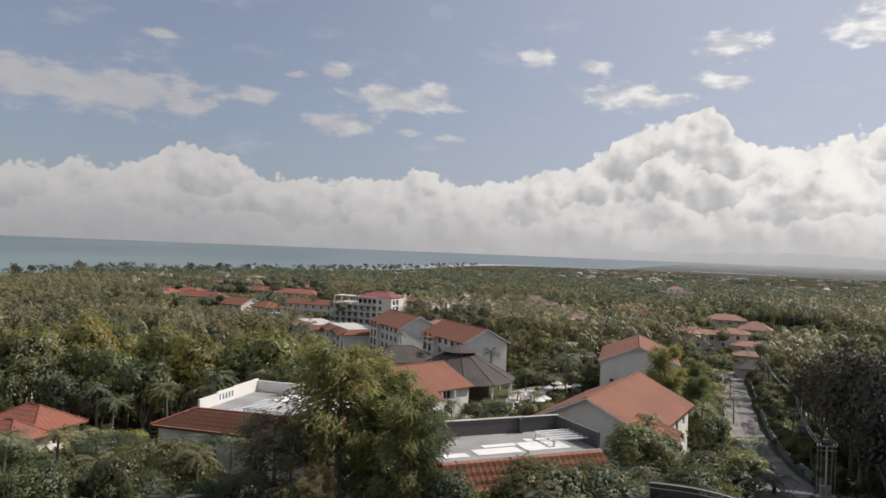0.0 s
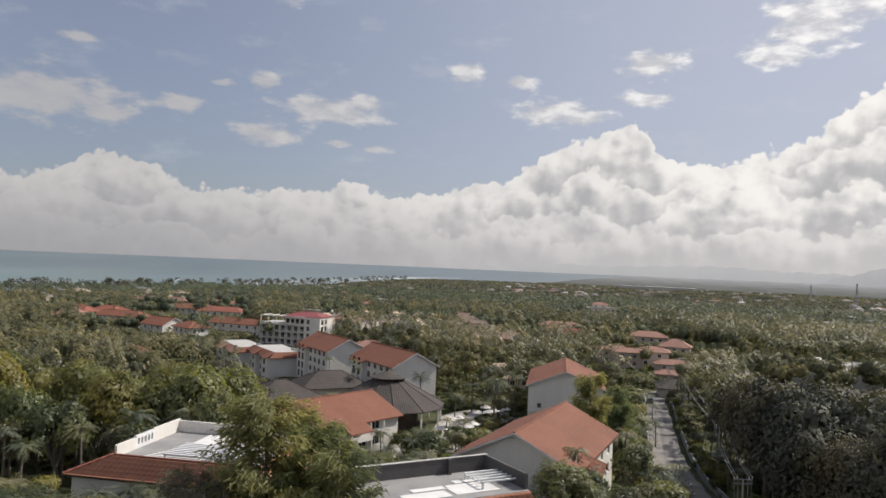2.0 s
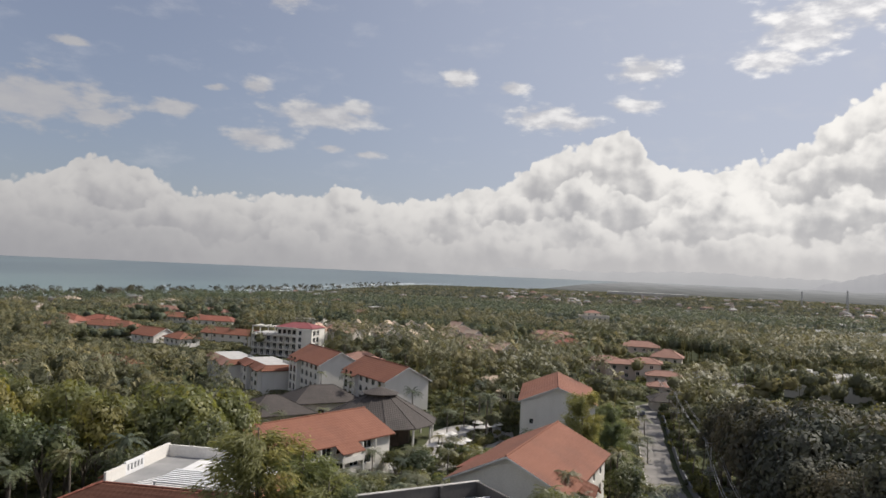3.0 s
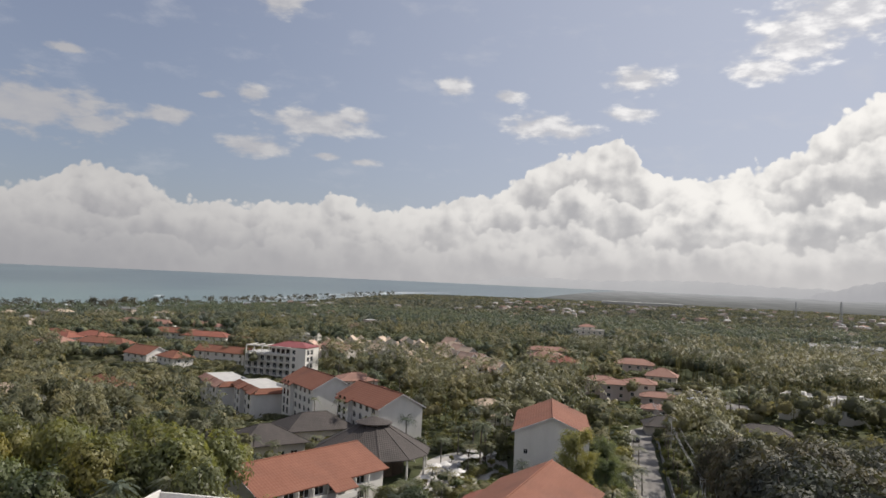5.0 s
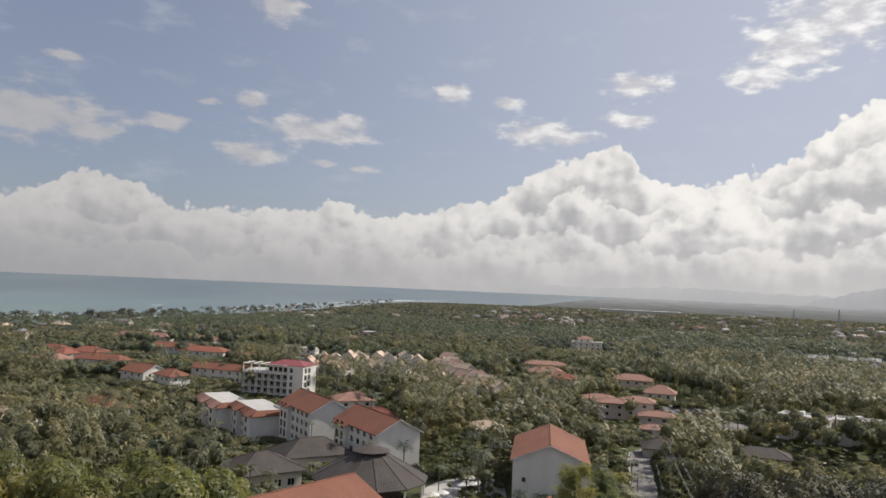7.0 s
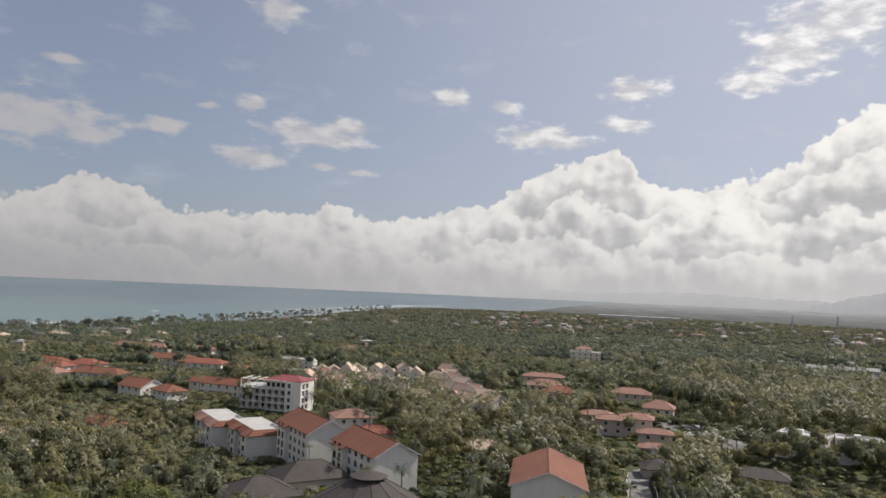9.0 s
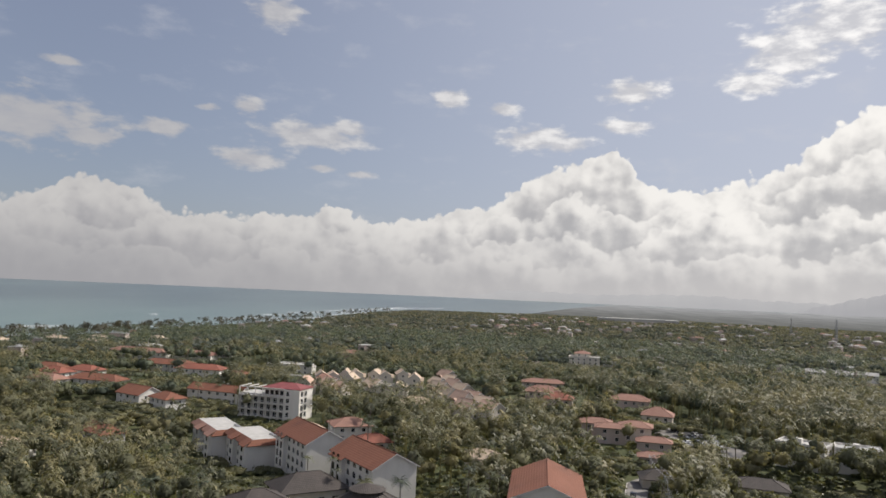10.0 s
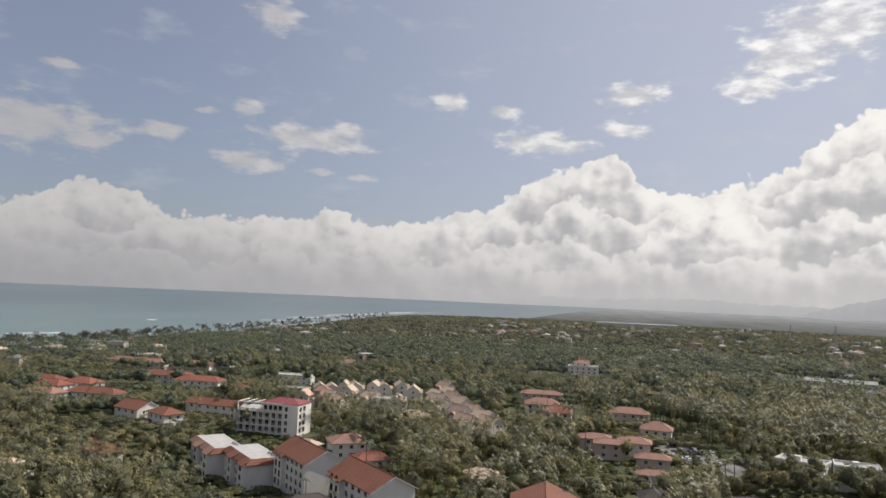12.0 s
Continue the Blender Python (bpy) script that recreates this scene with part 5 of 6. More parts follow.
for x, y, t in ((*at(872, -35.0), -34), (*at(868, -34.2), -30), (*at(874, -33.6), -32)):
    house(x, y, t, 16, 9, 2, 0, "white house on the headland", WHITE, ROOFWHITE, "flat", group="beach houses", lift=8.0)

# ---- road, kerb, cars, poles, sign ----
ROAD = [(26, 70), (31, 92), (37.0, 107.5), (42.4, 139), (47.6, 165), (53.3, 191), (58.5, 213), (62.5, 231.5), (66, 243), (76, 256), (92, 268), (112, 282), (120, 300)]


def strip(path, half, lift, name, mat, label, category, off=0.0, thick=0.5):
    pts = []
    for k in range(len(path) - 1):
        for s in np.linspace(0, 1, 9)[: (9 if k == len(path) - 2 else 8)]:
            pts.append((path[k][0] + s * (path[k + 1][0] - path[k][0]), path[k][1] + s * (path[k + 1][1] - path[k][1])))
    bm = bmesh.new()
    rows = []
    for i, p in enumerate(pts):
        a, b = pts[max(0, i - 1)], pts[min(len(pts) - 1, i + 1)]
        d = Vector((b[0] - a[0], b[1] - a[1])).normalized()
        n = Vector((d.y, -d.x))
        w = half * (1 + 0.06 * math.sin(i * 0.9) + 0.04 * math.sin(i * 2.3))
        z = gz(*p) + lift
        l, r = (p[0] + n.x * (off - w), p[1] + n.y * (off - w)), (p[0] + n.x * (off + w), p[1] + n.y * (off + w))
        rows.append([bm.verts.new((*l, z)), bm.verts.new((*r, z)), bm.verts.new((*r, z - thick)), bm.verts.new((*l, z - thick))])
    for a, b in zip(rows, rows[1:]):
        for k in range(4):
            j = (k + 1) % 4
            bm.faces.new((a[k], a[j], b[j], b[k]))
    bmesh.ops.recalc_face_normals(bm, faces=bm.faces)
    ob = part(name, bm, mat)
    return tagged(ob, label, category, kind="structure")


strip(ROAD, 3.2, 0.30, "road", ASPHALT, "narrow worn road with patches and dust", "road")
strip(ROAD[:9], 0.14, 0.42, "kerb", CONCRETE, "low concrete kerb beside the road", "kerb", off=-3.45)
strip(ROAD[:9], 0.15, 1.5, "garden_wall", GREYWALL, "grey garden wall along the road", "wall", off=4.6, thick=1.9)
strip([(120, 296), (112, 312), (106, 330), (116, 350)], 9, 0.25, "car_park", ASPHALT, "paved car park between trees", "car park")


def car(x, y, turn, mat, label):
    base = root("car", x, y, gz(x, y) + 0.32, turn, label, "car", "parked cars")
    bm = bmesh.new()
    prof = [(-2.1, 0.35), (-2.1, 0.8), (-1.2, 0.92), (-0.7, 1.42), (0.9, 1.45), (1.6, 0.95), (2.1, 0.85), (2.1, 0.35)]
    l = [bm.verts.new((p[0], -0.85 + 0.16 * (p[1] > 1), p[1])) for p in prof]
    r = [bm.verts.new((p[0], 0.85 - 0.16 * (p[1] > 1), p[1])) for p in prof]
    bm.faces.new(l)
    bm.faces.new(r[::-1])
    for k in range(len(prof)):
        j = (k + 1) % len(prof)
        bm.faces.new((l[j], l[k], r[k], r[j]))
    bmesh.ops.recalc_face_normals(bm, faces=bm.faces)
    part("body", bm, mat, base)
    for y0, y1 in ((-0.80, -0.74), (0.74, 0.80)):
        bm = bmesh.new()
        box(bm, -0.75, y0, 0.98, 1.15, y1, 1.32)
        part("side_window", bm, GLASS, base)
    for k, (a, b) in enumerate((((-1.18, 0.95), (-0.74, 1.38)), ((0.95, 1.40), (1.55, 0.98)))):
        bm = bmesh.new()
        vs = [bm.verts.new(p) for p in ((a[0] + (0.02 if k else -0.02), -0.66, a[1] + 0.02), (a[0] + (0.02 if k else -0.02), 0.66, a[1] + 0.02), (b[0] + (0.02 if k else -0.02), 0.62, b[1] + 0.02), (b[0] + (0.02 if k else -0.02), -0.62, b[1] + 0.02))]
        bm.faces.new(vs)
        e = bmesh.ops.extrude_face_region(bm, geom=bm.faces[:])
        bmesh.ops.translate(bm, verts=[v for v in e["geom"] if isinstance(v, bmesh.types.BMVert)], vec=(0, 0, -0.01))
        part("windscreen", bm, GLASS, base)
    for wx in (-1.3, 1.3):
        for wy in (-0.8, 0.8):
            bm = bmesh.new()
            tube(bm, (wx, wy - 0.1, 0.32), (wx, wy + 0.1, 0.32), 0.33, 0.33, 12)
            part("wheel", bm, RUBBER, base)
    return base


car(60.0, 226.5, 75, CARDARK, "dark car parked at the roadside")
rg = random.Random(9)
for k in range(34):
    t = rg.random()
    x, y = 108 + 10 * t + rg.uniform(-8, 8), 300 + 56 * t + rg.uniform(-3, 3)
    car(x, y, rg.choice((20, 25, 110)) + rg.uniform(-8, 8), rg.choice((CARWHITE, CARWHITE, CARSILVER, CARDARK)), "car in the car park between trees")
car(116.5, 279, 40, CARWHITE, "white car on the drive beside the villas")


def utility_pole(x, y, top, turn):
    z = gz(x, y)
    base = root("utility_pole", x, y, z, turn, "utility pole with crossarms and hanging wires", "utility pole", "utility poles")
    h = top - z
    bm = bmesh.new()
    tube(bm, (0, 0, -1), (0, 0, h - 0.6), 0.17, 0.11, 8)
    part("pole", bm, CONCRETE, base)
    for dz in (0.0, 0.5):
        bm = bmesh.new()
        box(bm, -1.15, -0.06, h - 0.7 - dz, 1.15, 0.06, h - 0.58 - dz)
        part("crossarm", bm, STEEL, base)
    for xx in (-1.1, -0.75, 0.75, 1.1):
        bm = bmesh.new()
        tube(bm, (xx, 0, h - 0.58), (xx, 0, h - 0.3), 0.07, 0.05, 6)
        part("insulator", bm, FRAMEW, base)
    bm = bmesh.new()
    box(bm, -1.2, -0.5, h - 6.6, 1.2, 0.5, h - 6.4)
    part("platform", bm, STEEL, base)
    for xx in (-0.45, 0.4):
        bm = bmesh.new()
        tube(bm, (xx, 0, h - 6.4), (xx, 0, h - 5.2), 0.28, 0.28, 10)
        part("transformer", bm, STEEL, base)
    for xx in (-1.05, -0.6, 0.6, 1.05):
        bm = bmesh.new()
        tube(bm, (xx, 0.05, h - 6.4), (xx, 0.02, h - 0.6), 0.035, 0.035, 5)
        part("down_wire", bm, STEEL, base)
    return Vector((x, y, top - 0.3))


def wire(a, b, sag, off):
    bm = bmesh.new()
    d = (b - a)
    n = Vector((d.y, -d.x, 0)).normalized() * off
    prev = None
    for k in range(17):
        t = k / 16
        p = a + d * t + n + Vector((0, 0, -4 * sag * t * (1 - t)))
        if prev is not None:
            tube(bm, prev, p, 0.036, 0.036, 4)
        prev = p
    ob = part("overhead_wire", bm, STEEL)
    tagged(ob, "thin overhead wire slung between utility poles", "wire", "overhead wires")


poles = [utility_pole(35.2, 90.0, 9.8, 4), utility_pole(50.5, 141.0, 6.2, 6), utility_pole(66.5, 214.0, 4.6, 8), utility_pole(71.0, 246.0, 3.6, 20)]
for a, b in zip(poles, poles[1:]):
    for off in (-1.1, -0.75, 0.75, 1.1):
        wire(a, b, 1.0, off)

# dark arched gate sign with pale rim and lettering
base = root("gate_sign", 10.6, 61.9, gz(14, 61), -10.5, "dark arched gate sign with pale rim and lettering", "sign")
H0 = 11.75 - gz(14, 61)
crest = lambda u: H0 - 0.022 * max(0.0, u - 2.0) ** 2
bm = bmesh.new()
us = np.linspace(0, 9.5, 20)
ring = [(u, 0.0, crest(u)) for u in us] + [(9.5, 0.0, crest(9.5) - 1.3), (0.0, 0.0, H0 - 2.2)]
f = [bm.verts.new(p) for p in ring]
b = [bm.verts.new((p[0], 0.5, p[2])) for p in ring]
bm.faces.new(f[::-1])
bm.faces.new(b)
for k in range(len(ring)):
    j = (k + 1) % len(ring)
    bm.faces.new((f[k], f[j], b[j], b[k]))
bmesh.ops.recalc_face_normals(bm, faces=bm.faces)
part("board", bm, SIGNDARK, base)
for drop in (0.0, 0.42):
    bm = bmesh.new()
    for u, v in zip(us, us[1:]):
        tube(bm, (u, -0.03, crest(u) - drop + 0.02), (v, -0.03, crest(v) - drop + 0.02), 0.05 if drop == 0 else 0.03, 0.05 if drop == 0 else 0.03, 6)
    part("rim", bm, SIGNPALE, base)
for u in (0.2, 9.2):
    bm = bmesh.new()
    box(bm, u - 0.2, 0.05, -1, u + 0.2, 0.45, crest(u) - 0.6)
    part("post", bm, CONCRETE, base)
cur = bpy.data.curves.new("welcome_letters", "FONT")
cur.body = "WELCOME"
cur.size = 0.36
cur.extrude = 0.015
cur.space_character = 1.15
cur.materials.append(SIGNPALE)
txt = new("lettering", cur)
txt.parent = base
txt.matrix_basis = pose(3.75, -0.04, crest(4.6) - 0.29, 90, 0, 0) @ pose(0, 0, 0, 0, 0, -5)

# ---- plants ----


def leaf_tris(rg, centres, normals, length, width):
    """Pointed leaves round given places, tilted at random about given directions."""
    n = len(centres)
    nrm = normals + rg.normal(0, 0.32, (n, 3))
    nrm /= np.linalg.norm(nrm, axis=1, keepdims=True) + 1e-9
    t = np.cross(nrm, rg.normal(0, 1, (n, 3)))
    t /= np.linalg.norm(t, axis=1, keepdims=True) + 1e-9
    b = np.cross(nrm, t)
    L = (length * rg.uniform(0.6, 1.35, n))[:, None]
    W = (width * rg.uniform(0.6, 1.35, n))[:, None] * 0.5
    verts = np.stack([centres - t * L * 0.35 - b * W, centres + t * L * 0.65, centres - t * L * 0.35 + b * W], 1).reshape(-1, 3)
    soft = normals * 0.72 + nrm * 0.28
    soft /= np.linalg.norm(soft, axis=1, keepdims=True) + 1e-9
    return verts, np.arange(3 * n).reshape(-1, 3), np.repeat(soft, 3, axis=0)


def clumpy_points(rg, n, radius, height, clumps, droop=0.0):
    """Points and outward directions over the skins of many overlapping clumps that make up one crown (base at z = 0)."""
    c = rg.normal(0, 1, (clumps, 3))
    c /= np.linalg.norm(c, axis=1, keepdims=True)
    c[:, 2] = np.abs(c[:, 2]) * 1.2 - 0.35
    c *= (rg.uniform(0.35, 0.95, clumps) ** 0.6)[:, None]
    c = c * np.array([radius, radius, height * 0.5]) * np.array([0.78, 0.78, 0.8])
    c[:, 2] += height * 0.5
    size = rg.uniform(0.22, 0.42, clumps) * radius
    k = rg.integers(0, clumps, n)
    d = rg.normal(0, 1, (n, 3))
    d[:, 2] += 0.35
    d /= np.linalg.norm(d, axis=1, keepdims=True)
    p = c[k] + d * (size[k] * rg.uniform(0.55, 1.08, n))[:, None] * np.array([1, 1, 0.8])
    p[:, 2] = np.maximum(p[:, 2], 0.02 * height)
    out = (p - np.array([0, 0, height * 0.42])) / np.array([radius, radius, height * 0.5])
    d = d * 0.65 + 0.5 * out
    return p, d / (np.linalg.norm(d, axis=1, keepdims=True) + 1e-9)


def limbs(bm, rg, height, radius, trunk_h, r0, count=6):
    tube(bm, (0, 0, -1.0), (0.1, 0.05, trunk_h), r0 * 1.25, r0 * 0.8, 8)
    for k in range(count):
        a = 2 * math.pi * k / count + rg.uniform(-0.4, 0.4)
        m = (0.1 + radius * 0.3 * math.cos(a), 0.05 + radius * 0.3 * math.sin(a), trunk_h + (height - trunk_h) * rg.uniform(0.25, 0.45))
        e = (radius * 0.62 * math.cos(a), radius * 0.62 * math.sin(a), trunk_h + (height - trunk_h) * rg.uniform(0.5, 0.8))
        tube(bm, (0.1, 0.05, trunk_h * rg.uniform(0.75, 1.0)), m, r0 * 0.55, r0 * 0.35, 6)
        tube(bm, m, e, r0 * 0.35, r0 * 0.1, 5)


PROTOS = {}


def tree_kind(kind, label, radius, height, leaves, leaf, mat, clumps, seed, trunk=0.2, category="tree", group=""):
    """A tree ten metres high and more, trunk and crown, built once; copies are scaled and turned."""
    rg = np.random.default_rng(seed)
    base = root(category, 0, 0, -200, 0, label, category, group or "trees of the gardens")
    bm = bmesh.new()
    limbs(bm, rg, height, radius, height * trunk, 0.022 * height)
    part("trunk", bm, BARK, base)
    p, d = clumpy_points(rg, leaves, radius, height * (1 - trunk * 0.75), clumps)
    p[:, 2] += height * trunk * 0.75
    v, f, nn = leaf_tris(rg, p, d, *leaf)
    crown = new("crown", mesh_from("crown", v, f, mat, 3, nn))
    crown.parent = base
    PROTOS.setdefault(kind, []).append([base, height, radius, False])


def casuarina_kind(kind, label, radius, height, strands, mat, seed):
    """A feathery tree: drooping sprays of long needles round rising branches."""
    rg = np.random.default_rng(seed)
    base = root("tree", 0, 0, -200, 0, label, "tree", "feathery trees")
    bm = bmesh.new()
    tube(bm, (0, 0, -1), (0.2, 0.1, height * 0.55), 0.24, 0.14, 8)
    tube(bm, (0.2, 0.1, height * 0.55), (0.1, 0.2, height * 0.97), 0.14, 0.03, 6)
    tips = []
    for k in range(64):
        z = height * rg.uniform(0.16, 0.9)
        a = rg.uniform(0, 2 * math.pi)
        reach = radius * (1.06 - 0.72 * (z / height) ** 1.7) * rg.uniform(0.55, 1.08)
        e = Vector((reach * math.cos(a), reach * math.sin(a), z + reach * 0.55))
        s = Vector((0.15, 0.1, z))
        tube(bm, s, e, 0.05, 0.015, 4)
        tips.append((s, e))
    part("trunk", bm, BARK, base)
    k = rg.integers(0, len(tips), strands)
    s = np.array([t[0] for t in tips])[k]
    e = np.array([t[1] for t in tips])[k]
    t = rg.uniform(0.22, 1.05, strands)[:, None]
    a = s + (e - s) * t + rg.normal(0, 0.30, (strands, 3))
    out = (e - s) / np.linalg.norm(e - s, axis=1, keepdims=True)
    L = rg.uniform(0.3, 0.75, strands)[:, None]
    tip = a + (out * 0.55 + np.array([0, 0, -0.62]) + rg.normal(0, 0.3, (strands, 3))) * L
    side = np.cross(tip - a, rg.normal(0, 1, (strands, 3)))
    side /= np.linalg.norm(side, axis=1, keepdims=True) + 1e-9
    w = rg.uniform(0.035, 0.075, strands)[:, None]
    v = np.stack([a + side * w, a - side * w, tip], 1).reshape(-1, 3)
    crown = new("crown", mesh_from("crown", v, np.arange(3 * strands).reshape(-1, 3), mat, 3))
    crown.parent = base
    PROTOS.setdefault(kind, []).append([base, height, radius, False])


def palm_fronds(rg, fronds, length, pairs, droop, spread=0.17, low=-0.25, high=0.95):
    """Leaflets of a palm's crown as slim triangles along arched ribs, round the origin."""
    V = []
    for k in range(fronds):
        a = 2 * math.pi * (k * 0.382) + rg.uniform(-0.2, 0.2)
        rise = rg.uniform(low, high)
        ln = length * rg.uniform(0.8, 1.1)
        t = np.linspace(0.06, 1.0, pairs)
        r = ln * t * math.cos(rise * 0.9) * (1 - 0.12 * t)
        z = ln * (math.sin(rise) * t - droop * t**2)
        c, s = math.cos(a), math.sin(a)
        rib = np.stack([r * c, r * s, z], -1)
        wid = ln * spread * np.sin(np.pi * (0.12 + 0.82 * t)) ** 0.7
        for sg in (-1, 1):
            tip = rib + np.stack([-s * wid * sg + 0.35 * wid * c, c * wid * sg + 0.35 * wid * s, -wid * rg.uniform(0.35, 0.8, pairs)], -1)
            nxt = rib + np.stack([c * ln / pairs * 0.62 + 0 * t, s * ln / pairs * 0.62 + 0 * t, np.full(pairs, -0.02 * ln)], -1)
            V.append(np.stack([rib, nxt, tip], 1))
    V = np.concatenate(V).reshape(-1, 3)
    return V, np.arange(len(V)).reshape(-1, 3)


def palm_kind(kind, label, height, length, seed, fronds=26, pairs=15, droop=0.52, name="palm_tree", group="palms of the gardens"):
    rg = np.random.default_rng(seed)
    base = root(name, 0, 0, -200, 0, label, "palm", group)
    bm = bmesh.new()
    lean = rg.uniform(-0.06, 0.06, 2) * height
    prev = Vector((0, 0, -1))
    for k in range(1, 6):
        t = k / 5
        p = Vector((lean[0] * t * t, lean[1] * t * t, height * t))
        tube(bm, prev, p, 0.2 - 0.07 * (k - 1) / 5, 0.2 - 0.07 * k / 5, 7)
        prev = p
    part("trunk", bm, BARK, base)
    v, f = palm_fronds(rg, fronds, length, pairs, droop)
    crown = new("crown", mesh_from("crown", v + np.array([lean[0], lean[1], height]), f, LEAF_PALM, 3))
    crown.parent = base
    PROTOS.setdefault(kind, []).append([base, height + 0.6, length, False])


for s in range(3):
    tree_kind("near", "broad green garden tree with dense small leaves", 4.6, 10, 5600, (0.40, 0.26), LEAF_GREEN, 50, 100 + s)
for s in range(2):
    tree_kind("near_bright", "tall yellow-green tree with airy crown", 6.0, 16, 6800, (0.46, 0.32), LEAF_BRIGHT, 70, 110 + s)
for s in range(3):
    tree_kind("near_dark", "large dark tree with glossy leaves in rosettes", 7.2, 20, 9000, (0.52, 0.32), LEAF_DARK, 110, 120 + s, 0.08)
for s in range(3):
    tree_kind("mid", "green tree with rounded uneven crown", 5.0, 12, 2100, (0.58, 0.44), LEAF_GREEN, 44, 130 + s)
for s in range(2):
    tree_kind("mid_bright", "yellow-green tree with rounded uneven crown", 5.4, 15, 2700, (0.60, 0.46), LEAF_BRIGHT, 52, 140 + s)
for s in range(2):
    tree_kind("mid_dark", "dark glossy-leaved tree beside the road", 6.0, 16, 3000, (0.62, 0.46), LEAF_DARK, 64, 150 + s)
casuarina_kind("feather", "tall feathery tree with drooping needles", 4.3, 17, 17000, LEAF_FINE, 160)
casuarina_kind("feather", "tall feathery tree with drooping needles", 3.6, 15, 14000, LEAF_FINE, 161)
casuarina_kind("feather_brown", "bare-looking feathery tree with grey-brown twigs", 4.0, 13, 12000, LEAF_BROWN, 162)
tree_kind("bush", "rounded dense garden bush", 2.4, 3.6, 800, (0.42, 0.30), LEAF_GREEN, 20, 170, 0.15, "bush", "garden bushes")
tree_kind("bush", "rounded yellow-green garden bush", 2.4, 3.6, 800, (0.42, 0.30), LEAF_BRIGHT, 20, 171, 0.15, "bush", "garden bushes")
for s in range(3):
    palm_kind("palm", "coconut palm with arching feathered fronds", 8.5 + s, 3.4, 180 + s)
palm_kind("royal", "tall slim palm with drooping crown", 13.0, 2.8, 190, 20, 14, 0.66)
palm_kind("low_palm", "low fan of arching palm fronds", 1.4, 2.6, 191, 18, 11, 0.55, "palm_shrub", "low palms and shrubs")


def plant(kind, x, y, top, turn=0.0, wide=1.0, pick=0):
    """Sets one plant of a kind on the ground so that its top stands at the height top."""
    entry = PROTOS[kind][pick % len(PROTOS[kind])]
    z = gz(x, y)
    k = max(0.25, (top - z) / entry[1])
    w = k * wide if kind not in ("palm", "royal") else max(0.8, min(1.2, k))
    m = pose(x, y, z, 0, 0, turn)
    if entry[3]:
        ob = copy_thing(entry[0], m)
    else:
        ob, entry[3] = entry[0], True
        ob.matrix_basis = m
    ob.scale = (w, w, k)
    return ob


def blocked(x, y, extra=0.0):
    for bx, by, t, L, W, m in KEEP_OUT:
        dx, dy = x - bx, y - by
        u, v = dx * math.cos(t) + dy * math.sin(t), -dx * math.sin(t) + dy * math.cos(t)
        if -m - extra < u < L + m + extra and -m - extra < v < W + m + extra:
            return True
    for (ax, ay), (cx, cy) in zip(ROAD, ROAD[1:]):
        d = Vector((cx - ax, cy - ay))
        t = max(0, min(1, ((x - ax) * d.x + (y - ay) * d.y) / d.length_squared))
        if math.hypot(x - ax - t * d.x, y - ay - t * d.y) < 4.2 + extra:
            return True
    return False


# plants are kept low to fit the camera's view of buildings: place, half width, depth, height above ground where
# planting may begin, growth per metre
SIGHT_LINES = [(-33, 82, 12, 26, 4.5, .25), (3, 74, 12, 16, 9.0, .1), (-14, 138, 17, 60, 3.0, .14), (9, 106, 12, 30, 5.5, .2), (27, 178, 11, 48, 4.0, .14), (-20, 212, 24, 60, 2.4, .12), (-46, 240, 16, 56, 1.6, .10), (-66, 256, 20, 46, 1.6, .07),
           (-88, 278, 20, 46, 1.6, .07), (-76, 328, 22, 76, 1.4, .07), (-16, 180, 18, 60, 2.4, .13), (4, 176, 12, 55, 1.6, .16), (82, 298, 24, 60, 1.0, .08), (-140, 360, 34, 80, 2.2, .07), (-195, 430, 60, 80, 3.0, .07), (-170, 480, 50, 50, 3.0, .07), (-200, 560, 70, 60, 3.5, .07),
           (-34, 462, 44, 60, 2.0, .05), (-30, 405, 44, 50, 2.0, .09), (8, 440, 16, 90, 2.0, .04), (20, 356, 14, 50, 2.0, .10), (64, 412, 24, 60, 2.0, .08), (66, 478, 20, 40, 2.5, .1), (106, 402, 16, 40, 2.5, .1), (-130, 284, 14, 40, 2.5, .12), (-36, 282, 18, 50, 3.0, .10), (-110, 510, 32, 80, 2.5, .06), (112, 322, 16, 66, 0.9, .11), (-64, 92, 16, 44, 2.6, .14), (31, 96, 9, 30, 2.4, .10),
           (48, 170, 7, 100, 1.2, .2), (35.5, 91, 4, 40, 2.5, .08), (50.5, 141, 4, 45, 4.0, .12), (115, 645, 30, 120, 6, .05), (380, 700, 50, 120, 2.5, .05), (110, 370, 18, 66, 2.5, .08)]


def from_road(x, y):
    """Distance from the middle of the road."""
    best = 999.0
    for (ax, ay), (cx, cy) in zip(ROAD, ROAD[1:]):
        d = Vector((cx - ax, cy - ay))
        t = max(0, min(1, ((x - ax) * d.x + (y - ay) * d.y) / d.length_squared))
        best = min(best, math.hypot(x - ax - t * d.x, y - ay - t * d.y))
    return best


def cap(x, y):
    """Greatest plant height at a place that leaves the camera's sight lines open."""
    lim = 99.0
    for bx, by, hw, depth, h0, grow in SIGHT_LINES:
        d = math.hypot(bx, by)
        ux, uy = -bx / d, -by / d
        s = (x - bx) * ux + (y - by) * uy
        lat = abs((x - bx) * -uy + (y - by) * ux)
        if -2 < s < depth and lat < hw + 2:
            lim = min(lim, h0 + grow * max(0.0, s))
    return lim


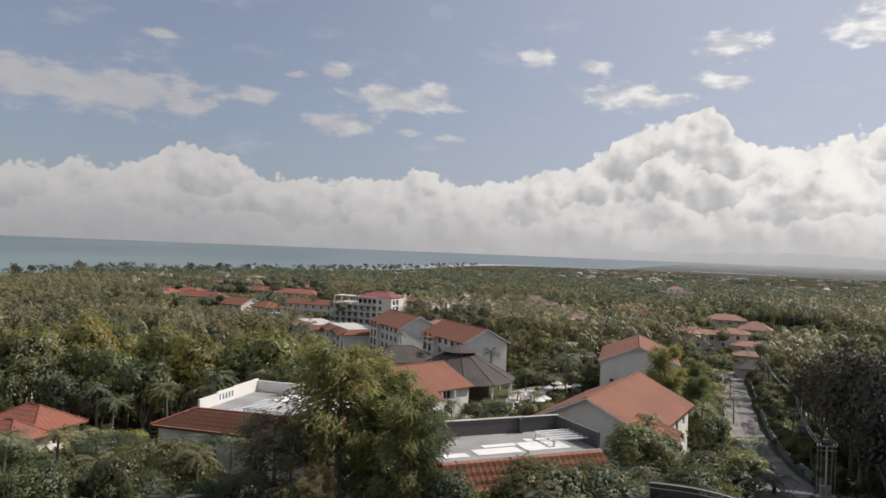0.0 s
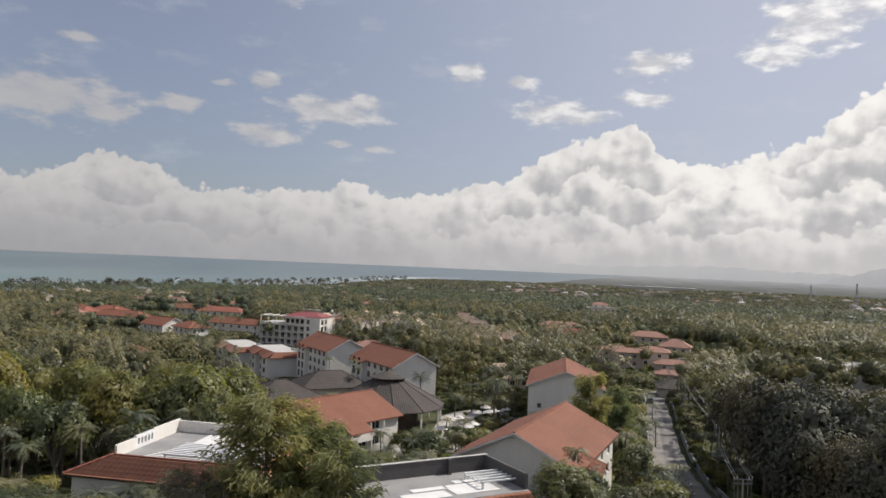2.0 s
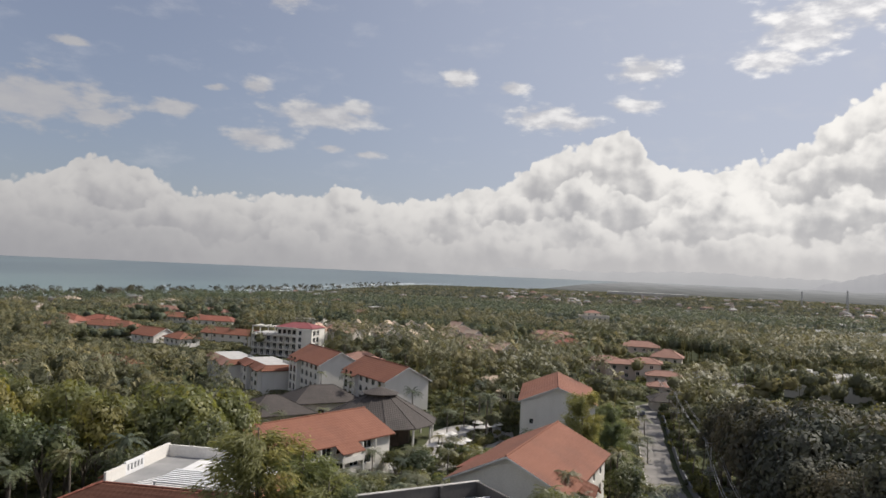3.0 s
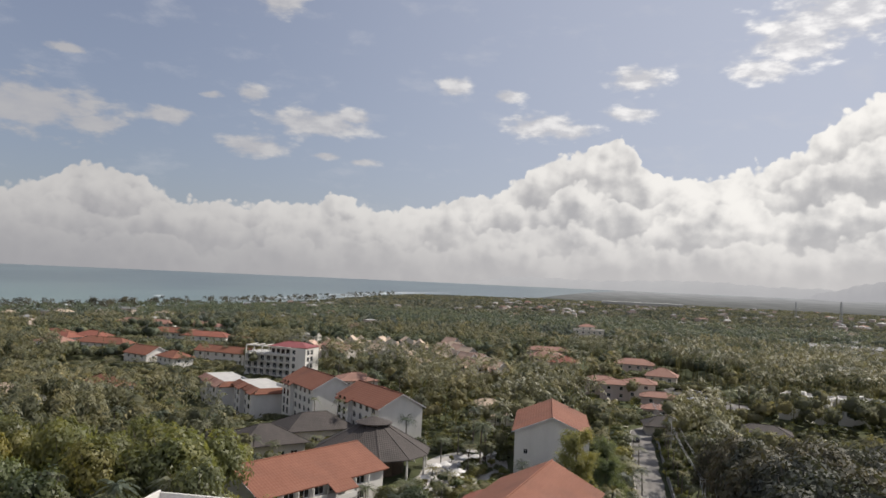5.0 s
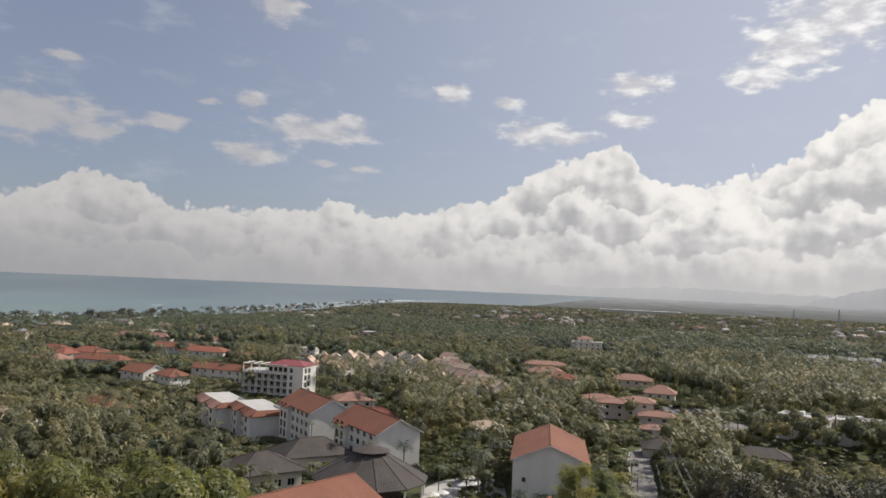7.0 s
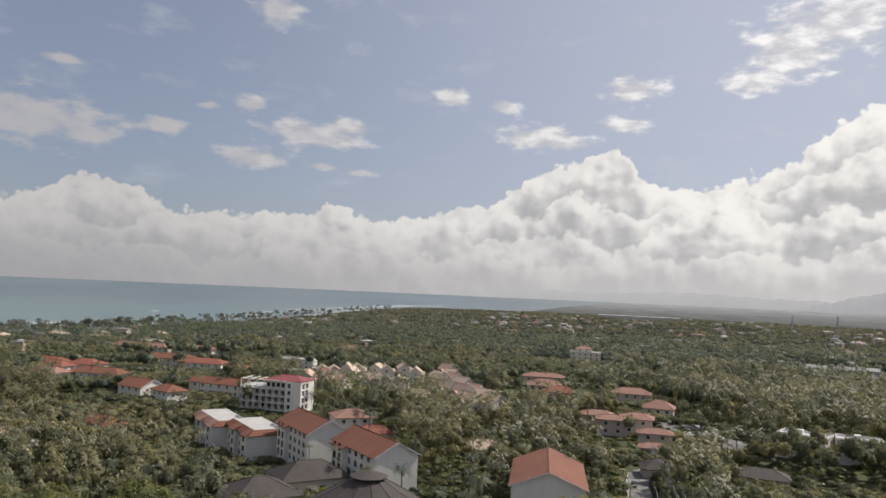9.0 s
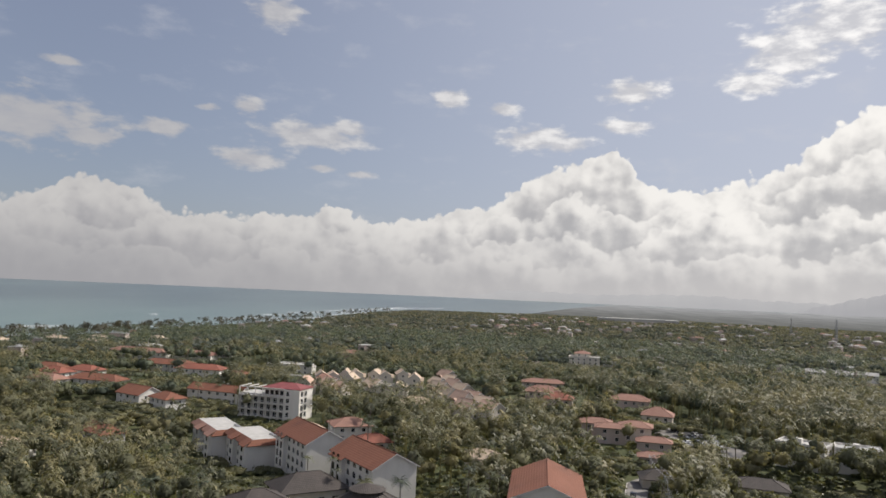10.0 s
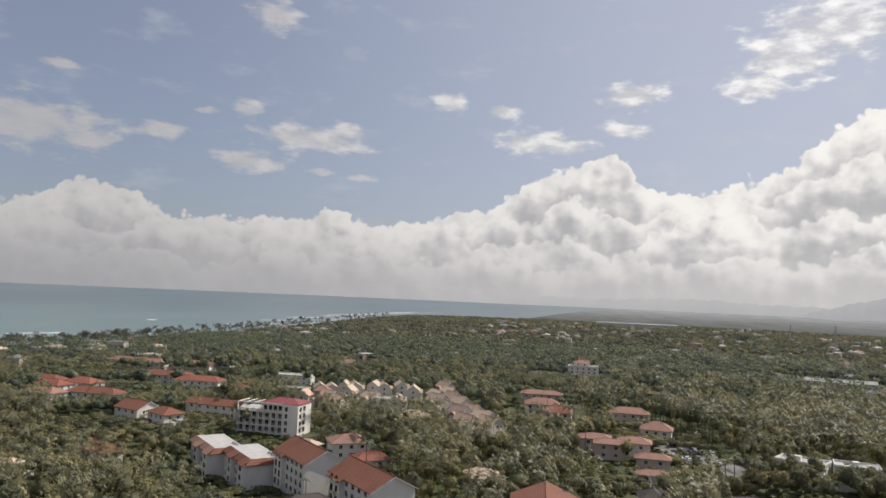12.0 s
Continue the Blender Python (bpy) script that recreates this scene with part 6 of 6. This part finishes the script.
# named trees close to the camera's hill
plant("feather", -16.0, 62.6, 22.4, 20, 1.45, 0)
plant("feather", -9.2, 61.2, 18.6, 140, 1.3, 1)
plant("feather", -12.4, 63.8, 20.4, 260, 1.25, 1)
plant("feather_brown", -20.8, 60.4, 15.8, 70, 1.35, 0)
plant("feather_brown", -16.0, 57.0, 12.6, 10, 1.0, 0)
plant("feather", 25.2, 136.5, 15.4, 60, 1.0, 1)
plant("feather", 33.0, 147.0, 11.6, 250, 1.0, 0)
plant("feather", 31.5, 139.5, 9.5, 100, 1.1, 0)
plant("near", 1.8, 63.4, 13.4, 30, 1.2, 0)
plant("near", 6.6, 66.5, 12.3, 120, 1.1, 1)
plant("near", 15.6, 86.0, 9.6, 200, 1.2, 2)
plant("near", 20.5, 88.5, 8.6, 250, 1.1, 0)
plant("near", 11.5, 69.0, 10.8, 40, 1.0, 2)
plant("near_bright", 23.0, 95.0, 6.6, 10, 1.0, 0)
plant("near", 12.6, 74.5, 8.8, 310, 1.1, 1)
plant("near", -42.8, 74.5, 9.6, 0, 1.5, 1)
plant("near_bright", -37.0, 70.0, 7.6, 90, 1.25, 1)
plant("near", -45.5, 66.5, 9.2, 200, 1.3, 2)
plant("near", -33.0, 63.0, 7.0, 330, 1.2, 0)
plant("near", -26.5, 66.5, 6.6, 300, 1.0, 2)
plant("near", -3.0, 61.0, 9.2, 30, 1.2, 1)
plant("near", -27.5, 58.0, 9.5, 80, 1.2, 0)
for x, y, t, k in ((-34, 79.0, 8.4, "palm"), (-51.5, 69, 7.6, "palm"), (-47, 62, 8.5, "palm"), (-56, 74, 7.6, "palm"), (-53, 90, 9.5, "palm"), (-60, 98, 9.2, "palm"), (-50, 99, 9.8, "palm"), (-57, 106, 8.6, "palm"), (-66, 104, 9.0, "palm"), (-48, 108, 8.8, "palm"),
                   (17.6, 104.0, 8.6, "palm"), (-13.6, 141.5, 1.4, "palm"), (-8, 140, 0.5, "palm"), (2.0, 150, 2.6, "palm"), (-1.5, 166, -0.6, "palm"), (5, 198, 2.6, "palm"), (0.5, 187, 1.6, "palm"), (12, 199, 3.0, "palm"), (19, 168, 1.0, "palm"),
                   (38.5, 128, 1.0, "palm"), (46, 168, 0.5, "palm"), (51, 190, 0.8, "palm"), (53.5, 206, 0.4, "palm"), (-36.2, 212.5, 5.6, "royal"), (-27.5, 208, 3.8, "royal"), (-30.2, 216, 5.0, "royal"), (-18.5, 196.5, 4.0, "palm"), (-9, 199, 4.0, "palm"),
                   (-14, 252, 8.0, "royal"), (-24, 262, 8.0, "palm"), (-27, 300, 9.0, "palm"), (-44, 312, 8.0, "palm"), (-110, 372, 3.0, "palm"), (-118, 366, 4.0, "palm"), (96, 262, 8.0, "palm"), (101, 259, 7.0, "palm"), (106, 264, 8.0, "palm"), (112, 262, 7.4, "palm"),
                   (30.4, 104, 3.2, "low_palm"), (32.5, 99, 3.4, "low_palm"), (29, 96, 4.2, "low_palm"), (34, 111, 1.8, "low_palm")):
    plant(k, x, y, t, (x * 77 + y * 31) % 360, 1.0, int(abs(x)))
# hedge and shrubs on the near side of the road
rg = random.Random(3)
for k in range(60):
    t = k / 59
    y = 98 + 132 * t
    x = np.interp(y, [p[1] for p in ROAD], [p[0] for p in ROAD]) - 5.2 - rg.uniform(0, 2.4)
    if not blocked(x, y, -1.0):
        plant("bush" if rg.random() < 0.8 else "low_palm", x, y, gz(x, y) + rg.uniform(2.6, 5.4), rg.uniform(0, 360), rg.uniform(0.8, 1.2), k)
# palms and shrubs on the far side of the road, whose shadows lie across it
for k in range(26):
    y = 100 + 5.2 * k
    x = np.interp(y, [p[1] for p in ROAD], [p[0] for p in ROAD]) + 5.6 + rg.uniform(0, 0.8)
    if k % 2 == 0:
        plant("royal", x, y, gz(x, y) + rg.uniform(6.5, 9.0), rg.uniform(0, 360), 1.0, 0)
    else:
        plant("bush", x, y, gz(x, y) + rg.uniform(2.5, 4.5), rg.uniform(0, 360), 1.0, k)
# shrubs round the terrace and in front of the wings
for k in range(60):
    x, y = rg.uniform(-24, 24), rg.uniform(140, 206)
    if not blocked(x, y, 0.3):
        plant("bush" if rg.random() < 0.6 else "low_palm", x, y, gz(x, y) + rg.uniform(1.8, 3.6), rg.uniform(0, 360), 1.0, k)
# clipped cones and small palms on the terrace itself
for k, (x, y) in enumerate(((-1.5, 171), (0.5, 171.8), (2.5, 174.5), (5.5, 178), (-3.0, 168), (8, 182.5), (11.5, 185), (3.2, 190))):
    plant("bush", x, y, -5.0 + rg.uniform(1.2, 2.6), k * 40, 0.6, k)

# woods: jittered grid of standing places, closer first
places = []
rg = random.Random(11)
step = 5.6
for i in range(-46, 60):
    for j in range(7, 76):
        x, y = i * step + rg.uniform(-2.2, 2.2), j * step + rg.uniform(-2.2, 2.2)
        az = math.degrees(math.atan2(x, y))
        if -43 < az < 41 and not blocked(x, y, 1.3):
            places.append((x, y, math.hypot(x, y), rg.random(), rg.random()))
places.sort(key=lambda p: p[2])
made = {"near": 0, "mid": 0, "palm": 0}
REST = []
for x, y, d, q, r in places:
    g = gz(x, y)
    right = x > np.interp(y, [p[1] for p in ROAD], [p[0] for p in ROAD]) and y < 260
    h = (15 + 8 * q) if right else (9 + 8 * q)
    if right and y > 180:
        h = 10 + 8 * q
    if -90 < x < -30 and 104 < y < 200:
        h = 13 + 8 * q
    if d < 75:
        h = min(h, 5 + 4 * q)
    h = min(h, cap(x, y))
    az = math.degrees(math.atan2(x, y))
    # heights in this sector follow the camera's sight line to the villas
    if 21.5 < az < 34 and 120 < d < 272:
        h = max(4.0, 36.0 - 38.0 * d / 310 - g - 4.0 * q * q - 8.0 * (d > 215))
    if y < 245 and from_road(x, y) < (8.0 if right else 9.5):
        h = min(h, 3.4)
    if h < 2.2:
        continue
    if d < 58:
        continue
    bright = (-95 < x < -28 and 105 < y < 185 and r < 0.65) or (50 < x < 80 and 150 < y < 215 and r < 0.6)
    dark = right and not bright
    if r > (0.86 if right else (0.55 if x < -26 and y < 135 else 0.52)) and 4.0 < h and made["palm"] < 235 and d < 330:
        plant("palm", x, y, g + min(h, 8 + 4 * q), q * 360, 1.0, int(q * 30))
        made["palm"] += 1
    elif d < 128 and made["near"] < 46 and h > 4:
        plant("near_dark" if dark else ("near_bright" if bright else "near"), x, y, g + h, q * 360, rg.uniform(0.75, 1.05) * (1.2 if h < 8 else 1.0), int(r * 100))
        made["near"] += 1
    elif h <= 4 and d < 230:
        plant("bush", x, y, g + h, q * 360, 1.0, int(r * 100))
    elif made["mid"] < 205:
        plant("mid_dark" if dark else ("mid_bright" if bright else "mid"), x, y, g + h, q * 360, rg.uniform(0.7, 1.0) * (1.35 if h < 8 else 1.0), int(r * 100))
        made["mid"] += 1
    else:
        REST.append((x, y, g, h * ((0.72 + 0.28 * r) if az > 21.5 or cap(x, y) < 90 else (0.75 + 0.5 * r)), 2.6 + 3.2 * r * r, q))
for kind in list(PROTOS):
    for entry in PROTOS[kind]:
        if not entry[3]:
            for o in (*entry[0].children_recursive, entry[0]):
                bpy.data.objects.remove(o)


def ico(level):
    """Places and faces of a round-cornered solid, from which the dense cores of crowns are shaped."""
    bm = bmesh.new()
    bmesh.ops.create_icosphere(bm, subdivisions=level, radius=1.0)
    v = np.array([x.co[:] for x in bm.verts])
    f = np.array([[x.index for x in q.verts] for q in bm.faces])
    bm.free()
    return v, f


def woodland(name, rows, leaves, leaf, mat, label, seed, core=2):
    """Many crowns in one mesh: each an uneven dense core, and over it a heap of leaf sprays in a few clumps."""
    rg = np.random.default_rng(seed)
    rows = np.array(rows, float)
    n = len(rows)
    clumps = 9
    c = rg.normal(0, 1, (n, clumps, 3))
    c /= np.linalg.norm(c, axis=2, keepdims=True)
    c[..., 2] = np.abs(c[..., 2]) * 1.1 - 0.25
    c *= rg.uniform(0.4, 0.95, (n, clumps, 1))
    k = rg.integers(0, clumps, (n, leaves))
    d = rg.normal(0, 1, (n, leaves, 3))
    d[..., 2] += 0.4
    d /= np.linalg.norm(d, axis=2, keepdims=True)
    pts = c[np.arange(n)[:, None], k] * 0.72 + d * rg.uniform(0.22, 0.42, (n, leaves, 1))
    R, Hh = rows[:, 4][:, None], rows[:, 3][:, None]
    crown = np.minimum(Hh * 0.78, R * 2.1)
    P = np.stack([rows[:, 0][:, None] + pts[..., 0] * R, rows[:, 1][:, None] + pts[..., 1] * R, rows[:, 2][:, None] + Hh - crown * 0.5 + pts[..., 2] * crown * 0.52], -1)
    P = P.reshape(-1, 3)
    D = (d * 0.65 + 0.6 * pts).reshape(-1, 3)
    D /= np.linalg.norm(D, axis=1, keepdims=True) + 1e-9
    v, f, nn = leaf_tris(rg, P, D, *leaf)
    iv, jf = ico(core)
    toward = np.einsum("vk,nck->nvc", iv, c)
    swell = 0.30 + 0.34 * np.clip(toward.max(axis=2), 0, 1) + rg.normal(0, 0.10, toward.shape[:2])
    shape = iv[None] * swell[..., None]
    C = np.stack([rows[:, 0][:, None] + shape[..., 0] * R, rows[:, 1][:, None] + shape[..., 1] * R, rows[:, 2][:, None] + Hh - crown * 0.5 + shape[..., 2] * crown * 0.5], -1).reshape(-1, 3)
    cn = np.broadcast_to(iv[None], shape.shape).reshape(-1, 3)
    cf = (jf[None] + (np.arange(n) * len(iv))[:, None, None]).reshape(-1, 3) + len(v)
    me = mesh_from(name, np.concatenate([v, C]), np.concatenate([f, cf]), mat, 3, np.concatenate([nn, cn]))
    ob = new(name, me)
    return tagged(ob, label, "trees", kind="stuff")


def palm_grove(name, rows, label, seed, fronds=12, pairs=5, spread=0.24, mat=LEAF_PALM):
    rg = np.random.default_rng(seed)
    V, F, off = [], [], 0
    crowns = [palm_fronds(rg, fronds, 1.0, pairs, 0.55, spread, -0.55, 1.35) for _ in range(4)]
    for k, (x, y, z, h, r) in enumerate(rows):
        v, f = crowns[k % 4]
        a = rg.uniform(0, 2 * math.pi)
        ca, sa_ = math.cos(a), math.sin(a)
        w = v * r * np.array([1.0, 1.0, 1.35])
        w = np.stack([w[:, 0] * ca - w[:, 1] * sa_ + x, w[:, 0] * sa_ + w[:, 1] * ca + y, w[:, 2] + z + h], -1)
        s = 0.12 + 0.00022 * math.hypot(x, y)
        st = np.array([[x - s, y, z - 1], [x + s, y, z - 1], [x, y + s, z + h], [x, y - s, z - 1], [x, y + s, z - 1], [x + s, y, z + h]])
        V += [w, st]
        F += [f + off, np.array([[0, 1, 2], [3, 4, 5]]) + off + len(w)]
        off += len(w) + 6
    ob = new(name, mesh_from(name, np.concatenate(V), np.concatenate(F), mat, 3))
    return tagged(ob, label, "palms", kind="stuff")


# rest of the closer woods, then the plain out to the horizon
clear = lambda x, y: cap(x, y) > 90 and not (x > 0.39 * y and y < 270)
groves = [(x, y, g, max(9.0, min(h + 5.0, 16)), 4.0) for x, y, g, h, r, q in REST if q > 0.45 and h > 5 and clear(x, y)]
rest = [(x, y, g, h, r) for x, y, g, h, r, q in REST if not (q > 0.45 and h > 5 and clear(x, y))]
rgn = np.random.default_rng(21)


def scatter(r0, r1, n, h0, h1, rad0, rad1, az0=-46, az1=44):
    r = np.sqrt(rgn.uniform(r0 * r0, r1 * r1, n))
    az = rgn.uniform(az0, az1, n)
    x, y = r * np.sin(np.radians(az)), r * np.cos(np.radians(az))
    ok = (shore(az) - r > 45)
    x, y = x[ok], y[ok]
    q = rgn.random(len(x))
    rows = []
    wave = 0.5 + 0.5 * np.sin(x * 0.021 + 2 * np.sin(y * 0.013)) * np.cos(y * 0.017)
    for a, b, c, w in zip(x, y, q, wave):
        if r0 < 900 and blocked(a, b, 1.5):
            continue
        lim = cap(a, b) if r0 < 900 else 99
        if shore(math.degrees(math.atan2(a, b))) - math.hypot(a, b) < 420:
            lim = min(lim, 7.5)
        h = min(h0 + (h1 - h0) * (0.5 * c + 0.5 * w), lim)
        if h > 2:
            rows.append((a, b, gz(a, b), h, rad0 + (rad1 - rad0) * c))
    return rows


# open fields stay bare
FIELDS = [(330, 752, 56, 14), (-88, 695, 36, 34), (204, 714, 30, 10)]
for x, y, a, b in FIELDS:
    KEEP_OUT.append((x - a, y - b, 0.0, 2 * a, 2 * b, 2.0))
    bm = bmesh.new()
    ring = [(x + a * math.cos(t) * (1 + 0.12 * math.sin(5 * t)), y + b * math.sin(t) * (1 + 0.15 * math.cos(3 * t)), gz(x, y) + 0.9) for t in np.linspace(0, 2 * math.pi, 28, endpoint=False)]
    prism(bm, ring, 2.5)
    bmesh.ops.recalc_face_normals(bm, faces=bm.faces)
    tagged(part("lawn", bm, GRASS), "open grassy clearing in the woods", "lawn", kind="structure")

under = []
for k in range(4800):
    x, y = rgn.uniform(-170, 160), rgn.uniform(46, 330)
    if abs(math.degrees(math.atan2(x, y))) < 43 and not blocked(x, y, 0.6) and cap(x, y) > 0.5:
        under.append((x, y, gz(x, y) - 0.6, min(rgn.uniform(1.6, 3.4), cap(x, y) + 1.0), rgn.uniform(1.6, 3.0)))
woodland("undergrowth", under, 36, (1.0, 0.8), LEAF_GREEN, "low shrubs and ground plants under the trees", 36, 1)
woodland("woodland", rest, 170, (0.95, 0.75), LEAF_HAZED, "mixed green trees between the houses", 31)
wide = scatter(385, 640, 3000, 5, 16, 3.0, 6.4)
woodland("woodland", wide, 80, (1.5, 1.2), LEAF_HAZED, "mixed green trees over the plain", 32)
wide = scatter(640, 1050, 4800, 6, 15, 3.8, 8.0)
woodland("woodland", wide, 44, (2.2, 1.8), LEAF_FAR_HAZED, "green woods over the plain", 33, 1)
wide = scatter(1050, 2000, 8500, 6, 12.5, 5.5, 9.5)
woodland("woodland", wide, 20, (3.8, 3.0), LEAF_FAR_HAZED, "distant woods over the coastal plain", 34, 1)
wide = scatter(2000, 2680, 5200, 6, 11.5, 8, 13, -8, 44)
woodland("woodland", wide, 20, (7.0, 5.5), LEAF_FAR_HAZED, "woods of the far plain", 35, 1)
groves += [(x, y, z, h + (5.5 if clear(x, y) else 0.5), 4.2 if clear(x, y) else 3.2) for x, y, z, h, r in scatter(360, 640, 1500, 7, 12, 3, 4)]
palm_grove("palm_grove", groves, "coconut palms among the houses", 41, 13, 5, 0.30)
palm_grove("palm_grove", [(x, y, z, h + 5.0, 4.4) for x, y, z, h, r in scatter(640, 1050, 2200, 7, 12, 3, 4, -44, 30)], "coconut palms towards the shore", 42, 11, 3, 0.34)
# line of palms on the shore, standing against the sea
rows = []
for k in range(430):
    az = rgn.uniform(-37.5, -4)
    d = float(shore(az)) - rgn.uniform(20, 150)
    if az < -33.4:
        d = rgn.uniform(846, 900)
    x, y = at(d, az)
    z = max(gz(x, y), SEA_Z + 1)
    rows.append((x, y, z, rgn.uniform(9, 18), 4.6))
palm_grove("palm_grove", rows, "tall palms in a line along the shore", 43, 18, 4, 0.36, LEAF_DARK)

# low headland beyond the lagoon, with scrub and palms
bm = bmesh.new()
ring = []
for k in range(36):
    t = 2 * math.pi * k / 36
    px, py = at(905 + 52 * math.sin(t) * (1 + 0.2 * math.sin(3 * t)), -34.6 + 2.9 * math.cos(t) * (1 + 0.1 * math.cos(4 * t)))
    ring.append((px, py, SEA_Z + 2.6))
prism(bm, ring[::-1], 8.0)
bmesh.ops.recalc_face_normals(bm, faces=bm.faces)
tagged(part("headland", bm, SOIL), "low green headland beyond the lagoon", "headland", kind="structure")
rows = []
for k in range(420):
    t, q = rgn.uniform(0, 2 * math.pi), math.sqrt(rgn.random())
    px, py = at(905 + 46 * q * math.sin(t), -34.6 + 2.7 * q * math.cos(t))
    rows.append((px, py, SEA_Z + 2.2, rgn.uniform(2.5, 6.5), rgn.uniform(2.5, 5.0)))
woodland("woodland", rows, 34, (2.6, 2.0), LEAF_HAZED, "scrub and low trees on the headland", 37, 1)

# scattered far houses and roofs, a few metres each
def far_house(bm, bmr, x, y, z, w, l, h, t, rise):
    c, s = math.cos(t), math.sin(t)
    q = lambda u, v, k: (x + u * c - v * s, y + u * s + v * c, z + k)
    lo = [bm.verts.new(q(u, v, -4)) for u, v in ((-w, -l), (w, -l), (w, l), (-w, l))]
    hi = [bm.verts.new(q(u, v, h)) for u, v in ((-w, -l), (w, -l), (w, l), (-w, l))]
    for k in range(4):
        j = (k + 1) % 4
        bm.faces.new((lo[k], lo[j], hi[j], hi[k]))
    e = [bmr.verts.new(q(u * 1.1, v * 1.1, h)) for u, v in ((-w, -l), (w, -l), (w, l), (-w, l))]
    r = [bmr.verts.new(q(0, -l * 0.5, h + rise)), bmr.verts.new(q(0, l * 0.5, h + rise))]
    bmr.faces.new((e[0], e[1], r[0]))
    bmr.faces.new((e[1], e[2], r[1], r[0]))
    bmr.faces.new((e[2], e[3], r[1]))
    bmr.faces.new((e[3], e[0], r[0], r[1]))


walls_bm = bmesh.new()
roof_sets = {m: bmesh.new() for m in (ROOFGREY, TERRA_PALE, ROOFWHITE, GREYWALL)}
for k in range(250):
    far = k > 110
    d = rgn.uniform(1400, 2560) if far else rgn.uniform(620, 1500)
    az = rgn.uniform(3, 36) if far else rgn.uniform(-30, 36)
    if shore(az) - d < 80:
        continue
    x, y = at(d, az)
    if blocked(x, y, 6):
        continue
    s = rgn.uniform(3.5, 7) * (0.9 if not far else rgn.uniform(0.7, 1.3))
    far_house(walls_bm, roof_sets[(ROOFGREY, TERRA_PALE, ROOFWHITE, GREYWALL)[int(rgn.integers(0, 4))]], x, y, gz(x, y) + rgn.uniform(1.0, 5.5) + (2 if far else 0), s, s * rgn.uniform(0.8, 1.6), 4.5, rgn.uniform(0, 3.1), rgn.uniform(0.3, 2.5))
town = part("far_town", walls_bm, PINKISH)
tagged(town, "pale walls of scattered houses across the plain", "houses", kind="stuff")
for m, b in roof_sets.items():
    tagged(part("far_roofs", b, m), "roofs of scattered houses across the plain", "roofs", kind="stuff")

# long white shed, stacks and masts on the far plain
bm = bmesh.new()
x, y = at(2350, 14.9)
box(bm, -120, -30, 0, 120, 30, 15)
shed = part("long_shed", bm, ROOFWHITE)
shed.matrix_basis = pose(x, y, gz(x, y) + 2, 0, 0, -12)
tagged(shed, "long white shed on the far plain", "shed")


def mast(az, d, h, label):
    x, y = at(d, az)
    base = root("lattice_mast", x, y, gz(x, y), 20, label, "mast", "masts on the plain")
    bm = bmesh.new()
    w = h * 0.055
    for sx in (-1, 1):
        for sy in (-1, 1):
            tube(bm, (sx * w, sy * w, -2), (sx * 0.5, sy * 0.5, h), 0.5, 0.35, 4)
    for k in range(9):
        z0, z1 = h * k / 9, h * (k + 1) / 9
        a, b = w * (1 - k / 9) + 0.5 * k / 9, w * (1 - (k + 1) / 9) + 0.5 * (k + 1) / 9
        for sy in (-1, 1):
            tube(bm, (-a, sy * a, z0), (b, sy * b, z1), 0.25, 0.25, 4)
            tube(bm, (a, sy * a, z0), (-b, sy * b, z1), 0.25, 0.25, 4)
    part("lattice", bm, STEEL, base)
    for z in (0.72, 0.82, 0.92):
        bm = bmesh.new()
        box(bm, -w * 1.1, -0.3, h * z, w * 1.1, 0.3, h * z + 0.6)
        part("arm", bm, STEEL, base)


for az, d, h in ((28.2, 1650, 52), (25.4, 2100, 44)):
    mast(az, d, h, "steel lattice mast on the far plain")
# a small boat on the sea
base = root("fishing_boat", *at(2050, -10.6), sea_z(2050), 20, "small dark fishing boat on the sea", "boat")
bm = bmesh.new()
prism(bm, [(-9, -2, 2.4), (7, -2.2, 2.2), (11, 0, 3.2), (7, 2.2, 2.2), (-9, 2, 2.4)], 3.0)
bmesh.ops.recalc_face_normals(bm, faces=bm.faces)
part("hull", bm, CARDARK, base)
bm = bmesh.new()
box(bm, -6, -1.4, 2.4, 0, 1.4, 5.2)
part("cabin", bm, CARDARK, base)
